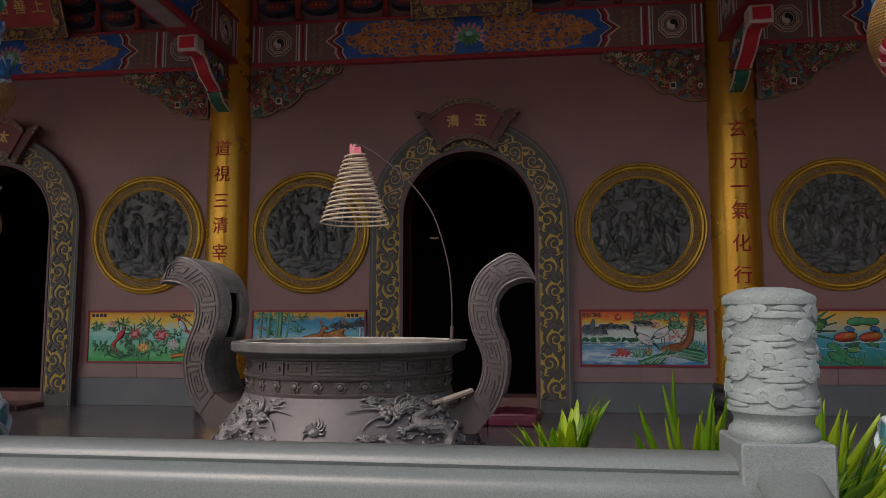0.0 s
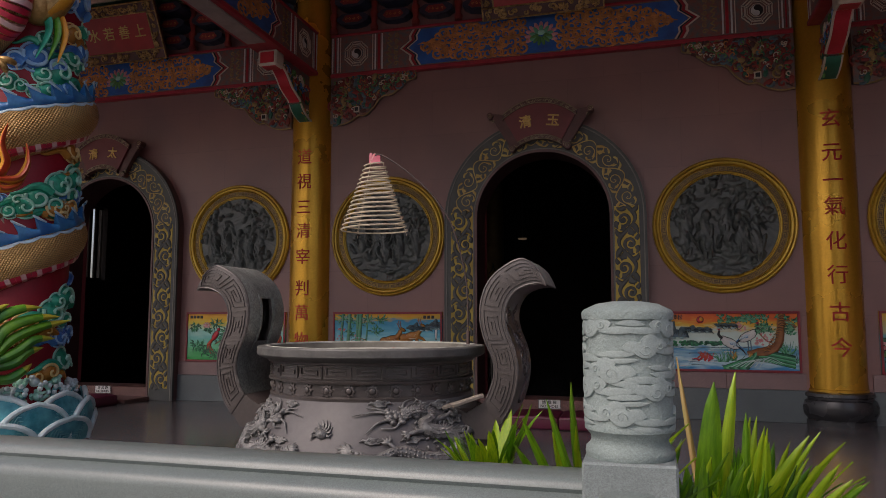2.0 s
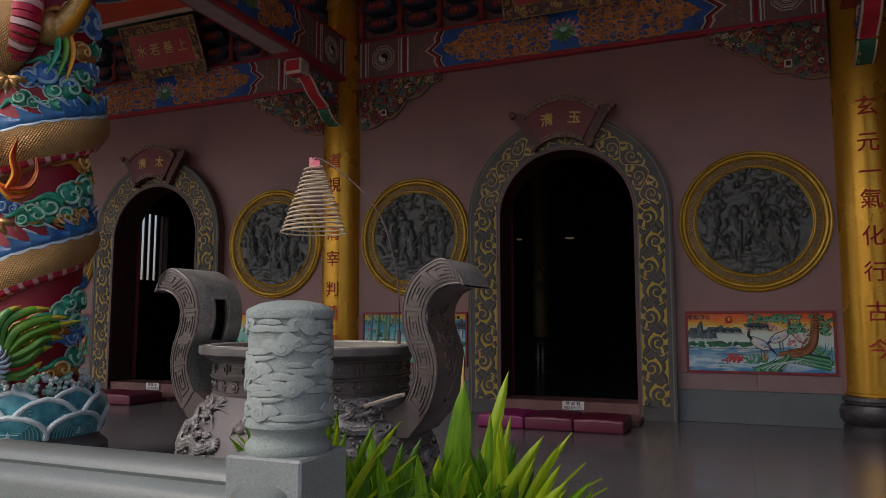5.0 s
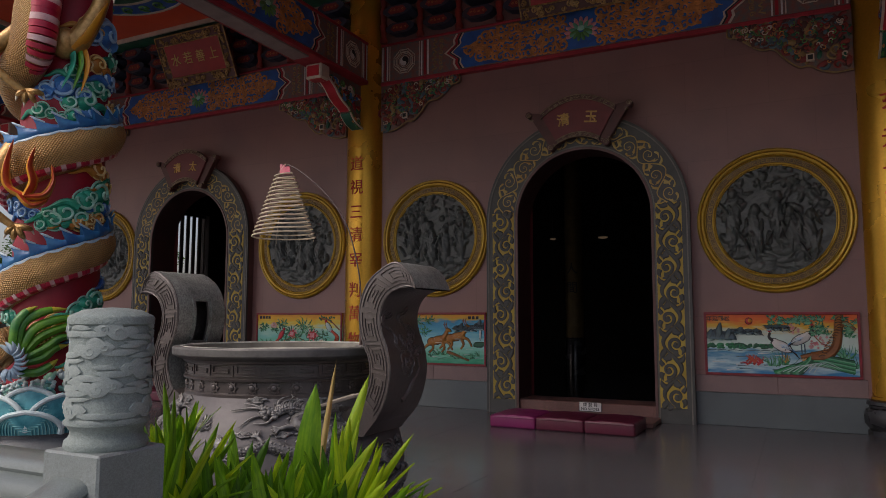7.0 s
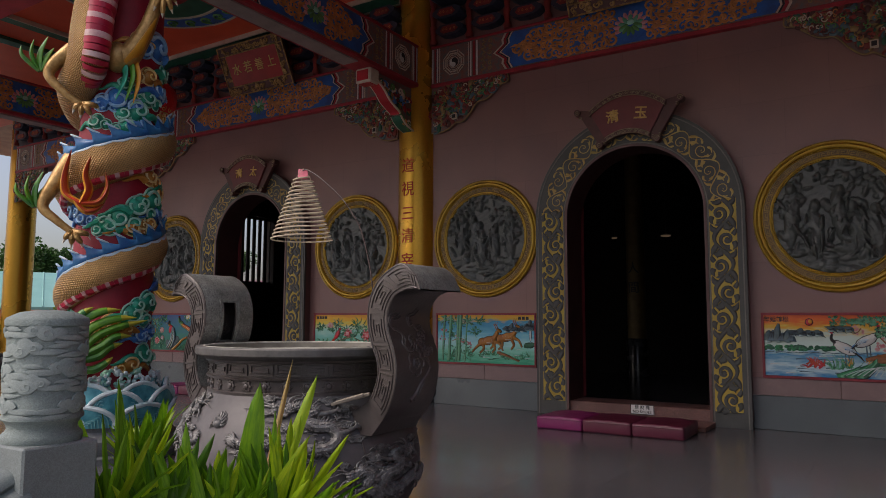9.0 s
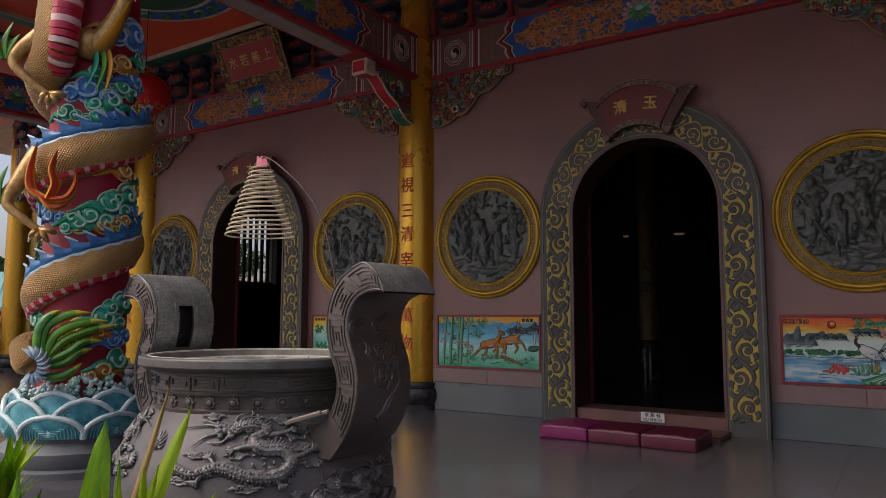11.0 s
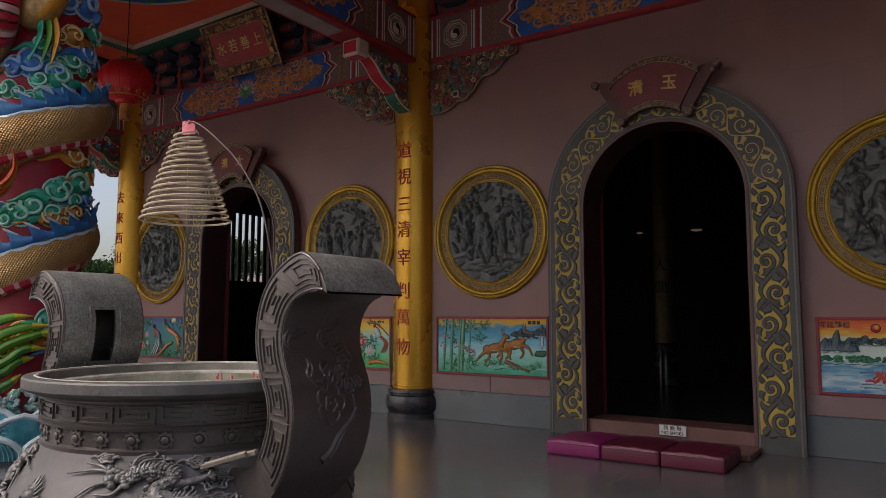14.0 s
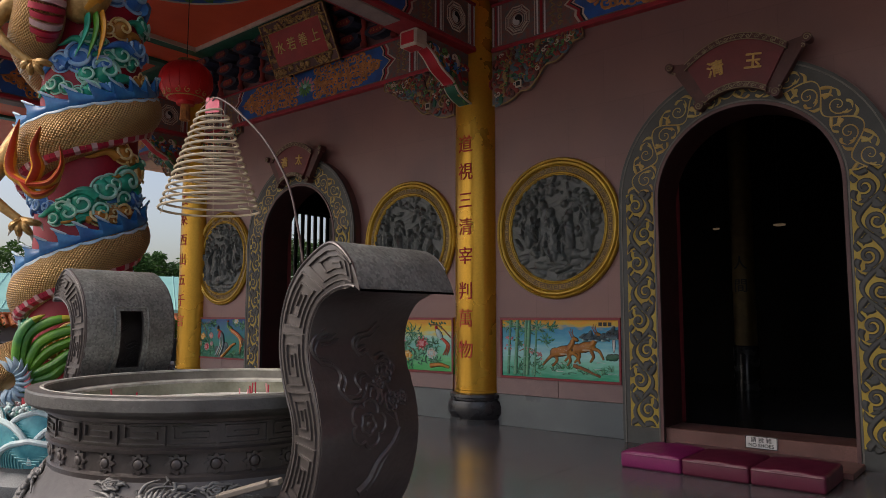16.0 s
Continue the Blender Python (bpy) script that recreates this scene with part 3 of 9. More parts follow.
def door_surround(x, chars, index):
    t = thing(f"door_{index}", pose(x, 0, 0), "arched doorway with a grey and gold scrollwork surround", "doorway", "temple doorways", "structure")
    part("flank", arch_ring(bmesh.new(), OPEN + 0.02, OUTER, FRONT + 0.035, WALL + 0.01), "arch_side", t, "red-brown flank of the stone surround", smooth=False)
    part("face", arch_ring(bmesh.new(), OPEN, OUTER + 0.008, FRONT, FRONT + 0.036), "arch_grey", t, smooth=False)
    part("gold_ground", B(-1.17, -0.88, FRONT - 0.004, FRONT + 0.004, 0.17, SPRING + 0.1), "arch_yellow", t, "flat gold ground of the scrollwork", smooth=False)
    part("gold_ground", B(0.88, 1.17, FRONT - 0.004, FRONT + 0.004, 0.17, SPRING + 0.1), "arch_yellow", t, "flat gold ground of the scrollwork", smooth=False)
    up, arc = SPRING - 0.17, math.pi * 1.025
    for s0, s1, bold in ((0, up + 0.1, True), (up + 0.1, up + arc - 0.1, False), (up + arc - 0.1, 2 * up + arc, True)):
        vine = part("scrollwork", scrollwork(s0, s1, bold), "arch_grey" if bold else "arch_gilt", t, "grey carved vine scrolls" if bold else "gilt vine scrolls round the arch")
        vine.location = (0, FRONT - (0.006 if bold else 0.001), 0)
    part("inner_bead", arch_ring(bmesh.new(), OPEN - 0.004, OPEN + 0.026, FRONT - 0.014, FRONT), "arch_side", t, smooth=False)
    for h0 in (OPEN + 0.034, OUTER - 0.032):
        part("edge_bead", arch_ring(bmesh.new(), h0, h0 + 0.013, FRONT - 0.007, FRONT), "arch_bead", t, "pale grey bead along the band", smooth=False)
    part("jamb_lining", arch_ring(bmesh.new(), OPEN + 0.004, OPEN + 0.028, FRONT + 0.04, WALL + 0.34), "jamb_brown", t, "dark red-brown lining of the doorway", smooth=False)
    part("sill", B(-OPEN - 0.02, OPEN + 0.02, 8.86, 9.34, 0, 0.175, bevel=0.006), "sill_granite", t, "speckled red granite threshold", smooth=False)
    part("step_slab", B(-OPEN + 0.1, OPEN + 0.05, 8.32, 8.858, 0, 0.05, bevel=0.006), "sill_granite", t, smooth=False)
    for s in (-1, 1):
        leaf = part("door_leaf", B(-0.03, 0.03, 0, 0.8, 0.18, 3.1, bevel=0.008), "wood_dark", t, "dark door leaf swung open inwards, hall shade painted in", smooth=False)
        leaf.location, leaf.rotation_euler = (s * (OPEN + 0.01), 9.345, 0), (0, 0, radians(-s * 72))
        part("leaf_edge", B(-0.032, 0.032, -0.012, -0.001, 0.18, 3.0), "maroon", leaf, "red painted leaf edge", smooth=False)
    # the fan-shaped name board over the arch, on a flared backing with scrolled ends
    b = thing("fan_plaque", pose(x, 8.80, 0), "dark red fan-shaped name board with pale scrolled rims over the doorway", "plaque", "doorway plaques")

    def bow(half, z, rise, n=16):
        return [(half * (2 * k / n - 1), z + rise * (1 - (2 * k / n - 1) ** 2)) for k in range(n + 1)]

    def band(half, z, rise, w):
        return bow(half, z, rise) + [(px, pz - w) for px, pz in bow(half * 0.985, z, rise)[::-1]]
    part("board", prism(bmesh.new(), bow(0.455, 3.69, 0.19) + bow(0.262, 3.335, 0.08)[::-1], -0.105, -0.03), "maroon", b, smooth=False)
    for nm, half, z, rise, w, k in (("upper_rim", 0.465, 3.712, 0.19, 0.058, 13), ("lower_rim", 0.275, 3.352, 0.085, 0.052, 8)):
        rim = part(nm, prism(bmesh.new(), band(half, z, rise, w), -0.122, -0.04), "plaque_brown", b, smooth=False)
        bm = bmesh.new()
        for q in range(k):
            u = (2 * (q + 0.5) / k - 1)
            px, pz = u * half * 0.97, z - w / 2 + rise * (1 - u * u)
            tube(bm, spiral(px, pz, 0.021, 1.2, 40 * q, 1 if q % 2 else -1, 14, -0.124), 0.0042, 5, 0.7, up=(0, 1, 0))
            tube(bm, [(px + 0.015, -0.124, pz - 0.016), (px + 0.034, -0.124, pz + 0.012), (px + 0.05, -0.124, pz - 0.012)], [0.004, 0.006, 0.002], 5, 0.7, up=(0, 1, 0))
        for edge in (bow(half, z, rise), [(px, pz - w) for px, pz in bow(half, z, rise)]):
            tube(bm, [(px, -0.122, pz) for px, pz in edge], 0.0045, 5)
        tagged(part("pale_scrollwork", bm, "plaque_silver", rim), kind="stuff")
    for s in (-1, 1):
        bm = prism(bmesh.new(), [(s * px, pz) for px, pz in ((0.25, 3.30), (0.345, 3.27), (0.40, 3.36), (0.50, 3.52), (0.585, 3.66), (0.64, 3.72), (0.60, 3.755), (0.44, 3.73))], -0.075, 0.0)
        arm = part("flared_end", bm, "plaque_brown", b, "dark red flared end of the board", smooth=False)
        for px, pz, r in ((0.625, 3.725, 0.042), (0.345, 3.285, 0.045)):
            part("roll", tube(bmesh.new(), [(s * px, -0.105, pz), (s * px, 0.0, pz)], r, 14), "plaque_brown", arm)
            part("silver_curl", tube(bmesh.new(), spiral(s * px, pz, r * 0.8, 1.5, 0, s, 18, -0.106), 0.0055, 5, up=(0, 1, 0)), "plaque_silver", arm)
        for px, pz in ((0.585, 3.66), (0.30, 3.31), (0.38, 3.32)):
            part("silver_curl", tube(bmesh.new(), spiral(s * px, pz, 0.024, 1.1, 120, -s, 12, -0.08), 0.005, 5, up=(0, 1, 0)), "plaque_silver", arm)
    for ch, px in zip(chars, (-0.17, 0.17)):
        text(ch, 0.165, "gold_leaf", b, pose(px, -0.109, 3.60, 0, px * 40, 0), 0.006, 0.003)


door_surround(DOORS[0], "清玉", 1)
door_surround(DOORS[1], "清太", 2)


# ---- gilt columns ----
def gilt_column(x, y, chars, heights=(3.33, 2.97, 2.61, 2.26, 1.9, 1.54, 1.18, 0.82), r=0.305):
    t = thing("gilt_column", pose(x, y, 0), "gold-painted round column with red characters on a black base", "column", "gilt columns")
    part("base", lathe(bmesh.new(), [(0, 0), (0.37, 0), (0.37, 0.05), (0.355, 0.06), (0.36, 0.07), (0.395, 0.12), (0.40, 0.20), (0.38, 0.265), (0.355, 0.28), (0.355, 0.30), (0.375, 0.31), (0.37, 0.345), (0.33, 0.36), (0, 0.36)], 48), "black_base", t, "polished black moulded base")
    part("shaft", lathe(bmesh.new(), [(r + 0.012, 0.36), (r + 0.012, 0.385), (r, 0.39), (r, 2.5), (r - 0.005, 5.9)], 56), "gold_paint", t)
    for ch, z in zip(chars, heights):
        text(ch, 0.225, "char_red", t, pose(0, 0, z), 0.004, 0.0012, bend=r + 0.001)
    return t


gilt_column(COLS[1], 9.05, "道視三清宰判萬物", (3.355, 3.015, 2.66, 2.334, 1.98, 1.557, 1.225, 0.855))
gilt_column(COLS[2], 9.05, "玄元一氣化行古今", (3.395, 3.01, 2.69, 2.40, 2.01, 1.634, 1.22, 0.835))
gilt_column(COLS[0] + 0.16, 9.05, "去來西出五千言", r=0.33)
gilt_column(-15.6, 9.3, "")


# ---- round carved panels ----
def relief(r, seed):
    """Carved stone disc: upright plain shapes among foliage and rock lumps."""
    rnd = random.Random(seed)
    bumps = []
    for k in range(5):
        cx, cy = -0.40 + 0.2 * k + rnd.uniform(-0.05, 0.05), rnd.uniform(-0.22, 0.05)
        h = rnd.uniform(0.26, 0.36)
        bumps.append((cx, cy, 0.078, h, 0.095, rnd.uniform(-0.15, 0.15)))
        bumps.append((cx + rnd.uniform(-0.03, 0.03), cy + h * 0.95, 0.052, 0.07, 0.115, 0))
        for j in range(9):
            bumps.append((cx + rnd.uniform(-0.09, 0.09), cy + rnd.uniform(-0.2, 0.2), rnd.uniform(0.014, 0.03), rnd.uniform(0.05, 0.15), rnd.uniform(0.10, 0.135), rnd.uniform(-0.6, 0.6)))
    for k in range(40):
        bumps.append((rnd.uniform(-0.55, 0.55), rnd.uniform(-0.45, 0.35), rnd.uniform(0.02, 0.05), rnd.uniform(0.04, 0.10), rnd.uniform(0.05, 0.085), rnd.uniform(-1.2, 1.2)))
    for k in range(90):
        a, q = rnd.uniform(0.0, 3.14), rnd.uniform(0.40, 0.62)
        bumps.append((q * math.cos(a), q * math.sin(a), rnd.uniform(0.016, 0.04), rnd.uniform(0.02, 0.06), rnd.uniform(0.04, 0.075), rnd.uniform(-1.5, 1.5)))
    for k in range(22):
        bumps.append((rnd.uniform(-0.5, 0.5), rnd.uniform(-0.6, -0.32), rnd.uniform(0.06, 0.15), rnd.uniform(0.025, 0.06), rnd.uniform(0.03, 0.07), rnd.uniform(-0.3, 0.3)))
    n = 136
    g = np.linspace(-r, r, n)
    X, Y = np.meshgrid(g, g)
    H = np.zeros_like(X)
    for cx, cy, a, b, h, w in bumps:
        u = ((X - cx) * math.cos(w) + (Y - cy) * math.sin(w)) / a
        v = (-(X - cx) * math.sin(w) + (Y - cy) * math.cos(w)) / b
        H = np.maximum(H, h * np.sqrt(np.clip(1 - u * u - v * v, 0, None)))
    H += np.where(H > 0.05, 0.006 * np.sin(X * 95 + 5 * np.sin(Y * 9 + seed)), 0)
    H += 0.006 * np.sin(X * 45 + 8 * np.sin(Y * 11)) * np.sin(Y * 38 + X * 12)
    bm = bmesh.new()
    vs = {}
    for i in range(n):
        for j in range(n):
            if X[i, j] ** 2 + Y[i, j] ** 2 <= r * r:
                vs[i, j] = bm.verts.new((X[i, j], Y[i, j], 0.004 + H[i, j] * 0.66))
    for i in range(n - 1):
        for j in range(n - 1):
            q = [(i, j), (i, j + 1), (i + 1, j + 1), (i + 1, j)]
            if all(k in vs for k in q):
                bm.faces.new([vs[k] for k in q])
    return bm


def fret_bars(count, r0, r1, h0, h1):
    """A key-pattern ring of small raised bars."""
    bm = bmesh.new()
    w = 2 * math.pi / count
    d = (r1 - r0)
    unit = [(0.0, 0.9, 0.84, 1.0), (0.0, 0.1, 0.1, 0.9), (0.1, 0.7, 0.0, 0.14), (0.6, 0.7, 0.14, 0.6), (0.3, 0.6, 0.46, 0.6), (0.82, 0.92, 0.0, 0.84), (0.92, 1.0, 0.0, 0.14)]
    for k in range(count):
        for a0, a1, b0, b1 in unit:
            c = [(k + a) * w for a in (a0, a1)]
            q = [r0 + b * d for b in (b0, b1)]
            lo = [bm.verts.new((q[j] * math.cos(c[i]), q[j] * math.sin(c[i]), h1)) for i, j in ((0, 0), (1, 0), (1, 1), (0, 1))]
            hi = [bm.verts.new((v.co.x, v.co.y, h0)) for v in lo]
            bm.faces.new(lo)
            for i in range(4):
                bm.faces.new([lo[i], lo[(i + 1) % 4], hi[(i + 1) % 4], hi[i]])
    return bm


FRET = None


def medallion(x, seed):
    global FRET
    t = thing("round_relief", pose(x, WALL, 2.265, 90, 0, 0) @ Matrix.Scale(0.965, 4), "round slate-grey carved relief in a stepped gold ring frame", "relief panel", "round wall reliefs")
    part("gold_frame", lathe(bmesh.new(), [(0.83, 0.0), (0.836, 0.018), (0.832, 0.036), (0.818, 0.047), (0.803, 0.040), (0.797, 0.022), (0.790, 0.040), (0.778, 0.052), (0.762, 0.050), (0.752, 0.040), (0.748, 0.018), (0.742, 0.028), (0.736, 0.030), (0.732, 0.022), (0.73, 0.0)], 84), "ring_gold", t, "stepped gilt ring")
    part("fret_ground", lathe(bmesh.new(), [(0.735, 0.016), (0.665, 0.016), (0.66, 0.0)], 84), "fret_gold", t, "dark brown ground of the key pattern")
    part("inner_rim", lathe(bmesh.new(), [(0.668, 0.010), (0.664, 0.028), (0.655, 0.033), (0.645, 0.028), (0.642, 0.018), (0.636, 0.026), (0.628, 0.022), (0.625, 0.0)], 84), "ring_gold", t, "thin gilt inner rim")
    if FRET is None:
        ob = part("fret", fret_bars(46, 0.676, 0.727, 0.014, 0.021), "fret_line", t, smooth=False)
        FRET = ob.data
    else:
        new("fret", FRET).parent = t
    part("carving", relief(0.632, seed), "slate", t, "dark grey carved stone scene", angle=60)


for x, sd in ((1.345, 1), (-2.87, 2), (-5.13, 3), (-9.45, 4), (3.66, 5)):
    medallion(x, sd)

# ---- ceiling, beams and brackets ----
def make_ceiling():
    bm = box(bmesh.new(), -21, 9, 3.55, 9.3, 5.9, 6.15)
    tagged(part("ceiling", bm, "soffit_red", smooth=False), "orange-red painted porch soffit", "ceiling", kind="structure")
    bm = bmesh.new()
    for a, b in ((-17, -10.65), (-9.9, -4.2), (-3.85, 2.3), (2.68, 9)):
        # green frame with pale lines round each bay's soffit
        for x0, x1, y0, y1 in ((a, b, 8.45, 8.75), (a, b, 4.4, 4.65), (a, a + 0.22, 4.6, 8.5), (b - 0.22, b, 4.6, 8.5)):
            box(bm, x0, x1, y0, y1, 5.84, 5.9)
    tagged(part("trim_soffit", bm, "deep_green", smooth=False), "dark green border round the soffit bays", "trim", kind="structure")
    bm = bmesh.new()
    for a, b in ((-9.9, -4.2), (-3.85, 2.3)):
        for x0, x1, y0, y1 in ((a + 0.2, b - 0.2, 8.42, 8.45), (a, b, 8.75, 8.79), (a + 0.2, b - 0.2, 4.65, 4.68), (a + 0.22, a + 0.25, 4.65, 8.45), (b - 0.25, b - 0.22, 4.65, 8.45)):
            box(bm, x0, x1, y0, y1, 5.83, 5.9)
    tagged(part("trim_line", bm, "cream", smooth=False), "cream line along the soffit border", "trim", kind="structure")
    for k, cx in enumerate((-7.05, -0.78)):
        t = thing(f"ceiling_rose_{k + 1}", pose(cx, 6.5, 5.9), "round painted ceiling rose with blue and green rings", "ceiling rose", kind="structure")
        for r0, r1, m, d in ((1.40, 1.36, "cream", 0.03), (1.36, 1.05, "beam_blue", 0.02), (1.05, 1.0, "cream", 0.03), (1.0, 0.6, "deep_green", 0.02), (0.6, 0.0, "lacquer_red", 0.015)):
            part("rose_ring", lathe(bmesh.new(), [(r0, 0), (r0, -d), (max(r1, 0.001), -d), (max(r1, 0.001), 0)], 48), m, t)
        bm = bmesh.new()
        for i in range(26):
            a = 2 * math.pi * i / 26
            tube(bm, [(1.2 * math.cos(a) + q[0], 1.2 * math.sin(a) + q[2], -0.024) for q in spiral(0, 0, 0.11, 1.3, 360 * i / 26, 1, 12)], 0.02, 5)
        part("rose_curls", bm, "leaf_paint", t)


make_ceiling()
slab("roof", (-21.5, 10, 3.45, 17, 6.2, 6.5), "roof_clay", "clay-red roof over the temple porch", "roof")
# out of view: one block for beam and brackets, added to keep out sky light
slab("beam_front", (-17, 9, 4.05, 4.4, 4.55, 5.89), "beam_red", "unseen plain red front beam over the carved columns, added to block sky light", "beam")


def flat(name, pts, depth, material, parent, y=0.0, label=""):
    return part(name, prism(bmesh.new(), pts, y - depth, y), material, parent, label, smooth=False)


def rect(x0, x1, z0, z1):
    return [(x0, z0), (x1, z0), (x1, z1), (x0, z1)]


def disc(r, n=8, turn=22.5, cx=0.0, cz=0.0):
    return [(cx + r * math.cos(radians(turn + 360 * k / n)), cz + r * math.sin(radians(turn + 360 * k / n))) for k in range(n)]


def taiji(parent, cx, cz, y, r=0.185):
    """An eight-sided sign: ringed trigram bars round a turning pair of drops."""
    bm = bmesh.new()
    for q in (1.0, 0.80, 0.62, 0.45):
        pts = disc(r * q, 8, 22.5, cx, cz)
        tube(bm, [(x, y - 0.004, z) for x, z in pts + pts[:1]], 0.0045, 5)
    for k in range(8):
        a = radians(45 * k)
        for q in (0.69, 0.89):
            for s in (-0.16, 0.16):
                px, pz = cx + r * q * math.cos(a + s * 0.9), cz + r * q * math.sin(a + s * 0.9)
                tube(bm, [(px - 0.022 * math.sin(a), y - 0.004, pz + 0.022 * math.cos(a)), (px + 0.022 * math.sin(a), y - 0.004, pz - 0.022 * math.cos(a))], 0.005, 4)
        tube(bm, [(cx + r * 0.6 * math.cos(a + 0.39), y - 0.004, cz + r * 0.6 * math.sin(a + 0.39)), (cx + r * math.cos(a + 0.39), y - 0.004, cz + r * math.sin(a + 0.39))], 0.004, 4)
    sign = part("trigram_ring", bm, "cream", parent, "pale line octagon of trigrams")
    q = r * 0.36
    half = [(cx + q * math.cos(radians(a)), cz + q * math.sin(radians(a))) for a in range(90, 271, 12)]
    half += [(cx + q / 2 * math.cos(radians(a)), cz - q / 2 + q / 2 * math.sin(radians(a))) for a in range(270, 449, 20)]
    half += [(cx - q / 2 * math.cos(radians(a)) * 1.0, cz + q / 2 + q / 2 * math.sin(radians(a))) for a in range(270, 449, 20)]
    part("dark_disc", prism(bmesh.new(), disc(q, 24, 0, cx, cz), y - 0.004, y), "black_paint", sign, smooth=False)
    part("pale_drop", prism(bmesh.new(), half, y - 0.008, y - 0.003), "white_paint", sign, smooth=False)
    return sign


def cloud_field(x0, x1, z0, z1, seed, mid):
    """Curling flame clouds in low relief that fill a long field."""
    rnd = random.Random(seed)
    bm = bmesh.new()
    n = int((x1 - x0) / 0.075)
    h = z1 - z0
    for i in range(n):
        x = x0 + (i + 0.5) * (x1 - x0) / n
        amp = min(1.0, 0.25 + 0.16 * (i if x < mid else n - 1 - i))
        for row in (-1.1, -0.36, 0.36, 1.1):
            if abs(row) > 1 and amp < 0.5:
                continue
            z = (z0 + z1) / 2 + row * h * 0.36 * amp + rnd.uniform(-0.02, 0.02)
            tube(bm, spiral(x, z, rnd.uniform(0.055, 0.085), 1.25, rnd.uniform(0, 360), rnd.choice((-1, 1)), 14, -0.006), [0.021 * (1 - 0.5 * k / 13) for k in range(14)], 5, 0.5, up=(0, 1, 0))
        z = (z0 + z1) / 2 + rnd.uniform(-0.3, 0.3) * h * amp
        s = 1 if x < (x0 + x1) / 2 else -1
        tube(bm, [(x + 0.05 * s, -0.006, z), (x - 0.04 * s, -0.006, z + 0.03), (x - 0.12 * s, -0.006, z + 0.015)], [0.02, 0.018, 0.003], 5, 0.5, up=(0, 1, 0))
    return bm


def lotus(parent, cx, cz, y, s=1.05):
    flower = part("lotus_ground", prism(bmesh.new(), disc(0.215 * s, 20, 0, cx, cz), y - 0.006, y), "beam_blue", parent, "painted lotus flower", smooth=False)
    for ring, (n, r, mtl) in enumerate(((11, 0.15, "pink"), (7, 0.10, "pale_green"))):
        bm = bmesh.new()
        for k in range(n):
            a = radians(-20 + 220 * k / (n - 1))
            m = Matrix.Translation((cx + r * s * math.cos(a), y - 0.008 - 0.004 * ring, cz + r * s * math.sin(a) * 0.85 - 0.03 * s)) @ pose(0, 0, 0, 0, -math.degrees(a), 0)
            blob(bm, (0, 0, 0), (0.06 * s, 0.008, 0.026 * s), 8, 4, m)
        part("petals", bm, mtl, flower)
    bm = bmesh.new()
    for k in range(6):
        a = radians(200 + 140 * k / 5)
        m = Matrix.Translation((cx + 0.09 * s * math.cos(a), y - 0.014, cz + 0.10 * s * math.sin(a))) @ pose(0, 0, 0, 0, -math.degrees(a), 0)
        blob(bm, (0, 0, 0), (0.06 * s, 0.008, 0.024 * s), 8, 4, m)
    part("leaves", bm, "leaf_paint", flower)
    part("seed_head", blob(bmesh.new(), (cx, y - 0.012, cz + 0.01), (0.05 * s, 0.012, 0.035 * s), 10, 5), "jade_pale", flower)


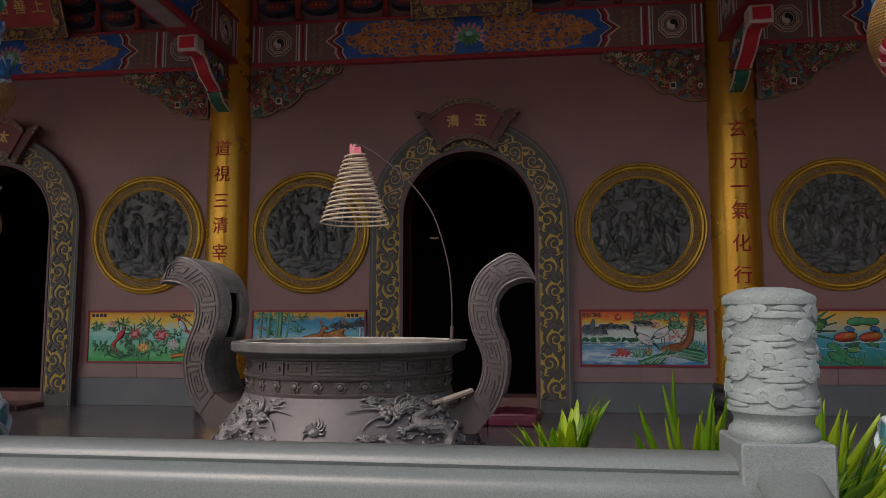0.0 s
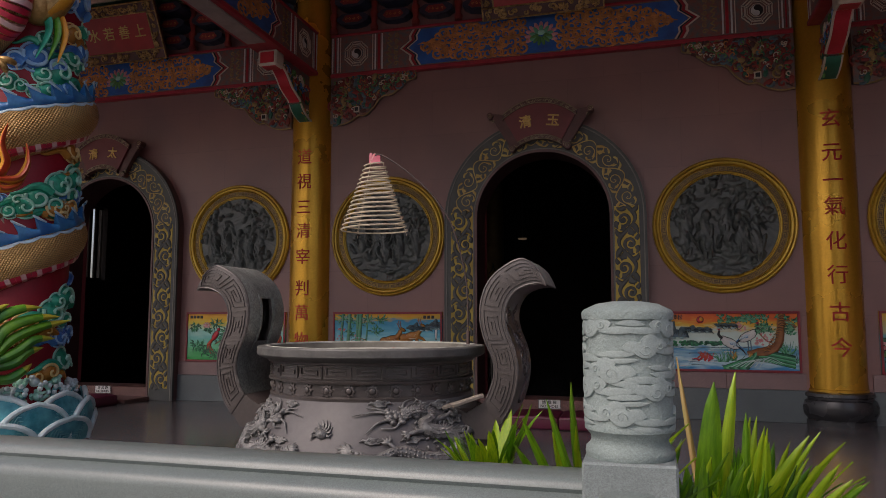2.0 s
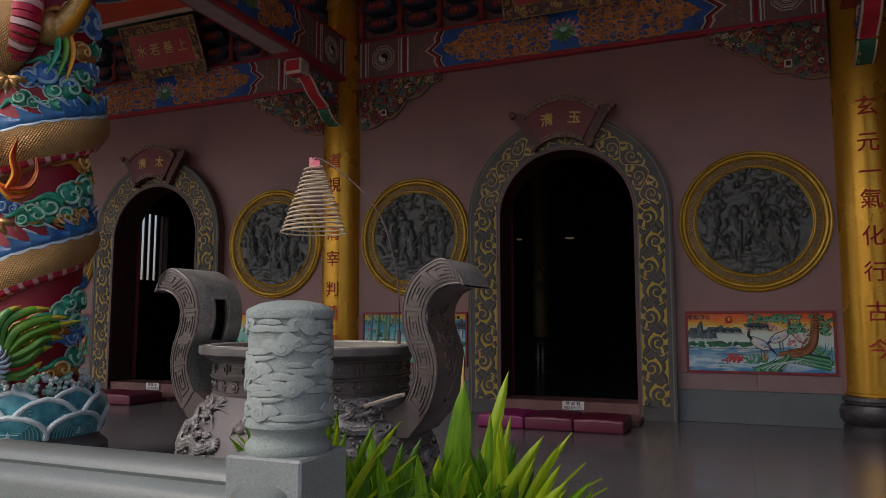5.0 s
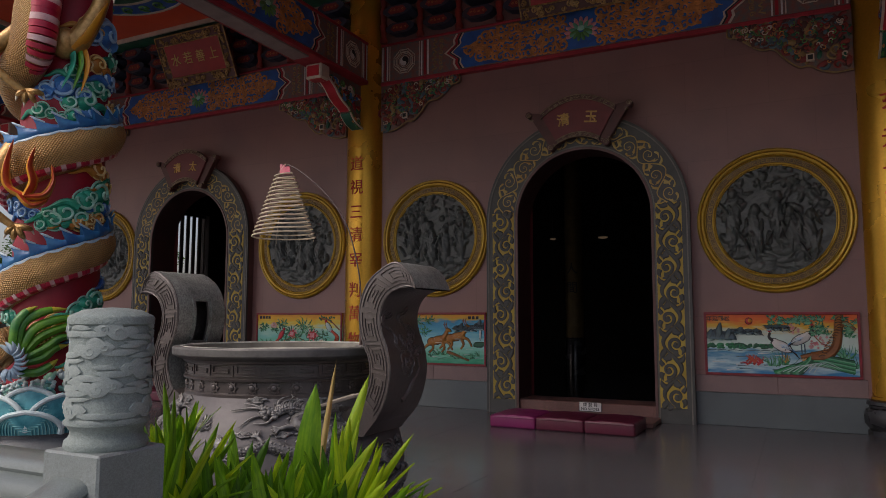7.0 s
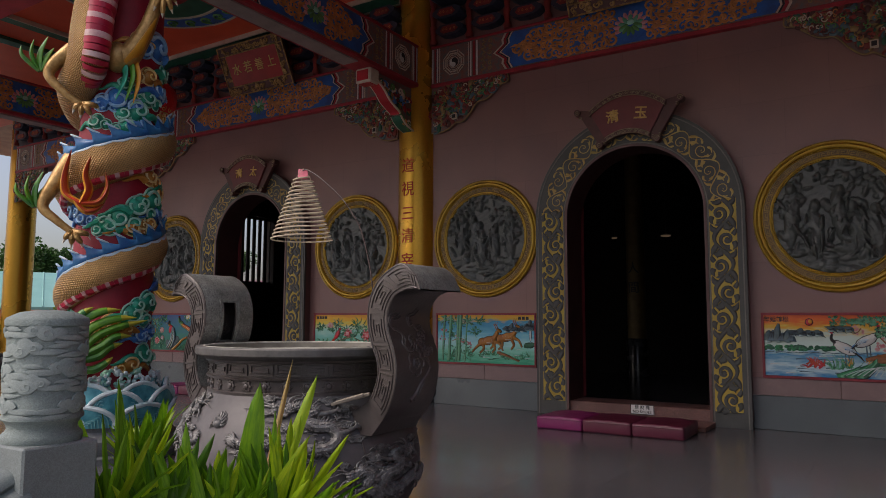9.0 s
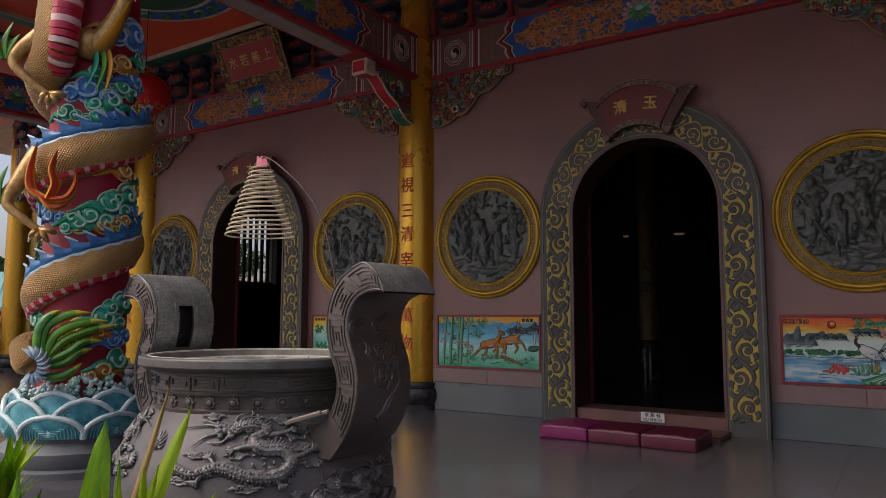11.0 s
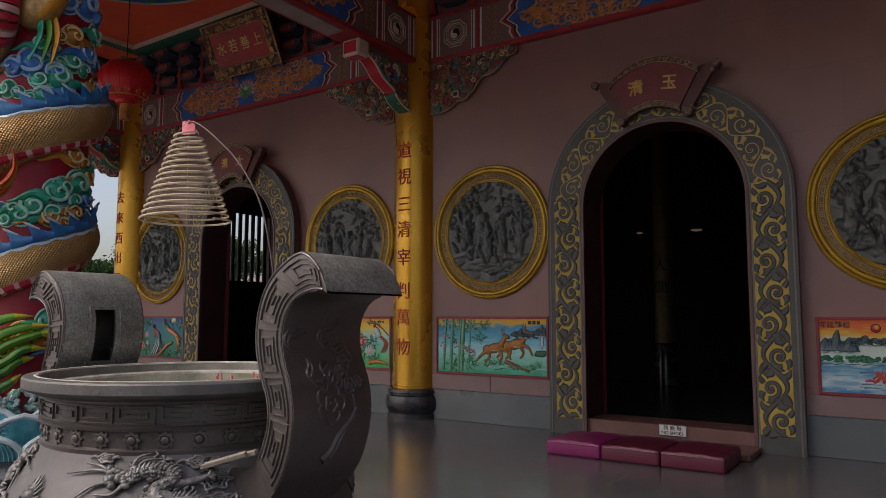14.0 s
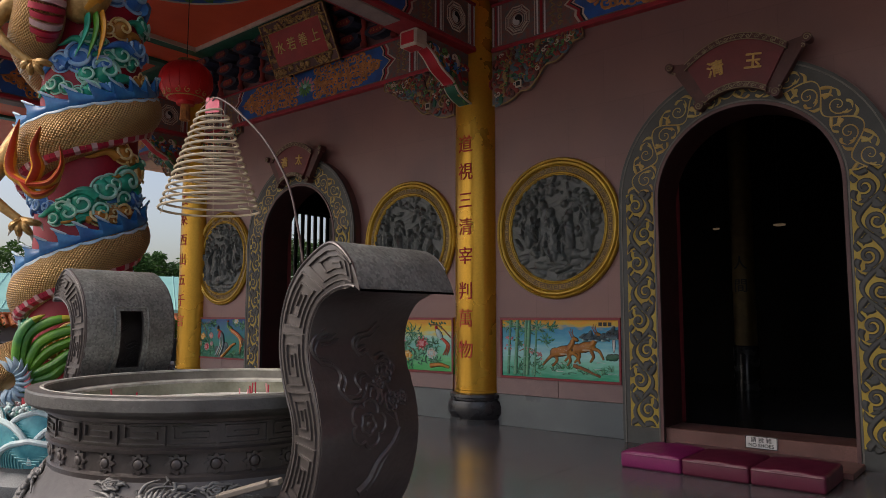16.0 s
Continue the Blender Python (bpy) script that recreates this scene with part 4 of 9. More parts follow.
def painted_beam(L, m, seed, flower=True, depth=0.3, both=True):
    """A painted tie beam: its face looks along -y of the pose m, x runs along it, z from its underside."""
    t = thing("painted_beam", m, "painted tie beam with blue cloud field, lotus and eight-sided signs", "beam", "painted tie beams")
    H = 0.53
    part("core", B(0, L, 0, depth, 0, H, bevel=0.006), "beam_dark", t, smooth=False)
    part("lower_moulding", B(-0.002, L + 0.002, -0.02, depth + 0.02, -0.055, 0.0, bevel=0.01), "beam_red", t, "dark red lower moulding", smooth=False)
    part("upper_moulding", B(-0.002, L + 0.002, -0.015, depth + 0.015, H, H + 0.035, bevel=0.008), "beam_red", t, smooth=False)
    ends = [(0.0, 1)] + ([(L, -1)] if both else [])
    for e, s in ends:
        def X(u):
            return e + s * u
        for u, w, mt in ((0.02, 0.018, "white_paint"), (0.06, 0.018, "lacquer_red"), (0.10, 0.018, "white_paint"), (0.14, 0.012, "cream"), (0.62, 0.012, "cream"), (0.655, 0.02, "white_paint"), (0.70, 0.035, "lacquer_red"), (0.755, 0.02, "white_paint")):
            a, b = sorted((X(u), X(u + w)))
            flat("stripe", rect(a, b, 0.015, H - 0.015), 0.006, mt, t)
        taiji(t, X(0.385), H / 2, -0.002)
        bm = bmesh.new()
        for k in range(6):
            tube(bm, [(X(0.83 + 0.02 * (k % 2)), -0.004, 0.06 + 0.075 * k), (X(0.90), -0.004, 0.085 + 0.075 * k), (X(0.86), -0.004, 0.12 + 0.075 * k)], 0.012, 5, 0.5, up=(0, 1, 0))
            tube(bm, spiral(X(0.97), 0.07 + 0.078 * k, 0.035, 1.2, 60 * k, 1, 12, -0.004), 0.008, 5, 0.5, up=(0, 1, 0))
        part("feather_scrolls", bm, "old_gold", t)
        for du, mt, th in ((0.0, "cream", 0.03), (0.035, "lacquer_red", 0.035), (0.075, "black_paint", 0.02), (0.10, "cream", 0.022)):
            pts = []
            wave = [(1.02, 0.015), (1.07, 0.10), (1.06, 0.16), (1.20, H / 2), (1.06, H - 0.16), (1.07, H - 0.10), (1.02, H - 0.015)]
            wave = [(1.20 - (u - 1.02) * 1.0, z) for u, z in wave]
            pts = [(X(u + du), z) for u, z in wave] + [(X(u + du + th), z) for u, z in wave[::-1]]
            flat("chevron", pts, 0.006, mt, t)
    a, b = 1.36, (L - 1.36 if both else L - 0.05)
    field = [(a - 0.03, 0.02), (a - 0.20, H / 2), (a - 0.03, H - 0.02)]
    field += [(b + 0.03, H - 0.02), (b + 0.20, H / 2), (b + 0.03, 0.02)] if both else [(b, H - 0.02), (b, 0.02)]
    flat("blue_field", field, 0.004, "beam_blue", t)
    c = (a + b) / 2
    for p, q in ((a, c - 0.2), (c + 0.2, b)):
        part("cloud_scrolls", cloud_field(p, q, 0.04, H - 0.04, seed, c), "beam_orange", t, "orange-brown curling cloud relief")
    lotus(t, c, H / 2, -0.004)
    return t


Z0 = 4.55
painted_beam(COLS[2] - COLS[1] - 0.6, pose(COLS[1] + 0.30, 8.90, Z0), 1)
painted_beam(COLS[1] - COLS[0] - 0.6, pose(COLS[0] + 0.30, 8.90, Z0), 2)
painted_beam(5.2, pose(COLS[2] + 0.30, 8.90, Z0), 3)
painted_beam(4.5, pose(-15.3, 8.95, Z0), 4)
# cross beams from the gilt columns out to the front row: each shows one painted side
for k, x in enumerate((COLS[1], COLS[0])):
    b = painted_beam(4.35, pose(x + 0.17, 8.74, Z0, 0, 0, 90) @ Matrix.Translation((-4.35, 0, 0)) @ Matrix.Diagonal((1, 1, 1, 1)), 5 + k, depth=0.34)
    part("underside", B(0.1, 3.05, 0.05, 0.29, -0.075, -0.056), "beam_under", b, "beam underside, its light painted in as pale grey", smooth=False)
b = painted_beam(4.35, pose(COLS[2] - 0.17, 8.74, Z0, 0, 0, -90), 8, depth=0.34)
part("underside", B(1.2, 4.25, 0.05, 0.29, -0.075, -0.056), "beam_under", b, "beam underside, its light painted in as pale grey", smooth=False)


def corner_bracket(m, seed, sgn=1, L=1.24, H=0.66):
    """A carved openwork bracket: scalloped outline, crowded with painted leaves, curls and rocks."""
    t = thing("carved_bracket", m, "carved and painted scroll bracket under a beam end", "bracket", "carved corner brackets")
    rnd = random.Random(seed)

    def put(nm, bm, mt):
        for v in bm.verts:
            v.co.x *= sgn
        return part(nm, bm, mt, t, smooth=nm not in ("board", "square_rim", "square_eye"))
    pts = [(0.0, -H), (0.16, -H - 0.01), (0.30, -H + 0.03), (0.42, -H + 0.10), (0.52, -H + 0.10), (0.64, -H + 0.20), (0.76, -H + 0.34), (0.90, -H + 0.36), (1.02, -H + 0.44), (1.12, -H + 0.53), (L, -0.10), (L, 0.0)]
    pts = [(p.x, p.z) for p in smooth_line([(x, 0, z) for x, z in pts], 4)]
    put("board", prism(bmesh.new(), [(0, 0)] + pts, -0.02, 0.05), "beam_dark")
    bm = bmesh.new()
    tube(bm, [(x, -0.022, z) for x, z in pts], 0.010, 6)
    put("edge_roll", bm, "old_gold")

    def depth(x):
        return next(a[1] + (b[1] - a[1]) * (x - a[0]) / max(1e-6, b[0] - a[0]) for a, b in zip(pts, pts[1:]) if a[0] <= x <= b[0] + 1e-9) + 0.05
    cols = ("deep_green", "plaque_brown", "slate_blue", "dull_red", "old_gold", "cream", "beam_orange", "leaf_paint")
    meshes = {c: bmesh.new() for c in cols}
    for k in range(210):
        x = rnd.uniform(0.04, L - 0.06)
        z = rnd.uniform(depth(x), -0.03)
        c = rnd.choice(cols[:5] + cols[1:2] + cols[3:4])
        r = rnd.uniform(0.035, 0.085)
        mm = Matrix.Translation((x, -0.03, z)) @ pose(0, 0, 0, 0, rnd.uniform(0, 360), 0)
        if k % 2:
            blob(meshes[c], (0, 0, 0), (r, 0.022, r * 0.5), 7, 4, mm)
        else:
            tube(meshes[c], [mm @ Vector(p) for p in spiral(0, 0, r, 1.1, 0, rnd.choice((-1, 1)), 11)], [0.018 * (1 - 0.4 * q / 10) for q in range(11)], 5)
    for k in range(60):
        x = rnd.uniform(0.06, L - 0.1)
        z = rnd.uniform(depth(x) + 0.02, -0.05)
        c = rnd.choice(cols[5:])
        tube(meshes[c], spiral(x, z, rnd.uniform(0.02, 0.045), 0.7, rnd.uniform(0, 360), 1, 8, -0.052), 0.007, 5)
    for c, bmc in meshes.items():
        tagged(put("carving", bmc, c), kind="stuff")
    put("square_rim", prism(bmesh.new(), rect(0.37, 0.45, -H + 0.14, -H + 0.22), -0.07, -0.02), "cream")
    put("square_eye", prism(bmesh.new(), rect(0.385, 0.435, -H + 0.155, -H + 0.205), -0.076, -0.026), "black_paint")
    return t


ZB = Z0 - 0.055
proto = corner_bracket(pose(COLS[1] + 0.30, 8.93, ZB), 1)
mirror = corner_bracket(pose(COLS[1] - 0.30, 8.93, ZB), 2, -1)
for x in (COLS[2] + 0.30, COLS[0] + 0.30):
    copy_thing(proto, pose(x, 8.93, ZB))
copy_thing(proto, pose(-15.3, 8.98, ZB))
for x in (COLS[2] - 0.30, -10.8):
    copy_thing(mirror, pose(x, 8.93, ZB))


def ribbon_bracket(x, side):
    """A bracket under a cross beam: carved cheeks, and a red waved front edge with a square end."""
    t = thing("ribbon_bracket", pose(x, 8.75, ZB), "carved bracket with a red white-edged ribbon front under a cross beam", "bracket", "ribbon brackets")
    edge = smooth_line([(0, -0.92, -0.03), (0, -0.85, -0.11), (0, -0.75, -0.16), (0, -0.66, -0.22), (0, -0.56, -0.31), (0, -0.44, -0.37), (0, -0.33, -0.42), (0, -0.25, -0.51), (0, -0.13, -0.58), (0, 0.02, -0.62)], 4)
    pts = [(p.y, p.z) for p in edge]
    bm = prism(bmesh.new(), [(0.02, 0.0), (-0.9, 0.0)] + pts, -0.05, 0.05)
    for v in bm.verts:
        v.co = Vector((v.co.y, v.co.x, v.co.z))
    part("board", bm, "beam_dark", t, smooth=False)
    rnd = random.Random(5)
    for c in ("leaf_paint", "azure", "lacquer_red", "beam_orange", "cream", "deep_green"):
        bm = bmesh.new()
        for k in range(11):
            y = rnd.uniform(-0.74, -0.05)
            z = rnd.uniform(-0.1, -0.12 - 0.56 * (1 + y / 0.74))
            mm = Matrix.Translation((side * 0.06, y, z)) @ pose(0, 0, 0, 0, 0, 90) @ pose(0, 0, 0, 0, rnd.uniform(0, 360), 0)
            r = rnd.uniform(0.03, 0.075)
            if k % 2:
                tube(bm, [mm @ Vector(p) for p in spiral(0, 0, r, 1.1, 0, rnd.choice((-1, 1)), 11)], 0.015, 5)
            else:
                blob(bm, (0, 0, 0), (r, 0.02, r * 0.5), 7, 4, mm)
        tagged(part("carving", bm, c, t), kind="stuff")

    def strip(p, w, lift, mt, nm):
        bm = bmesh.new()
        rows = []
        for i, q in enumerate(p):
            d = (p[min(i + 1, len(p) - 1)] - p[max(i - 1, 0)]).normalized()
            nrm = Vector((0, -d.z, d.y))
            nrm = -nrm if nrm.z > 0 else nrm
            rows.append([bm.verts.new(q + nrm * l + Vector((sx * w, 0, 0))) for sx, l in ((-1, 0), (-1, lift), (1, lift), (1, 0))])
        for a, b in zip(rows, rows[1:]):
            for k in range(4):
                bm.faces.new([a[k], a[(k + 1) % 4], b[(k + 1) % 4], b[k]])
        bm.faces.new(rows[0])
        bm.faces.new(rows[-1])
        return part(nm, bm, mt, t, smooth=False)
    strip(edge[4:26], 0.095, 0.02, "cream", "ribbon_edge")
    strip(edge[4:26], 0.072, 0.026, "bright_red", "ribbon")
    strip(edge[26:], 0.095, 0.02, "cream", "tip_edge")
    strip(edge[26:36], 0.075, 0.026, "deep_green", "ribbon_tip")
    part("end_block", B(-0.13, 0.13, -1.06, -0.86, -0.20, 0.0, bevel=0.02), "cream", t, smooth=False)
    part("end_face", B(-0.095, 0.095, -1.067, -0.95, -0.17, -0.03, bevel=0.006), "bright_red", t, smooth=False)
    part("end_base", B(-0.095, 0.095, -1.03, -0.89, -0.206, -0.19, bevel=0.006), "bright_red", t, smooth=False)
    return t


ribbon_bracket(COLS[1], 1)
ribbon_bracket(COLS[2], -1)
ribbon_bracket(COLS[0], 1)


def bracket_tier(m, first=False):
    """One stretch of the stacked bracket frieze over a beam."""
    t = thing("bracket_frieze", m, "dark stacked bracket arms with red insets over the beam", "bracket set", "bracket frieze sets")
    part("stem", lathe(bmesh.new(), [(0.0, 0), (0.05, 0), (0.06, 0.05), (0.035, 0.1), (0.05, 0.2), (0.06, 0.25), (0.035, 0.3), (0.05, 0.42), (0.06, 0.47), (0.035, 0.55), (0.06, 0.66), (0.08, 0.78), (0.0, 0.78)], 16), "dull_red", t, "turned dark red stem")
    for k in range(3):
        z = 0.10 + 0.225 * k
        arm = part("bracket_arm", prism(bmesh.new(), [(0.07, z + 0.05), (0.15, z), (0.30, z - 0.02), (0.45, z), (0.53, z + 0.05), (0.53, z + 0.10), (0.45, z + 0.15), (0.15, z + 0.15), (0.07, z + 0.10)], -0.06 - 0.08 * k, 0.1), "indigo", t, smooth=False)
        part("inset", prism(bmesh.new(), [(0.15, z + 0.06), (0.2, z + 0.02), (0.40, z + 0.02), (0.45, z + 0.06), (0.40, z + 0.12), (0.2, z + 0.12)], -0.072 - 0.08 * k, -0.055 - 0.08 * k), "dull_red", arm, "dark red painted inset", smooth=False)
        bm = bmesh.new()
        for q in range(4):
            tube(bm, spiral(0.21 + 0.06 * q, z + 0.07, 0.02, 1.0, 90 * q, 1, 9, -0.073 - 0.08 * k), 0.005, 4)
        tagged(part("inset_curls", bm, "beam_orange", arm), kind="stuff")
    return t


tier = bracket_tier(pose(COLS[1] + 0.35, 8.88, Z0 + 0.57))
for x0, x1 in ((COLS[1] + 0.35, COLS[2] - 0.6), (COLS[0] + 0.35, COLS[1] - 0.6), (COLS[2] + 0.35, 7.0), (-15.2, -11.2)):
    x = x0
    while x < x1:
        if x > COLS[1] + 0.36 or x < COLS[1]:
            copy_thing(tier, pose(x, 8.88, Z0 + 0.57))
        x += 0.6
slab("frieze_board", (-15.6, 8.0, 9.0, 9.06, 5.1, 5.9), "indigo", "dark boarding behind the bracket frieze", "board")


def name_board(m, W, H, chars, seed):
    t = thing("name_board", m, "red name board in a gilt openwork carved frame", "name board", "hanging name boards")
    part("backing", B(-W / 2, W / 2, -0.03, 0.03, 0, H, bevel=0.01), "plaque_brown", t, smooth=False)
    f = 0.145
    part("panel", B(-W / 2 + f, W / 2 - f, -0.045, -0.03, f, H - f), "board_red", t, "dark red lacquered panel", smooth=False)
    rnd = random.Random(seed)
    for nm, x0, x1, z0, z1 in (("frame_top", -W / 2, W / 2, H - f, H), ("frame_foot", -W / 2, W / 2, 0, f), ("frame_side", -W / 2, -W / 2 + f, f, H - f), ("frame_side", W / 2 - f, W / 2, f, H - f)):
        bm = bmesh.new()
        n = int((x1 - x0) * (z1 - z0) / 0.0056)
        for k in range(n):
            x, z = rnd.uniform(x0 + 0.03, x1 - 0.03), rnd.uniform(z0 + 0.03, z1 - 0.03)
            tube(bm, spiral(x, z, rnd.uniform(0.025, 0.045), 1.1, rnd.uniform(0, 360), rnd.choice((-1, 1)), 10, -0.045), [0.016 - 0.0009 * q for q in range(10)], 5)
        for a, b in (((x0, z0), (x1, z0)), ((x0, z1), (x1, z1)), ((x0, z0), (x0, z1)), ((x1, z0), (x1, z1))):
            tube(bm, [(a[0], -0.04, a[1]), (b[0], -0.04, b[1])], 0.012, 5)
        part(nm, bm, "board_gilt", t, "worn gilt carved frame strip")
    for x in (-0.4 * W, 0.4 * W):
        part("peg", tube(bmesh.new(), [(x, 0.0, 0.06), m.inverted() @ (m @ Vector((x, 0, 0.06)) + Vector((0, 0.26, 0.0)))], 0.015, 6), "iron_dark", t)
    step = (W - 2 * f) / (len(chars) + 0.4)
    for k, ch in enumerate(chars):
        text(ch, min(0.2, step), "gold_leaf", t, pose((k - (len(chars) - 1) / 2) * step, -0.048, H / 2), 0.005, 0.0015)
    return t


name_board(pose(-6.98, 8.72, 4.995, 26, 0, 0), 1.46, 0.81, "水若善上", 2)
name_board(pose(-0.72, 8.72, 4.995, 26, 0, 0), 1.52, 0.81, "", 3)


def lantern(x, y, z):
    t = thing("red_lantern", pose(x, y, z), "round red paper lantern with a gold lower band and tassel", "lantern")
    bm = bmesh.new()
    prof = [(0.10, 0.23), (0.2, 0.20), (0.28, 0.11), (0.305, 0.0), (0.28, -0.11), (0.2, -0.20), (0.10, -0.23)]
    prof = [(1.2 * p.x, 1.2 * p.z) for p in smooth_line([(r, 0, q) for r, q in prof], 4)]
    part("globe", lathe(bm, prof, 32), "lantern_red", t)
    bm = bmesh.new()
    for k in range(16):
        a = 2 * math.pi * k / 16
        tube(bm, [((r + 0.002) * math.cos(a), (r + 0.002) * math.sin(a), q) for r, q in prof], 0.004, 4)
    part("ribs", bm, "lantern_red", t)
    part("lower_band", lathe(bmesh.new(), [(0.315, -0.175), (0.275, -0.215), (0.235, -0.245), (0.13, -0.285), (0.12, -0.33), (0.0, -0.33)], 32), "lantern_red", t)
    bm = bmesh.new()
    for k in range(14):
        a = 2 * math.pi * k / 14
        tube(bm, [((0.30 + 0.02 * q[2] / 0.05) * math.cos(a + q[0] / 0.28), (0.30 + 0.02 * q[2] / 0.05) * math.sin(a + q[0] / 0.28), -0.19 + q[2]) for q in spiral(0, 0, 0.045, 1.2, 90, 1 if k % 2 else -1, 12)], 0.008, 5)
    tagged(part("gold_scrolls", bm, "gold_leaf", t), kind="stuff")
    part("gold_ring", lathe(bmesh.new(), [(0.24, -0.245), (0.26, -0.235), (0.25, -0.225), (0.23, -0.235), (0.24, -0.245)], 32), "gold_leaf", t)
    part("cap", lathe(bmesh.new(), [(0.0, 0.32), (0.13, 0.32), (0.13, 0.27), (0.0, 0.27)], 24), "old_gold", t)
    bm = bmesh.new()
    for k in range(18):
        a = 2 * math.pi * k / 18
        tube(bm, [(0.05 * math.cos(a), 0.05 * math.sin(a), -0.33), (0.06 * math.cos(a), 0.06 * math.sin(a), -0.55)], 0.014, 5)
    part("tassel", bm, "beam_orange", t)
    part("cord", tube(bmesh.new(), [(0, 0, 0.32), (0, 0, 5.91 - z)], 0.006, 5), "black_paint", t)


lantern(-7.8, 7.2, 4.56)

# ---- the bronze censer ----
CX, CY = -0.859, 3.335
censer = thing("incense_burner", pose(CX, CY, 0), "large dark bronze incense burner with two tall scroll handles", "incense burner")


KEY_LONG = ((0.0, 0.08), (0.93, 0.08), (0.93, 0.92), (0.10, 0.92), (0.10, 0.36), (0.76, 0.36), (0.76, 0.64), (0.28, 0.64))
KEY_DEEP = ((0.0, 0.05), (0.95, 0.05), (0.95, 0.95), (0.09, 0.95), (0.09, 0.23), (0.79, 0.23), (0.79, 0.77), (0.25, 0.77), (0.25, 0.41), (0.63, 0.41), (0.63, 0.59), (0.42, 0.59))


def fret_on(bm, f, cells, v0, v1, h, key, tu, tv):
    """Raised key-pattern lines on a surface: f(u, v, h) gives the place; u runs 0..1 over all cells."""
    H = v1 - v0
    for c in range(cells):
        for (a, b), (p, q) in zip(key, key[1:]):
            a0, a1 = min(a, p) - tu, max(a, p) + tu
            b0, b1 = min(b, q) - tv, max(b, q) + tv
            k = max(1, int((a1 - a0) * 6 + 0.5))
            rows = []
            for j in range(k + 1):
                u = (c + a0 + (a1 - a0) * j / k) / cells
                rows.append([bm.verts.new(f(u, v0 + v * H, hh)) for v, hh in ((b0, 0), (b0 + tv * 0.5, h), (b1 - tv * 0.5, h), (b1, 0))])
            for r0, r1 in zip(rows, rows[1:]):
                for i in range(3):
                    bm.faces.new([r0[i], r0[i + 1], r1[i + 1], r1[i]])
            bm.faces.new(rows[0])
            bm.faces.new(rows[-1])
    return bm


BODY = [(0.40, 0.13), (0.50, 0.17), (0.59, 0.26), (0.635, 0.37), (0.645, 0.47), (0.625, 0.58), (0.58, 0.68), (0.525, 0.76), (0.497, 0.815)]
GIRTH = 0.966
BODY = [(p.x * GIRTH, p.z) for p in smooth_line([(r, 0, z) for r, z in BODY], 4)]


def body_r(z):
    for (r0, z0), (r1, z1) in zip(BODY, BODY[1:]):
        if z0 <= z <= z1:
            return r0 + (r1 - r0) * (z - z0) / (z1 - z0)
    return BODY[-1][0]


part("belly", lathe(bmesh.new(), [(0.0, 0.12)] + BODY, 72), "bronze_worn", censer)
neck = part("neck", lathe(bmesh.new(), [(0.497, 0.80), (0.50, 0.825), (0.488, 0.832), (0.488, 0.883), (0.505, 0.886), (0.508, 0.895), (0.495, 0.90), (0.495, 0.962), (0.51, 0.966), (0.52, 0.985)], 72, girth=GIRTH), "bronze", censer)
part("rim", lathe(bmesh.new(), [(0.50, 0.970), (0.535, 0.982), (0.555, 0.990), (0.563, 0.995), (0.567, 1.000), (0.567, 1.029), (0.563, 1.035), (0.525, 1.036), (0.517, 1.030)], 72, girth=GIRTH), "rim_grey", censer, "dusty grey flat rim", angle=22)
part("rim_edge", lathe(bmesh.new(), [(0.529, 1.0365), (0.525, 1.039), (0.518, 1.037), (0.516, 1.031)], 72, girth=GIRTH), "ash_wall", censer, "ash-dusted worn inner edge of the rim")
part("inner_wall", lathe(bmesh.new(), [(0.518, 1.032), (0.510, 1.010), (0.506, 1.004), (0.494, 1.002)], 72, girth=GIRTH), "inner_bronze", censer, "dark upper inner wall", angle=22)
part("ledge", lathe(bmesh.new(), [(0.496, 1.0035), (0.480, 1.002), (0.474, 0.998), (0.473, 0.990)], 72, girth=GIRTH), "ash_wall", censer, "pale ash-dusted ledge")
part("inner_wall", lathe(bmesh.new(), [(0.475, 0.994), (0.462, 0.930)], 72, girth=GIRTH), "inner_olive", censer, "stained olive lower inner wall", angle=22)
part("ash_bed", lathe(bmesh.new(), [(0.468, 0.944), (0.44, 0.953), (0.25, 0.958), (0.1, 0.960), (0.0, 0.960)], 48, girth=GIRTH), "ash", censer, "pale grey incense ash")


def on_neck(u, v, h):
    a = 2 * math.pi * u
    return ((0.4785 + h) * math.cos(a), (0.4785 + h) * math.sin(a), v)


part("key_band", fret_on(bmesh.new(), on_neck, 23, 0.904, 0.959, 0.007, KEY_LONG, 0.016, 0.05), "bronze", neck, "raised key-pattern band", smooth=False)
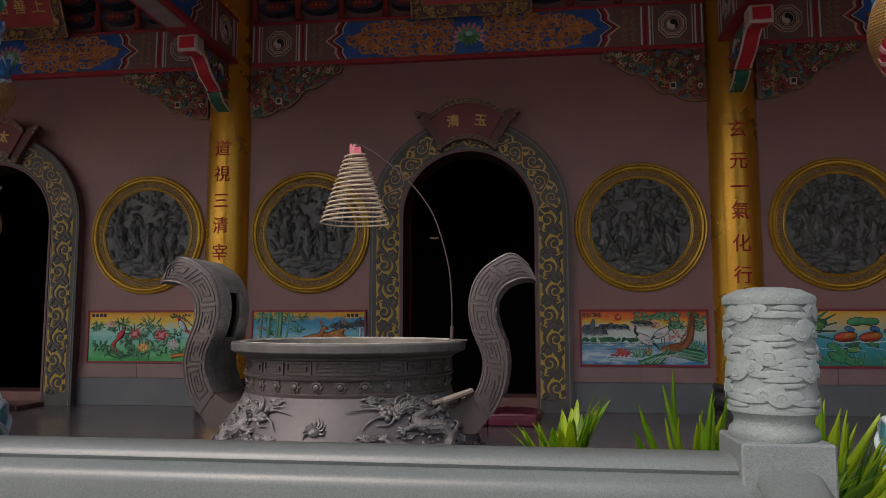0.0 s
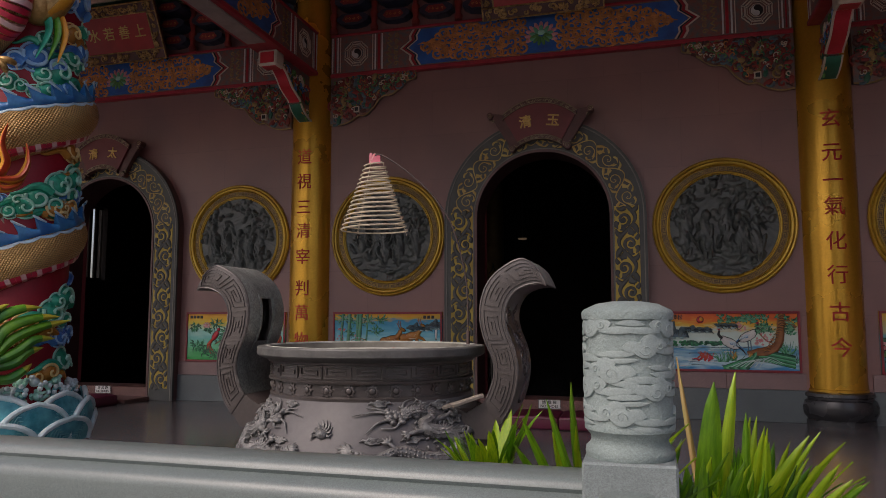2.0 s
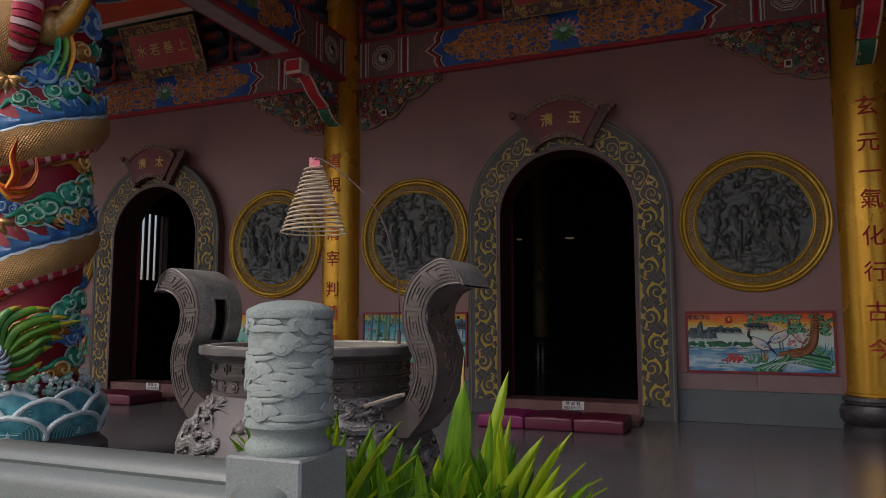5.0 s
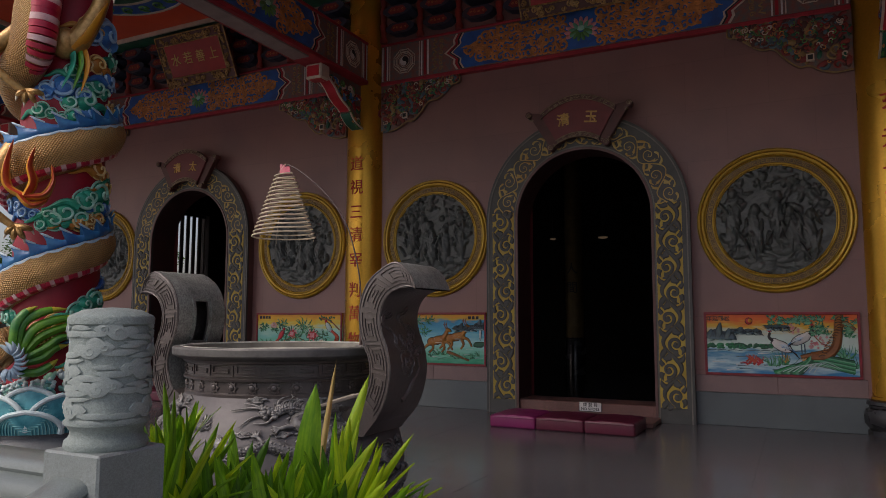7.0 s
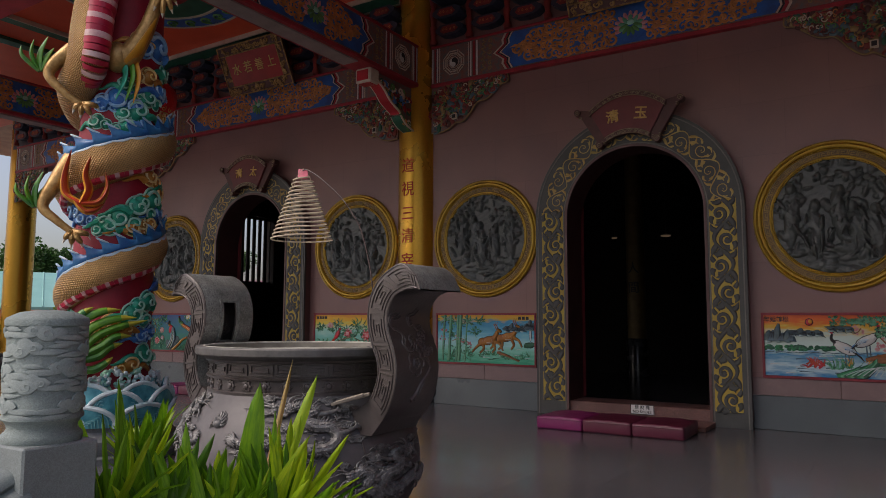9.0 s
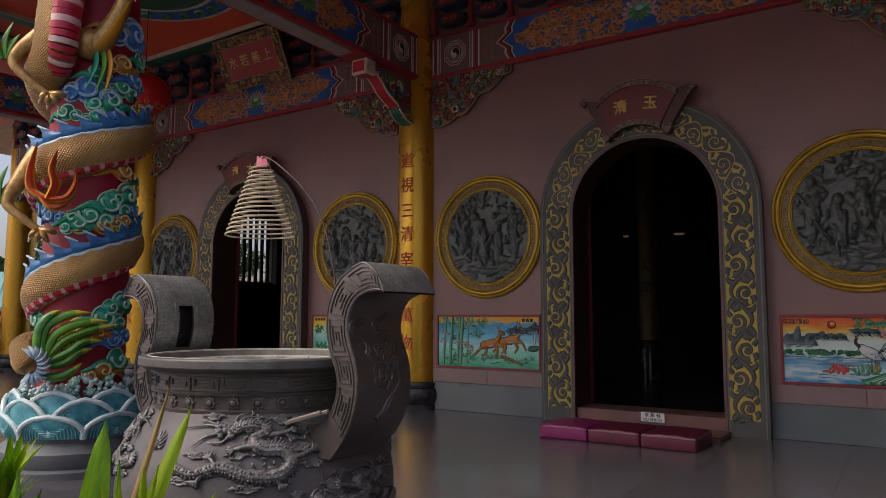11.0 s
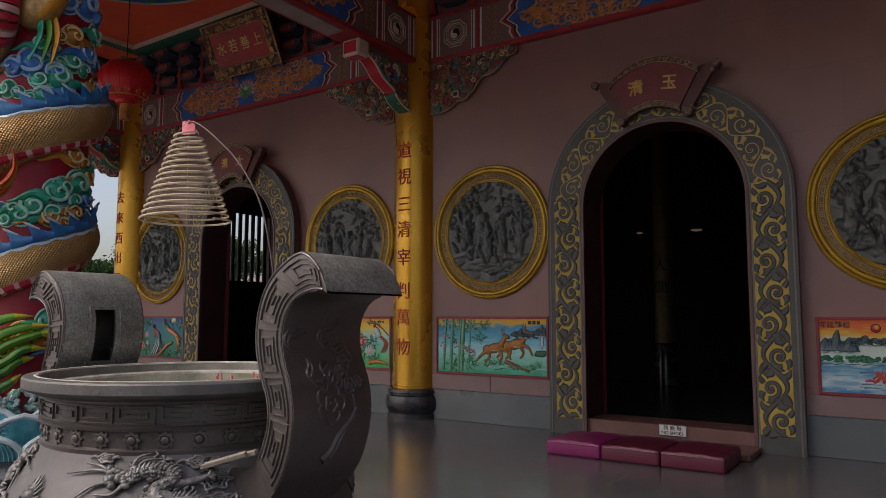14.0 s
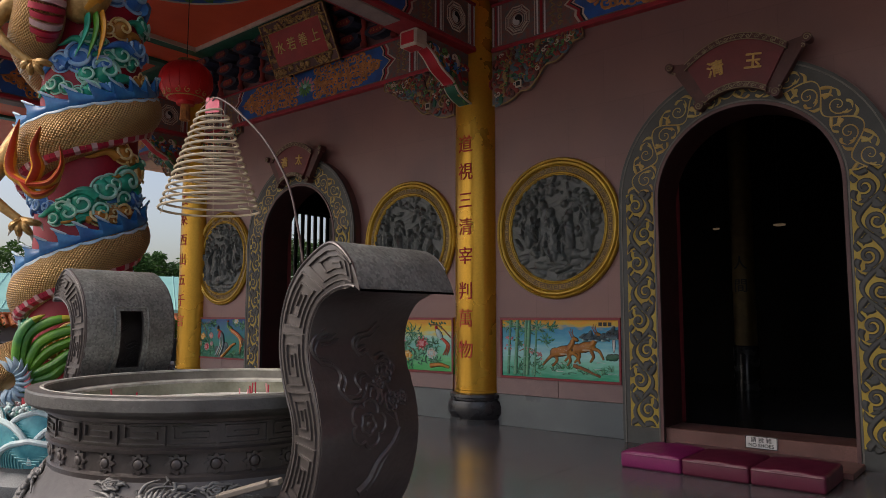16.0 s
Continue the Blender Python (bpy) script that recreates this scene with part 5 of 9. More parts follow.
for k in range(30):
    a = 2 * math.pi * (k + 0.3) / 30
    if k == 0:
        bm = bmesh.new()
        rows = []
        for rr, hh, am in ((0.027, -0.004, 0.18), (0.025, 0.004, 0.2), (0.016, 0.005, 0.05), (0.0135, 0.002, 0), (0.012, 0.008, 0), (0.006, 0.011, 0)):
            rows.append([bm.verts.new((rr * (1 + am * math.cos(math.pi * j / 2)) * math.cos(math.pi * j / 16), rr * (1 + am * math.cos(math.pi * j / 2)) * math.sin(math.pi * j / 16), hh)) for j in range(32)])
        for r0, r1 in zip(rows, rows[1:]):
            for j in range(32):
                bm.faces.new([r0[j], r0[(j + 1) % 32], r1[(j + 1) % 32], r1[j]])
        bm.faces.new(rows[-1])
        stud = part("rosette", bm, "bronze", neck)
    else:
        stud = new("rosette", stud.data)
        stud.parent = neck
    stud.matrix_local = Matrix.Translation((0.473 * math.cos(a), 0.473 * math.sin(a), 0.857)) @ pose(0, 0, 0, 0, 90, math.degrees(a)) @ Matrix.Identity(4)


def relief_on_belly(bm, rnd, a0, size, z0, flip=1):
    """A coiled dragon with fins, claws and whiskers among small clouds, in relief on the belly."""
    def P(a, z, h):
        r = body_r(z) + h
        return Vector((r * math.cos(a), r * math.sin(a), z))

    def G(u, v, h=0.006):
        return P(a0 + flip * u * size * 0.5, z0 + 0.118 * v, h * 1.5)
    way = [(-0.95, -0.50), (-0.6, -0.74), (-0.25, -0.52), (0.12, -0.78), (0.45, -0.82), (0.66, -0.48), (0.55, -0.08), (0.28, -0.02), (0.16, 0.26), (0.36, 0.52), (0.10, 0.70), (-0.16, 0.52)]
    line = [(p.x, p.y) for p in smooth_line([(u, v, 0) for u, v in way], 7)]
    n = len(line)
    path = [G(u, v) for u, v in line]
    rad = [0.008 + 0.020 * math.sin(math.pi * min(0.97, (i / n) * 0.9 + 0.06)) ** 0.6 for i in range(n)]
    tube(bm, path, rad, 8)
    for i in range(1, n - 1):
        p = path[i]
        out = Vector((p.x, p.y, 0)).normalized()
        d = (path[i + 1] - path[i - 1]).normalized()
        up = d.cross(out)
        # a jagged crest along one side, overlapping scales on the back
        tube(bm, [p + up * rad[i] * 0.75 + d * 0.004 + out * 0.004, p + up * (rad[i] + 0.013) + out * 0.006 - d * 0.007], [0.0095, 0.0012], 5)
        for w in (-0.55, 0.05, 0.6):
            c = p + up * rad[i] * w + out * rad[i] * math.sqrt(1 - w * w) * 0.84 + d * 0.004 * (i % 2)
            blob(bm, c, (0.0066, 0.0066, 0.0058), 6, 4)
    for u, v, du, dv in ((-0.3, -0.52, -0.22, -0.42), (0.3, -0.8, 0.2, -0.3), (0.62, -0.3, 0.34, 0.18), (0.3, 0.4, 0.4, 0.12), (0.2, 0.1, -0.3, -0.1), (-0.2, -0.55, -0.2, 0.3)):
        tube(bm, [G(u, v), G(u + du * 0.55, v + dv * 0.3, 0.012), G(u + du, v + dv, 0.008)], [0.015, 0.012, 0.008], 6)
        for k in range(4):
            q = math.atan2(dv, du) + (k - 1.5) * 0.55
            tube(bm, [G(u + du, v + dv, 0.008), G(u + du + 0.07 * math.cos(q), v + dv + 0.13 * math.sin(q), 0.014), G(u + du + 0.12 * math.cos(q), v + dv + 0.24 * math.sin(q), 0.005)], [0.008, 0.007, 0.001], 5)
    for k in range(8):
        q = radians(100 + 24 * k)
        tube(bm, [G(-0.92, -0.5), G(-0.92 + 0.09 * math.cos(q), -0.5 + 0.16 * math.sin(q), 0.010), G(-0.92 + 0.2 * math.cos(q + 0.3), -0.5 + 0.32 * math.sin(q + 0.3), 0.004)], [0.010, 0.010, 0.001], 5)
    for k in range(22):
        u, v = -0.24 + rnd.uniform(-0.16, 0.14), 0.56 + rnd.uniform(-0.2, 0.2)
        c = G(u, v, 0.010)
        blob(bm, c, (0.014, 0.014, rnd.uniform(0.008, 0.014)), 7, 5)
    for (u, v), (u1, v1), (u2, v2) in (((-0.3, 0.5), (-0.55, 0.36), (-0.72, 0.05)), ((-0.3, 0.6), (-0.55, 0.72), (-0.95, 0.6)), ((-0.1, 0.7), (0.0, 0.95), (0.25, 0.98)), ((-0.15, 0.7), (-0.1, 1.0), (0.05, 1.12)), ((-0.36, 0.62), (-0.5, 0.8), (-0.72, 0.86)), ((0.0, 0.6), (0.2, 0.85), (0.42, 0.8)), ((0.05, 0.5), (0.2, 0.62), (0.3, 0.9)), ((-0.2, 0.4), (-0.3, 0.2), (-0.5, 0.2))):
        s = smooth_line([(u, v, 0), (u1, v1, 0), (u2, v2, 0)], 5)
        tube(bm, [G(p.x, p.y, 0.007) for p in s], [0.0085 * (1 - 0.8 * k / 10) for k in range(11)], 5)
    for k in range(80):
        i = rnd.randrange(4, n - 2)
        u, v = line[i][0] + rnd.uniform(-0.2, 0.2), line[i][1] + rnd.uniform(-0.3, 0.3)
        q, L = rnd.uniform(0, 6.28), rnd.uniform(0.06, 0.13)
        tube(bm, [G(u, v, 0.004), G(u + L * 0.6 * math.cos(q), v + 1.6 * L * 0.6 * math.sin(q), 0.009), G(u + L * math.cos(q + 0.6), v + 1.6 * L * math.sin(q + 0.6), 0.003)], [0.006, 0.0055, 0.001], 5)
    # small flat clouds with doubled wavy rims
    for u, v, g in ((0.85, 0.62, 1.0), (0.62, 0.86, 1.2), (0.80, -0.02, 1.1), (0.95, -0.55, 1.0), (-0.62, -0.2, 0.8), (-0.05, -0.2, 0.8), (-0.75, -0.98, 1.0), (0.1, -1.2, 1.0), (0.78, 0.36, 1.3), (-0.5, 0.98, 0.9)):
        for ring, w in ((1.0, 0.0052), (0.62, 0.0042), (0.26, 0.0040)):
            pts = []
            for k in range(25):
                q = 2 * math.pi * k / 24
                e = ring * (1 + 0.20 * math.cos(5 * q + 6 * u))
                pts.append(G(u + g * e * 0.115 * math.cos(q), v + g * e * 0.145 * math.sin(q) * (0.7 + 0.3 * math.cos(q) ** 2), 0.004))
            tube(bm, pts, w, 5)
        for k in (-1, 1):
            tube(bm, [G(u + k * g * 0.10, v, 0.004), G(u + k * g * 0.17, v + 0.06 * g, 0.006), G(u + k * g * 0.24, v - 0.03, 0.003)], [0.007, 0.006, 0.001], 5)
    return bm


rnd = random.Random(11)
for a, size, z, flip in ((-50, 1.02, 0.69, 1), (-124, 0.80, 0.68, -1), (4, 0.80, 0.47, -1), (-22, 0.5, 0.40, 1), (70, 1.02, 0.69, 1), (128, 0.85, 0.69, -1), (188, 0.85, 0.50, 1)):
    bm = relief_on_belly(bmesh.new(), rnd, radians(a), size, z, flip)
    part("dragon_relief", bm, "relief_bronze", censer, "dusty raised dragon and cloud relief", angle=80)
bm = bmesh.new()
a = radians(-90)


def on_belly(x, z, h=0.004):
    r = body_r(z) + h
    return Vector((r * math.cos(a + x / 0.57), r * math.sin(a + x / 0.57), z))


blob(bm, on_belly(0, 0.69), (0.026, 0.022, 0.020), 10, 6)
pearl = part("pearl_relief", bm, "relief_bronze", censer, "flaming pearl relief")
for k in range(9):
    q = radians(-10 + 25 * k)
    part("pearl_flame", tube(bmesh.new(), [on_belly(0.02 * math.cos(q), 0.69 + 0.018 * math.sin(q)), on_belly(0.036 * math.cos(q), 0.69 + 0.034 * math.sin(q), 0.010), on_belly(0.05 * math.cos(q + 0.3), 0.69 + 0.056 * math.sin(q + 0.3))], [0.007, 0.006, 0.001], 5), "relief_bronze", pearl)
for k in range(4):
    a = radians(90 * k - 8)
    bm = bmesh.new()
    path = smooth_line([(0.47, 0, 0.36), (0.54, 0, 0.28), (0.575, 0, 0.18), (0.55, 0, 0.09), (0.58, 0, 0.03), (0.62, 0, 0.0)], 4)
    tube(bm, [(p.x * math.cos(a), p.x * math.sin(a), p.z) for p in path], [0.07, 0.08, 0.09, 0.096, 0.10, 0.10, 0.10, 0.098, 0.096, 0.092, 0.088, 0.084, 0.08, 0.078, 0.078, 0.08, 0.085, 0.09, 0.09, 0.09, 0.09], 16)
    for j in range(10):
        q, z = rnd.uniform(-0.12, 0.12), rnd.uniform(0.12, 0.26)
        c = Vector(((0.66) * math.cos(a + q), (0.66) * math.sin(a + q), z))
        blob(bm, c, (0.022, 0.022, 0.02), 7, 5)
    part("leg", bm, "bronze", censer, "stout cast leg with a lumpy mask")
# the S-shaped band's inner and outer edges, station by station, from its root to its pointed tip
HI = ((0.595, 0.797), (0.618, 0.840), (0.638, 0.900), (0.641, 0.950), (0.631, 0.998), (0.608, 1.050), (0.588, 1.110), (0.579, 1.175), (0.586, 1.250), (0.616, 1.325), (0.672, 1.384), (0.768, 1.430), (0.840, 1.385), (0.880, 1.309))
LO = ((0.664, 0.700), (0.712, 0.762), (0.744, 0.850), (0.756, 0.940), (0.748, 1.000), (0.733, 1.055), (0.711, 1.111), (0.701, 1.172), (0.712, 1.230), (0.745, 1.278), (0.790, 1.302), (0.830, 1.310), (0.858, 1.311), (0.880, 1.303))
HI = [(p.x, p.z) for p in smooth_line([(x, 0, z) for x, z in HI], 5)]
LO = [(p.x, p.z) for p in smooth_line([(x, 0, z) for x, z in LO], 5)]
WID, HX = 0.176, 0.0


def scroll_handle(side):
    """A hollow cast band, wide across, with raised key lines on its edges, a slot in its inner face and a branch on its outer one."""
    bm = bmesh.new()
    n = len(HI)
    rows = [[bm.verts.new((HX + side * e[i][0], s * WID, e[i][1])) for e, s in ((LO, -1), (HI, -1), (HI, 1), (LO, 1))] for i in range(n)]
    slot = range(25, 41)
    for i in range(n - 1):
        for k in range(4):
            if k == 1 and i in slot:
                continue
            f = bm.faces.new([rows[i][k], rows[i][(k + 1) % 4], rows[i + 1][(k + 1) % 4], rows[i + 1][k]])
            f.material_index = 1 if k == 1 else 0
    g = 0.045
    gap = {i: [bm.verts.new((HX + side * HI[i][0], s * g, HI[i][1])) for s in (-1, 1)] + [bm.verts.new((HX + side * (HI[i][0] + 0.014), s * g, HI[i][1])) for s in (-1, 1)] for i in range(slot[0], slot[-1] + 2)}
    for i in slot:
        r0, r1, g0, g1 = rows[i], rows[i + 1], gap[i], gap[i + 1]
        for q in ((r0[1], g0[0], g1[0], r1[1]), (g0[1], r0[2], r1[2], g1[1])):
            bm.faces.new(q).material_index = 1
        for k in (0, 1):
            bm.faces.new((g0[k], g0[k + 2], g1[k + 2], g1[k]))
    for i in (slot[0], slot[-1] + 1):
        bm.faces.new((gap[i][0], gap[i][1], gap[i][3], gap[i][2]))
    bm.faces.new(rows[0])
    bm.faces.new(rows[-1])
    sharp = {frozenset((rows[i][k], rows[i + 1][k])) for i in range(n - 1) for k in range(4)}
    es = [e for e in bm.edges if frozenset(e.verts) in sharp and len(e.link_faces) == 2]
    bmesh.ops.bevel(bm, geom=es, offset=0.006, segments=2, affect="EDGES", profile=0.6)
    h = part("handle", bm, ["bronze", "bronze_dusty"], censer, "tall S-shaped scroll handle with key pattern", angle=38)
    h.location.y = -0.022 if side > 0 else 0.0

    def on_edge(face):
        def f(u, v, hh):
            t = min(max(u, 0.0), 1.0) * (n - 1) * 0.90 + 0.035 * n
            i = min(int(t), n - 2)
            lo = Vector(LO[i]).lerp(Vector(LO[i + 1]), t - i)
            hi = Vector(HI[i]).lerp(Vector(HI[i + 1]), t - i)
            p = lo.lerp(hi, v)
            return (HX + side * p.x, face * (WID + hh), p.y)
        return f
    for face in (-1, 1):
        f = on_edge(face)
        part("key_relief", fret_on(bmesh.new(), f, 5, 0.15, 0.85, 0.0055, KEY_DEEP, 0.012, 0.025), "bronze", h, "raised key pattern on the handle edge", smooth=False)
        bm = bmesh.new()
        for v in (0.055, 0.945):
            tube(bm, [f(k / 70, v, 0.0) for k in range(71)], 0.0035, 6)
        part("edge_line", bm, "bronze", h)
    # raised frame round the slot, on the inner face
    bm = bmesh.new()
    for s in (-1, 1):
        tube(bm, [(HX + side * (HI[i][0] - 0.001), s * 0.066, HI[i][1]) for i in range(20, 43)], 0.0045, 6)
    tube(bm, [(HX + side * (HI[42][0] - 0.001), -0.066, HI[42][1]), (HX + side * (HI[42][0] - 0.001), 0.066, HI[42][1])], 0.0045, 6)
    part("slot_frame", bm, "bronze_dusty", h)

    # a plum branch under curling clouds, in thin raised lines on the outer face
    def Q(y, z, lift=0.001):
        for (x0, z0), (x1, z1) in zip(LO, LO[1:]):
            if z0 <= z <= z1:
                return Vector((HX + side * (x0 + (x1 - x0) * (z - z0) / (z1 - z0) + lift), y, z))
        return Vector((HX + side * LO[0][0], y, LO[0][1]))
    bm = bmesh.new()
    clouds = (((-0.128, 1.212), (-0.160, 1.192), (-0.170, 1.166), (-0.155, 1.140), (-0.125, 1.134), (-0.096, 1.116), (-0.084, 1.090), (-0.100, 1.063), (-0.080, 1.040), (-0.045, 1.040), (-0.028, 1.055), (-0.038, 1.077), (-0.027, 1.095), (0.0, 1.097), (0.022, 1.078)),
              ((-0.093, 1.199), (-0.118, 1.186), (-0.150, 1.183)),
              ((0.050, 1.230), (0.022, 1.204), (-0.014, 1.196), (-0.030, 1.176), (-0.018, 1.156), (0.012, 1.164), (0.036, 1.134), (0.075, 1.146), (0.104, 1.121), (0.090, 1.099)),
              ((-0.012, 1.045), (0.0, 1.066), (0.022, 1.060), (0.030, 1.040), (0.018, 1.024)))
    for pts in clouds:
        for d in (0.0, 0.012):
            line = smooth_line([(y + d, z - d, 0) for y, z in pts], 5)
            tube(bm, [Q(p.x, p.y) for p in line], [0.0062 * (0.35 + 0.65 * math.sin(math.pi * (k + 0.5) / len(line)) ** 0.5) for k in range(len(line))], 6)
    for pts, r in ((((-0.030, 0.795), (0.002, 0.821), (0.026, 0.867), (0.070, 0.905), (0.098, 0.946)), 0.012), (((0.002, 0.795), (0.030, 0.830), (0.050, 0.870), (0.088, 0.910), (0.105, 0.944)), 0.009), (((0.092, 0.948), (0.084, 1.001), (0.076, 1.047), (0.055, 1.086)), 0.006), (((0.084, 1.0), (0.11, 1.02), (0.12, 1.04)), 0.004), (((0.09, 0.96), (0.06, 0.985), (0.03, 1.0)), 0.004)):
        line = smooth_line([(y, z, 0) for y, z in pts], 5)
        tube(bm, [Q(p.x, p.y, -0.003) for p in line], [1.3 * r * (1 - 0.5 * k / len(line)) for k in range(len(line))], 8)
    for y, z, r in ((-0.018, 0.968, 0.062), (0.076, 1.017, 0.026), (0.118, 1.025, 0.018), (0.072, 1.090, 0.026), (0.040, 1.066, 0.018)):
        for rr, turn in ((r, 0.0), (r * 0.42, 0.6)):
            ring = []
            for k in range(41):
                a = 2 * math.pi * k / 40
                q = rr * (0.72 + 0.28 * abs(math.cos(2.5 * a + turn)) ** 0.6)
                ring.append(Q(y + q * math.cos(a), z + q * math.sin(a)))
            tube(bm, ring, 0.0052, 6)
        blob(bm, Q(y, z), (0.004, r * 0.14, r * 0.14), 8, 5)
    part("blossom_relief", bm, "bronze", h, "raised plum blossom branch under curling clouds")
    foot = prism(bmesh.new(), [(HX + side * x, z) for x, z in ((0.40, 0.795), (0.52, 0.750), (0.594, 0.796), (0.664, 0.702), (0.612, 0.640), (0.40, 0.635))], -WID + 0.004, WID - 0.004)
    part("shoulder", foot, "bronze", h, "flat root plate of the handle", smooth=False)
    part("mould_seam", tube(bmesh.new(), [P for P in (Vector((side * math.sqrt(body_r(z) ** 2 - 0.18 ** 2), -0.18, z)) for z in [0.20 + 0.022 * k for k in range(21)])], 0.004, 6), "bronze", h)


scroll_handle(1)
scroll_handle(-1)

for k, (x, y, rz, l) in enumerate(((-0.345, 3.105, 22, 0.19), (-0.325, 3.075, 34, 0.13))):
    t = thing("wood_offcut", pose(x, y, 0.803 + 0.006 * k, 8, -16, rz), "pale offcut of wood wedged behind the handle", "wood scrap", "wood scraps")
    part("stick", B(-l / 2, l / 2, -0.012, 0.012, -0.007, 0.007, bevel=0.002), "wood_offcut", t, smooth=False)
rnd = random.Random(21)
for k in range(26):
    a, q = (rnd.uniform(0.6, 2.4), rnd.uniform(0.22, 0.40)) if k < 16 else (rnd.uniform(0, 6.28), rnd.uniform(0.02, 0.34))
    t = thing("incense_stub", pose(CX + q * math.cos(a), CY + q * math.sin(a), 0.948, rnd.uniform(-8, 8), rnd.uniform(-8, 8), 0), "short burnt red incense stick stub in the ash", "incense stick", "incense stubs")
    part("stick", tube(bmesh.new(), [(0, 0, 0), (0, 0, rnd.uniform(0.03, 0.07))], 0.0028, 5), "incense_red" if k % 3 else "pink", t)


# ---- hanging incense coil on its wire ----
def incense_coil():
    t = thing("incense_coil", pose(-0.831, 3.268, 1.585), "beige spiral incense coil hanging as a cone from a wire", "incense coil")
    n, turns = 420, 15
    pts = []
    for i in range(n):
        f = i / (n - 1)
        a = 2 * math.pi * turns * f
        r = 0.163 * (1 - f) + 0.047 * f
        z = 0.335 * (0.06 * f + 0.94 * f ** 1.02) + 0.006 * math.sin(a + 0.6) * (1 - 0.3 * f)
        pts.append((r * math.cos(a), r * math.sin(a), z))
    part("coil", tube(bmesh.new(), pts, 0.0042, 6), "coil_tan", t)
    for k in range(3):
        a = 2 * math.pi * k / 3 + 0.4
        part("thread", tube(bmesh.new(), [(0.16 * math.cos(a), 0.16 * math.sin(a), -0.02), (0.04 * math.cos(a), 0.04 * math.sin(a), 0.34), (0, 0, 0.39)], 0.0011, 4), "coil_tan", t)
    bm = bmesh.new()
    box(bm, -0.027, 0.027, -0.002, 0.002, 0.335, 0.378)
    for j, x in enumerate((-0.02, -0.004, 0.014)):
        box(bm, x - 0.006, x + 0.006, -0.0018, 0.0018, 0.378, 0.388 - 0.003 * j)
    tag = part("paper_tag", bm, "paper_pink", t, "pink paper tag", smooth=False)
    tag.rotation_euler = (0, 0, radians(20))
    w = thing("coil_hanger", pose(-0.369, 3.30, 1.03), "bent brown wire hanger fixed to the burner rim", "wire hanger")
    line = smooth_line([(0, 0, 0), (0.0, 0, 0.17), (-0.010, 0, 0.32), (-0.038, 0, 0.45), (-0.085, 0, 0.59), (-0.15, -0.005, 0.695), (-0.225, -0.01, 0.78), (-0.305, -0.02, 0.85), (-0.38, -0.025, 0.905), (-0.44, -0.03, 0.936), (-0.462, -0.032, 0.930)], 6)
    part("wire", tube(bmesh.new(), line, 0.0036, 8), "wire_brown", w)
    part("sleeve", tube(bmesh.new(), [(0, 0, 0.0), (0, 0, 0.075)], 0.009, 8), "wire_brown", w)
    part("clamp", B(-0.02, 0.075, -0.022, 0.022, 0.004, 0.014, bevel=0.003), "rim_grey", w, smooth=False)


incense_coil()


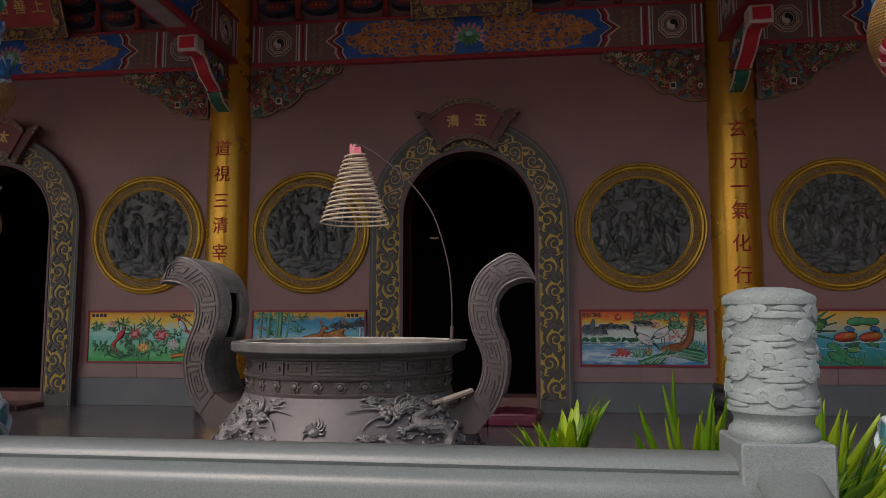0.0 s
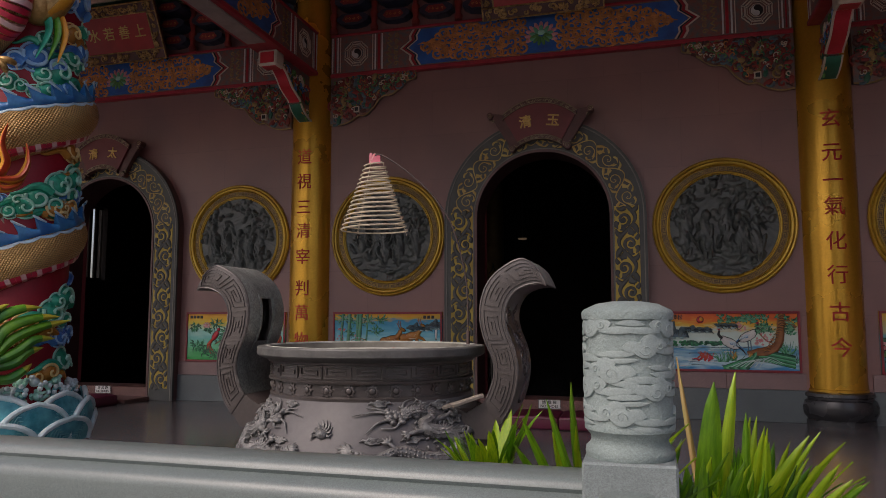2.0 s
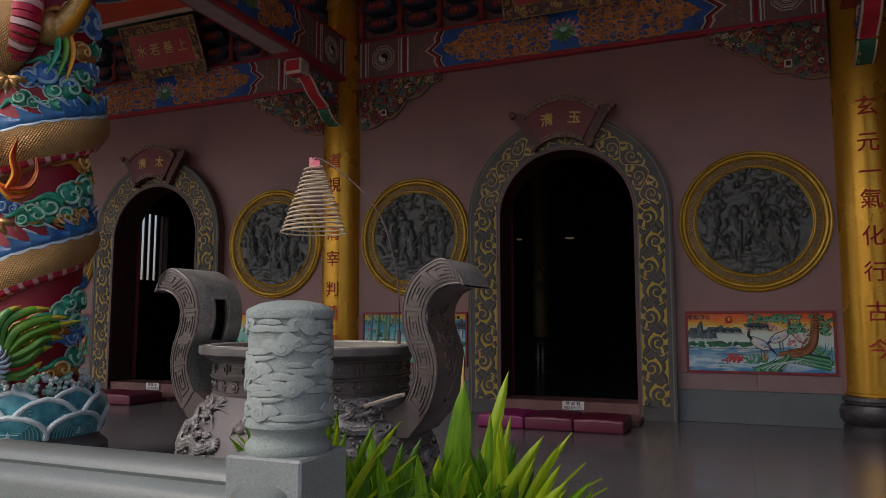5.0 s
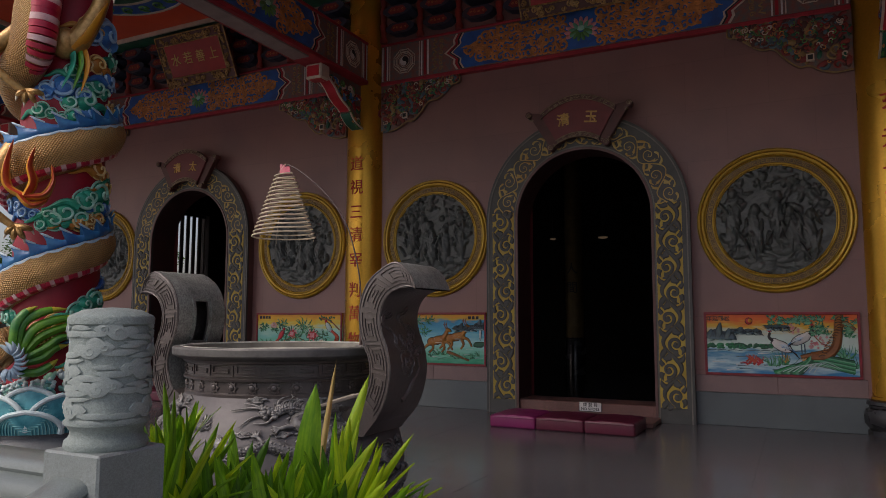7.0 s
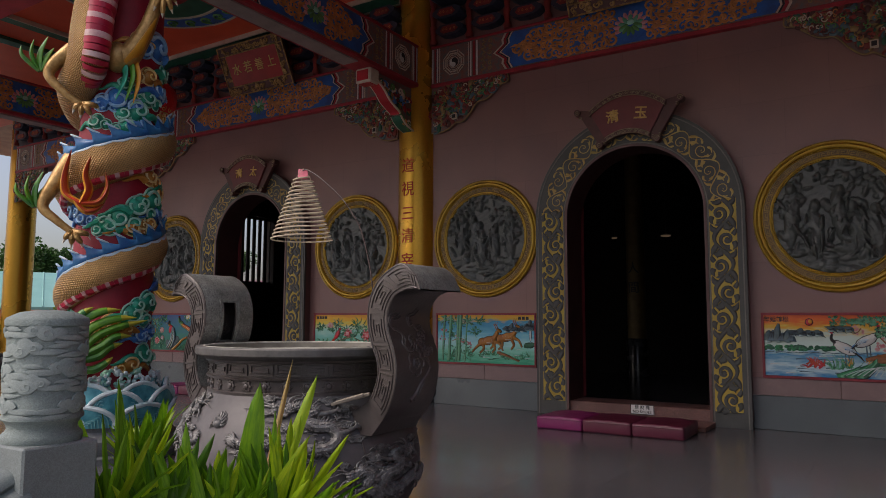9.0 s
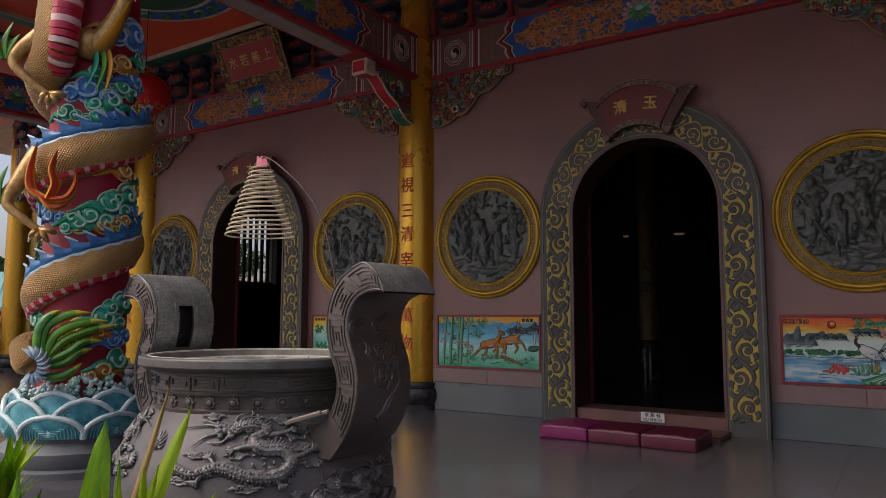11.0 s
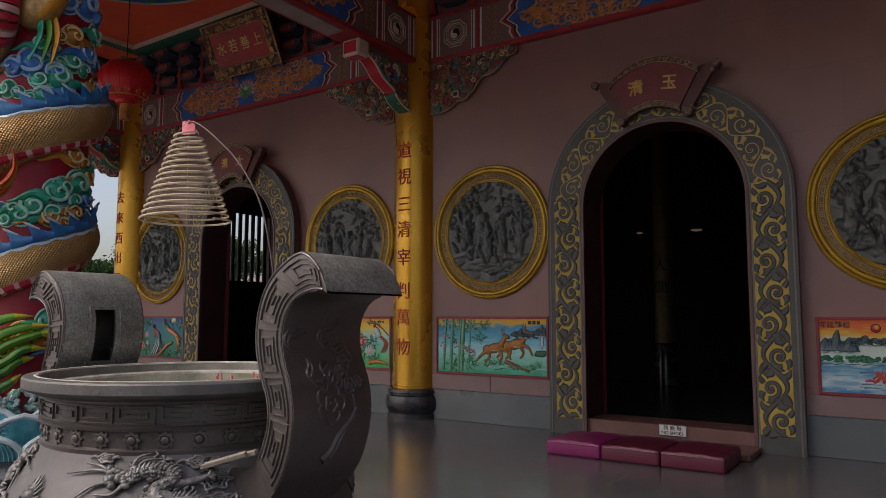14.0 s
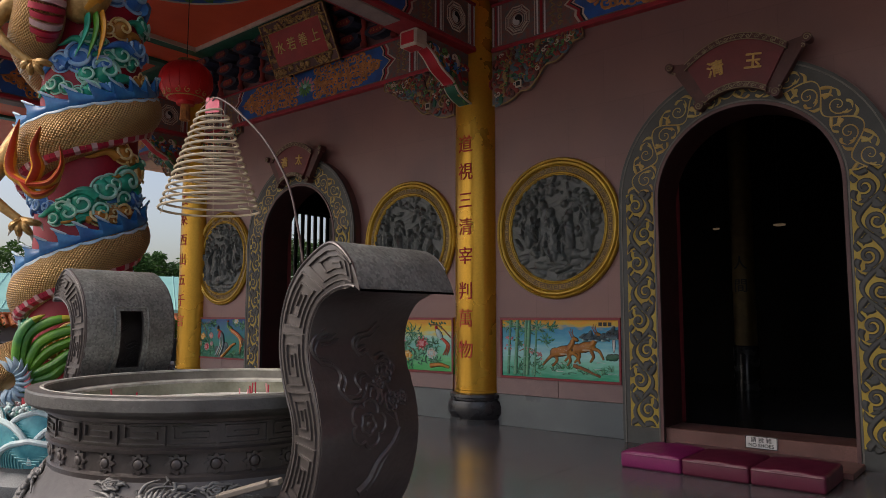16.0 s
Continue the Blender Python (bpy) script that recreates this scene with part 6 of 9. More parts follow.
# ---- balustrade ----
def cloud_post():
    t = thing("balustrade_post", pose(0.40, 1.275, 0), "pale grey stone balustrade post with a cloud-carved drum head", "post")
    part("block", B(-0.072, 0.072, -0.072, 0.072, -0.2, 0.942, bevel=0.004), "post_block", t, "square smooth stone block", smooth=False)
    R = 0.0690
    drum = part("drum", lathe(bmesh.new(), [(0.0, 0.942), (0.069, 0.942), (0.071, 0.949), (0.0695, 0.957), (0.064, 0.962), (0.061, 0.968), (0.062, 0.975), (0.067, 0.982), (0.0715, 0.986), (0.0715, 0.992), (R, 0.995), (R, 1.160), (R + 0.0015, 1.1605), (R + 0.0045, 1.163), (R + 0.005, 1.173), (R + 0.002, 1.178), (0.050, 1.188), (0.025, 1.192), (0.0, 1.193)], 64), "post_stone", t, "drum head with a moulded foot")
    rnd = random.Random(4)
    bm = bmesh.new()

    def P(u, z, h):
        a = u / R
        return Vector(((R + h) * math.sin(a), -(R + h) * math.cos(a), z))

    def lobe(u0, z0, ru, rz, h, lean=0.0):
        # a flat raised plate with a steep edge, drawn to a point at both ends
        top, low, n = [], [], 26
        for k in range(n):
            a = 2 * math.pi * k / n
            c, s = math.cos(a), math.sin(a)
            du, dz = ru * c, rz * s * (0.35 + 0.65 * (1 - abs(c) ** 3)) + lean * ru * c * abs(c)
            top.append(bm.verts.new(P(u0 + du * 0.965, z0 + dz * 0.90, h)))
            low.append(bm.verts.new(P(u0 + du, z0 + dz, -0.001)))
        rows = [top]
        for q in (0.6, 0.25):
            rows.append([bm.verts.new(P(u0 + (math.atan2(v.co.x, -v.co.y) * R - u0 + math.pi * R) % (2 * math.pi * R) * q - math.pi * R * q, z0 + (v.co.z - z0) * q, h + 0.0006)) for v in top])
        for k in range(n):
            j = (k + 1) % n
            bm.faces.new([top[k], low[k], low[j], top[j]])
            for r0, r1 in zip(rows, rows[1:]):
                bm.faces.new([r0[k], r1[k], r1[j], r0[j]])
        bm.faces.new(rows[-1])

    def cloud(u0, z0, s, hand):
        for du, dz, a, b, h in ((0.0, 0.0, 0.017, 0.0115, 0.0042), (0.019, 0.005, 0.013, 0.009, 0.0036), (-0.016, 0.003, 0.013, 0.008, 0.0036), (0.006, 0.012, 0.012, 0.008, 0.0034), (-0.036, -0.006, 0.028, 0.0046, 0.0032), (0.040, -0.002, 0.026, 0.0050, 0.0032), (0.052, 0.007, 0.016, 0.0038, 0.0028), (-0.030, -0.014, 0.022, 0.0036, 0.0028)):
            lobe(u0 + hand * du * s, z0 + dz * s, a * s, b * s, h, 0.08 * hand)
        for du, dz, r in ((0.0, 0.0, 0.0075), (0.019, 0.005, 0.0055)):
            pts = [P(u0 + hand * (du + q[0]) * s, z0 + (dz + q[2]) * s, 0.0046) for q in spiral(0, 0, r, 1.2, 200, hand, 16)]
            tube(bm, pts, [0.0013 * (1 - 0.3 * k / 15) for k in range(16)], 5)
    full = 2 * math.pi * R
    for row in range(5):
        for c in range(3):
            cloud(full * (c + 0.37 * row + rnd.uniform(-0.12, 0.12)) / 3, 1.016 + row * 0.033 + rnd.uniform(-0.006, 0.006), rnd.uniform(1.15, 1.5), 1 if (row + c) % 2 else -1)
    part("cloud_relief", bm, "post_cloud", drum, "low-relief drifting clouds")


cloud_post()


def rail(m, L, label):
    """A rounded coping with stepped sides on a plain carved panel."""
    t = thing("stone_railing", m, label, "railing", "stone railings")
    half = [(0.080, -0.095), (0.080, -0.036), (0.076, -0.023), (0.066, -0.014), (0.053, -0.010), (0.047, -0.006), (0.051, 0.001), (0.047, 0.011), (0.032, 0.019), (0.0, 0.021)]
    prof = half + [(-x, z) for x, z in half[-2::-1]]
    bm = bmesh.new()
    a = [bm.verts.new((0, y, z)) for y, z in prof]
    b = [bm.verts.new((L, y, z)) for y, z in prof]
    bm.faces.new(a)
    bm.faces.new(b[::-1])
    for i in range(len(prof) - 1):
        bm.faces.new([a[i], a[i + 1], b[i + 1], b[i]])
    bm.faces.new([a[-1], a[0], b[0], b[-1]])
    part("coping", bm, "rail_stone", t, "smooth rounded green-grey coping", angle=50)
    part("panel", B(0.0, L, -0.045, 0.045, -0.86, -0.094, bevel=0.004), "base_stone", t, "darker carved stone panel", smooth=False)
    bm = bmesh.new()
    for k in range(int(L / 0.12)):
        tube(bm, spiral(0.06 + 0.12 * k, -0.12, 0.035, 1.3, 60 * k, 1 if k % 2 else -1, 14, -0.045), 0.007, 5)
    part("panel_curls", bm, "base_stone", t)
    return t


STAIR_TOP = 0.882
rail(pose(-3.05, 1.275, 0.893), 3.39, "grey-green stone railing along the terrace edge")
rail(pose(0.40, 1.21, STAIR_TOP, 0, 0, -90) @ pose(0, 0, 0, 0, 24, 0), 0.85, "sloping stone stair railing running down from the post")


# ---- kneeling cushions and the sign ----
def cushion(x, y, material, word):
    t = thing("kneeling_cushion", pose(x, y, 0), f"{word} leatherette kneeling cushion on the floor before the door", "cushion", "kneeling cushions")
    bm = B(-0.258, 0.258, 0, 0.60, 0.0, 0.13, bevel=0.022, segs=3)
    bmesh.ops.subdivide_edges(bm, edges=[e for e in bm.edges if e.calc_length() > 0.2], cuts=8, use_grid_fill=True)
    for v in bm.verts:
        if v.co.z > 0.1:
            v.co.z += 0.012 * (1 - (v.co.x / 0.26) ** 2) + 0.004 * math.sin(v.co.x * 40 + x * 9) * math.cos(v.co.y * 23)
    part("pad", bm, material, t, angle=60)
    pipe = [(-0.25, -0.001, 0.112), (0.25, -0.001, 0.112)]
    part("piping", tube(bmesh.new(), pipe, 0.005, 6), material, t)


for d in DOORS:
    for k, (mt, w) in enumerate((("cushion_magenta", "bright magenta"), ("cushion_maroon", "dark maroon"), ("cushion_maroon", "dark maroon"))):
        cushion(d - 0.48 + 0.522 * k, 7.66, mt, w)
    s = thing("door_notice", pose(d + 0.062, 8.85, 0.128), "small white notice asking for no shoes on the threshold", "notice", "door notices")
    part("plate", B(-0.137, 0.137, -0.008, 0.0, -0.056, 0.056), "white_paint", s, smooth=False)
    bm = bmesh.new()
    for x0, x1, z0, z1 in ((-0.137, 0.137, 0.05, 0.056), (-0.137, 0.137, -0.056, -0.05), (-0.137, -0.131, -0.05, 0.05), (0.131, 0.137, -0.05, 0.05)):
        box(bm, x0, x1, -0.0095, -0.008, z0, z1)
    part("border", bm, "black_paint", s, smooth=False)
    for ch, x in zip("請脫鞋", (-0.065, 0, 0.065)):
        text(ch, 0.048, "black_paint", s, pose(x, -0.009, 0.02), 0.001, 0.0005)
    for word, x in (("NO", -0.075), ("SHOES", 0.04)):
        text(word, 0.045, "black_paint", s, pose(x, -0.009, -0.027), 0.001, 0.0005)

# ---- carved dragon columns ----
FACE = radians(-32)
FV, SV = Vector((math.cos(FACE), math.sin(FACE), 0)), Vector((-math.sin(FACE), math.cos(FACE), 0))


def at(s, f, z):
    """A place on the column: s along the view's right, f out of the front, z up."""
    return SV * s + FV * f + Vector((0, 0, z))


def on_core(u, z, h, R=0.33):
    a = FACE + u / R
    return Vector(((R + h) * math.cos(a), (R + h) * math.sin(a), z))


def flame(bm, pts, r, flatness=0.5):
    line = smooth_line(pts, 6)
    n = len(line)
    tube(bm, line, [r * (0.75 + 0.25 * math.sin(3.1 * k / n)) * (1 - (k / (n - 0.6)) ** 2.2) + 0.001 for k in range(n)], 8, flatness)
    return bm


def core_cloud(parent, u, z, r, body, pale, curls=((0, 0, 1.0), (1.25, -0.35, 0.75), (-1.2, -0.3, 0.7)), hand=1, tail=2.6):
    r = r * 1.32
    bm, lines = bmesh.new(), bmesh.new()
    for k, (du, dz, q) in enumerate(curls):
        cu, cz, rr = u + hand * du * r, z + dz * r, r * q
        rows = []
        for i in range(5):
            t = i / 4
            rad, h = rr * (1 - 0.85 * t), 0.055 * math.sin(t * math.pi / 2) * min(1, rr / 0.07)
            rows.append([bm.verts.new(on_core(cu + rad * math.cos(2 * math.pi * j / 18), cz + rad * math.sin(2 * math.pi * j / 18), -0.01 + h)) for j in range(18)])
        for a, b in zip(rows, rows[1:]):
            for j in range(18):
                bm.faces.new([a[j], a[(j + 1) % 18], b[(j + 1) % 18], b[j]])
        bm.faces.new(rows[-1])
        sp = spiral(0, 0, rr * 0.80, 1.1, 160 + 60 * k, hand if k % 2 == 0 else -hand, 26, 0, 0.16)
        pts = []
        for x, _, y in sp:
            t = math.hypot(x, y) / rr
            pts.append(on_core(cu + x, cz + y, 0.012 + 0.045 * math.cos(t * 1.45) * min(1, rr / 0.07)))
        tube(lines, pts, [rr * 0.15 * (1 - 0.35 * i / 25) for i in range(26)], 6)
        tube(lines, [on_core(cu + rr * 1.02 * math.cos(2 * math.pi * j / 24), cz + rr * 1.02 * math.sin(2 * math.pi * j / 24), 0.002) for j in range(25)], rr * 0.10, 6)
    if tail:
        line = [on_core(u - hand * (0.6 + tail * i / 9) * r, z + (-0.55 + 0.35 * math.sin(i * 0.55)) * r, 0.01) for i in range(10)]
        tube(bm, line, [0.42 * r * (1 - i / 10) + 0.004 for i in range(10)], 8)
    c = part("cloud", bm, body, parent)
    part("cloud_rim", lines, pale, c)
    return c


def limb(parent, pts, rads, paw, spread, hair=None):
    line = smooth_line([at(*p) for p in pts], 6)
    n = len(line)
    rr = [p.x for p in smooth_line([(r, 0, 0) for r in rads], 6)]
    leg = part("leg", tube(bmesh.new(), line, rr, 12), "limb_gold", parent, "gilt scaled leg")
    for k in range(4):
        d = spread[k]
        base = Vector(line[-1])
        tip = at(*paw) + SV * d[0] + Vector((0, 0, d[1])) + FV * 0.05
        toe = part("claw", tube(bmesh.new(), smooth_line([base, base.lerp(tip, 0.55) + FV * 0.05, tip], 5), [0.03, 0.032, 0.03, 0.028, 0.027, 0.026, 0.025, 0.024, 0.022, 0.02, 0.016], 8), "limb_gold", leg)
        part("nail", tube(bmesh.new(), [tip, tip + Vector((0, 0, -0.045)) + SV * d[0] * 0.2], [0.014, 0.002], 6), "claw_ivory", leg)
    if hair:
        bm = bmesh.new()
        for dx, dz, b in ((-0.05, 0.20, 0.0), (0.02, 0.24, 0.03), (-0.12, 0.13, -0.02), (0.07, 0.15, 0.03)):
            s, f, z = hair
            flame(bm, [at(s, f, z - 0.06), at(s + dx * 0.9 - 0.02, f, z + dz * 0.4), at(s + dx + b, f + 0.02, z + dz)], 0.042)
        part("hair_tuft", bm, "tail_green", leg, "green and yellow hair tuft")


def dragon_column(x, y):
    t = thing("dragon_column", pose(x, y, 0), "red column wound by a gilt dragon among painted clouds and waves", "carved column", "dragon columns")
    part("plinth", lathe(bmesh.new(), [(0, 0), (0.60, 0), (0.60, 0.05), (0.56, 0.07), (0.575, 0.10), (0.575, 0.18), (0.54, 0.21), (0.50, 0.25), (0.50, 0.29), (0, 0.29)], 56), "base_stone", t, "moulded grey stone plinth")
    part("core", lathe(bmesh.new(), [(0.44, 0.29), (0.40, 0.47), (0.345, 0.62), (0.33, 0.75), (0.33, 5.0), (0, 5.0)], 48), "column_red", t, "dark red lacquered shaft")
    # wave petals: two tiers of pointed shells with rolled pale rims and inner ripples
    for tier, (n, rb, zb, hh, off) in enumerate(((7, 0.505, 0.285, 0.19, 0.0), (7, 0.488, 0.31, 0.29, 0.5), (7, 0.45, 0.42, 0.23, 0.0))):
        for k in range(n):
            a0 = 2 * math.pi * (k + off) / n
            bm, rim, ripple = bmesh.new(), bmesh.new(), bmesh.new()

            def S(u, v, lift=0.0):
                w = (1 - v ** 2.4) ** 0.60 * 1.04 * math.pi / n
                a = a0 + u * w * 0.98
                r = rb + 0.06 * math.sin(0.35 + (zb - 0.285 + hh * v) * 6.5) * (1 - 0.35 * u * u) + lift
                return Vector((r * math.cos(a), r * math.sin(a), zb + hh * v * (1 - 0.08 * u * u)))
            grid = [[bm.verts.new(S(-1 + 2 * i / 8, j / 8)) for i in range(9)] for j in range(9)]
            back = [[bm.verts.new(S(-1 + 2 * i / 8, j / 8, -0.02)) for i in range(9)] for j in range(9)]
            for j in range(8):
                for i in range(8):
                    bm.faces.new([grid[j][i], grid[j][i + 1], grid[j + 1][i + 1], grid[j + 1][i]])
                    bm.faces.new([back[j][i], back[j + 1][i], back[j + 1][i + 1], back[j][i + 1]])
            bmesh.ops.remove_doubles(bm, verts=bm.verts, dist=1e-4)
            p = part("wave_shell", bm, "wave_teal", t)
            edge = [S(-1, j / 9, 0.012) for j in range(10)] + [S(1, 1 - j / 9, 0.012) for j in range(1, 10)]
            tube(rim, edge, 0.020, 8)
            part("wave_rim", rim, "wave_foam", p, "pale foam rim")
            for q in (0.88, 0.78, 0.68, 0.58, 0.48, 0.38, 0.28, 0.18):
                line = [S(-q, q * j / 8, 0.004) for j in range(9)] + [S(q, q * (1 - j / 8), 0.004) for j in range(1, 9)]
                tube(ripple, line, 0.0045, 5)
            part("ripples", ripple, "wave_line", p)
    rnd = random.Random(9)
    for k in range(34):
        a = rnd.uniform(0, 6.28)
        z = rnd.uniform(0.56, 0.72)
        bm = bmesh.new()
        c = Vector((0.37 * math.cos(a), 0.37 * math.sin(a), z))
        blob(bm, c, (0.035, 0.035, 0.035), 8, 6)
        for j in range(4):
            d = Vector((rnd.uniform(-1, 1), rnd.uniform(-1, 1), rnd.uniform(-0.5, 1))).normalized() * 0.04
            blob(bm, c + d, (0.017, 0.017, 0.017), 7, 5)
        part("foam_curl", bm, "jade_pale" if k % 3 == 0 else "foam", t)
    for k in range(22):
        a = 2 * math.pi * (k + rnd.uniform(-0.3, 0.3)) / 22
        z, r = rnd.uniform(0.58, 0.66), rnd.uniform(0.045, 0.07)
        bm = bmesh.new()
        pts = [Vector(((0.385 + 0.03 * i / 15) * math.cos(a + q[0] / 0.38), (0.385 + 0.03 * i / 15) * math.sin(a + q[0] / 0.38), z + q[2])) for i, q in enumerate(spiral(0, 0, r, 1.2, -100, 1 if k % 2 else -1, 16))]
        tube(bm, pts, [0.019 * (1 - 0.5 * i / 15) for i in range(16)], 8)
        part("wave_curl", bm, "jade_pale" if k % 2 else "wave_line", t)
        bm = bmesh.new()
        for i in range(0, 12, 2):
            p = pts[i]
            blob(bm, p + Vector((p.x, p.y, 0)).normalized() * 0.012 + Vector((0, 0, 0.02)), (0.019, 0.019, 0.017), 7, 5)
        part("foam_curl", bm, "foam", t)
    # the winding body
    n, turns = 150, 1.98
    a_start = FACE - radians(205)
    path, rad = [], []
    for i in range(n):
        q = i / (n - 1)
        a = a_start + 2 * math.pi * turns * q
        z = 1.60 + 0.95 * (a - FACE) / (2 * math.pi)
        slim = max(0.0, min(1.0, (0.72 - q) / 0.2))
        R = 0.318 + 0.02 * math.sin(q * 20) - 0.030 * slim
        path.append(Vector((R * math.cos(a), R * math.sin(a), z)) - SV * 0.03 * slim)
        rad.append((0.10 + 0.09 * min(1, q * 5) - 0.02 * max(0, q - 0.8) * 5) * (1 - 0.12 * slim))
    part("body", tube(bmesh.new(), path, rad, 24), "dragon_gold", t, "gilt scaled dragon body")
    fin, pale, tips = bmesh.new(), bmesh.new(), bmesh.new()
    up = Vector((0, 0, 1))
    ridge = []
    for i in range(4, n - 4):
        o = Vector((path[i].x, path[i].y, 0)).normalized()
        ridge.append(path[i] + o * rad[i] * 0.62 + up * rad[i] * 0.90)
    ridge = smooth_line(ridge, 4)
    crest = 15
    rows, caps = [], []
    for i, p in enumerate(ridge):
        o = Vector((p.x, p.y, 0)).normalized()
        d = (ridge[min(i + 1, len(ridge) - 1)] - ridge[max(i - 1, 0)]).normalized()
        ph = (i % crest) / crest
        w = (1 - ph) ** 2.4
        top = p + up * (0.014 + 0.105 * w) + o * (0.014 + 0.025 * w) - d * (0.075 * w - 0.02)
        mid = p + up * (0.008 + 0.045 * w) + o * 0.030 - d * 0.02 * w
        rows.append([fin.verts.new(q) for q in (p - up * 0.05 + o * 0.012, p - up * 0.02 + o * 0.040, mid, top, p + up * 0.02 - o * 0.03, p - up * 0.05 - o * 0.03)])
        caps.append(top)
    for a, b in zip(rows, rows[1:]):
        for k in range(6):
            fin.faces.new([a[k], a[(k + 1) % 6], b[(k + 1) % 6], b[k]])
    fin.faces.new(rows[0])
    fin.faces.new(rows[-1])
    f = part("back_fin", fin, "fin_blue", t, "deep blue crested back fin", angle=75)
    tube(pale, [p - up * (0.046 + 0.016 * abs(math.sin(math.pi * i / 15))) + Vector((p.x, p.y, 0)).normalized() * 0.026 for i, p in enumerate(ridge)], [0.011 + 0.009 * abs(math.sin(math.pi * i / 15)) for i in range(len(ridge))], 7)
    part("fin_scallops", pale, "fin_pale", f, "pale blue scalloped fin edge")
    for i in range(crest, len(ridge) - 6, crest):
        tube(tips, [caps[i + 5], caps[i + 2], caps[i], caps[i] + (caps[i] - caps[i + 2]) * 0.35], [0.006, 0.010, 0.009, 0.001], 6)
    part("crest_tips", tips, "fin_pale", f, "pale crest tips")
    red, pink = bmesh.new(), bmesh.new()
    low = []
    for i in range(6, n - 4):
        o = Vector((path[i].x, path[i].y, 0)).normalized()
        low.append(path[i] + o * rad[i] * 0.45 - up * rad[i] * 0.80)
    for k, i in enumerate(range(0, len(low) - 2, 1)):
        tube(pink if k % 3 == 0 else red, [low[i], low[i + 1]], 0.046 if k % 3 == 0 else 0.042, 8)
    b = part("belly_band", red, "belly_red", t, "red belly band")
    part("belly_plates", pink, "belly_pink", b, "pale belly plates")
    # neck that rises in front, its striped throat towards the court
    neck = smooth_line([at(0.10, -0.26, 2.95), at(-0.24, -0.24, 3.0), at(-0.36, 0.14, 3.14), at(-0.29, 0.40, 3.3), at(-0.26, 0.42, 3.7), at(-0.20, 0.42, 4.1), at(-0.07, 0.45, 4.6)], 8)
    part("neck", tube(bmesh.new(), neck, [0.16] * len(neck), 20), "dragon_gold", t, "gilt scaled neck")
    red, pink = bmesh.new(), bmesh.new()
    throat = [p + FV * 0.075 + SV * 0.05 for p in neck[20:]]
    for k in range(len(throat) - 1):
        tube(pink if k % 3 == 2 else red, [throat[k], throat[k + 1]], 0.121 if k % 3 == 2 else 0.118 + 0.004 * (k % 3), 14)
    th = part("throat", red, "belly_red", t, "red and white striped throat")
    part("throat_stripes", pink, "belly_pink", th)
    part("throat_end", blob(bmesh.new(), throat[0] - Vector((0, 0, 0.0)), (0.118, 0.118, 0.10), 14, 8), "belly_red", th)
    # limbs
    toes = ((-0.07, -0.02), (-0.02, -0.06), (0.05, -0.05), (0.10, 0.02))
    limb(t, [(-0.36, 0.22, 2.52), (-0.46, 0.28, 2.32), (-0.56, 0.30, 2.10), (-0.46, 0.34, 1.98), (-0.33, 0.36, 1.88)], [0.085, 0.07, 0.045, 0.034, 0.027], (-0.31, 0.36, 1.84), toes, (-0.62, 0.28, 2.14))
    limb(t, [(-0.22, 0.36, 3.55), (-0.40, 0.36, 3.42), (-0.57, 0.34, 3.22), (-0.46, 0.38, 3.06), (-0.31, 0.40, 2.95)], [0.09, 0.075, 0.046, 0.034, 0.027], (-0.29, 0.40, 2.92), toes, (-0.64, 0.32, 3.28))
    limb(t, [(-0.06, 0.34, 3.42), (0.04, 0.40, 3.45), (0.16, 0.44, 3.68), (0.24, 0.48, 3.95), (0.28, 0.5, 4.0)], [0.13, 0.10, 0.07, 0.055, 0.045], (0.28, 0.5, 3.86), ((-0.06, 0.0), (0.0, -0.05), (0.07, 0.0), (0.10, 0.08)))
    part("shoulder_scales", blob(bmesh.new(), at(-0.05, 0.36, 3.42), (0.13, 0.13, 0.13), 16, 10), "limb_gold", t)
    bm = bmesh.new()
    flame(bm, [at(0.02, 0.42, 3.36), at(0.12, 0.48, 3.5), at(0.24, 0.5, 3.78)], 0.07)
    part("shoulder_flame", bm, "flame_yellow", t, "orange flame on the shoulder")
    for mt, dx in (("tail_green", 0.0), ("flame_yellow", 0.04), ("jade", -0.05)):
        bm = bmesh.new()
        flame(bm, [at(0.05 + dx, 0.40, 3.38), at(0.07 + dx * 1.2, 0.44, 3.22), at(0.02 + dx * 1.6, 0.42, 3.02)], 0.04)
        part("hanging_hair", bm, mt, t)
    # forked flames over the body
    for pts in ([(-0.30, 0.47, 2.10), (-0.46, 0.42, 2.20), (-0.49, 0.38, 2.42), (-0.44, 0.38, 2.70)], [(-0.30, 0.48, 2.10), (-0.24, 0.50, 2.25), (-0.28, 0.50, 2.42), (-0.24, 0.48, 2.62)], [(-0.30, 0.48, 2.10), (-0.14, 0.50, 2.12), (-0.06, 0.48, 2.28), (-0.08, 0.48, 2.46)], [(-0.36, 0.46, 2.12), (-0.26, 0.48, 2.02), (-0.14, 0.48, 2.06), (-0.06, 0.46, 2.18)]):
        bm, bm2 = bmesh.new(), bmesh.new()
        q = [at(-0.25 + (p[0] + 0.28) * 0.74, p[1] + 0.02, 2.30 + (p[2] - 2.36) * 0.76) for p in pts]
        flame(bm, [p + FV * 0.014 for p in q], 0.05)
        flame(bm2, q, 0.064)
        fl = part("flame", bm, "flame_red", t, "red flame with an orange edge")
        part("flame_edge", bm2, "flame_yellow", fl)
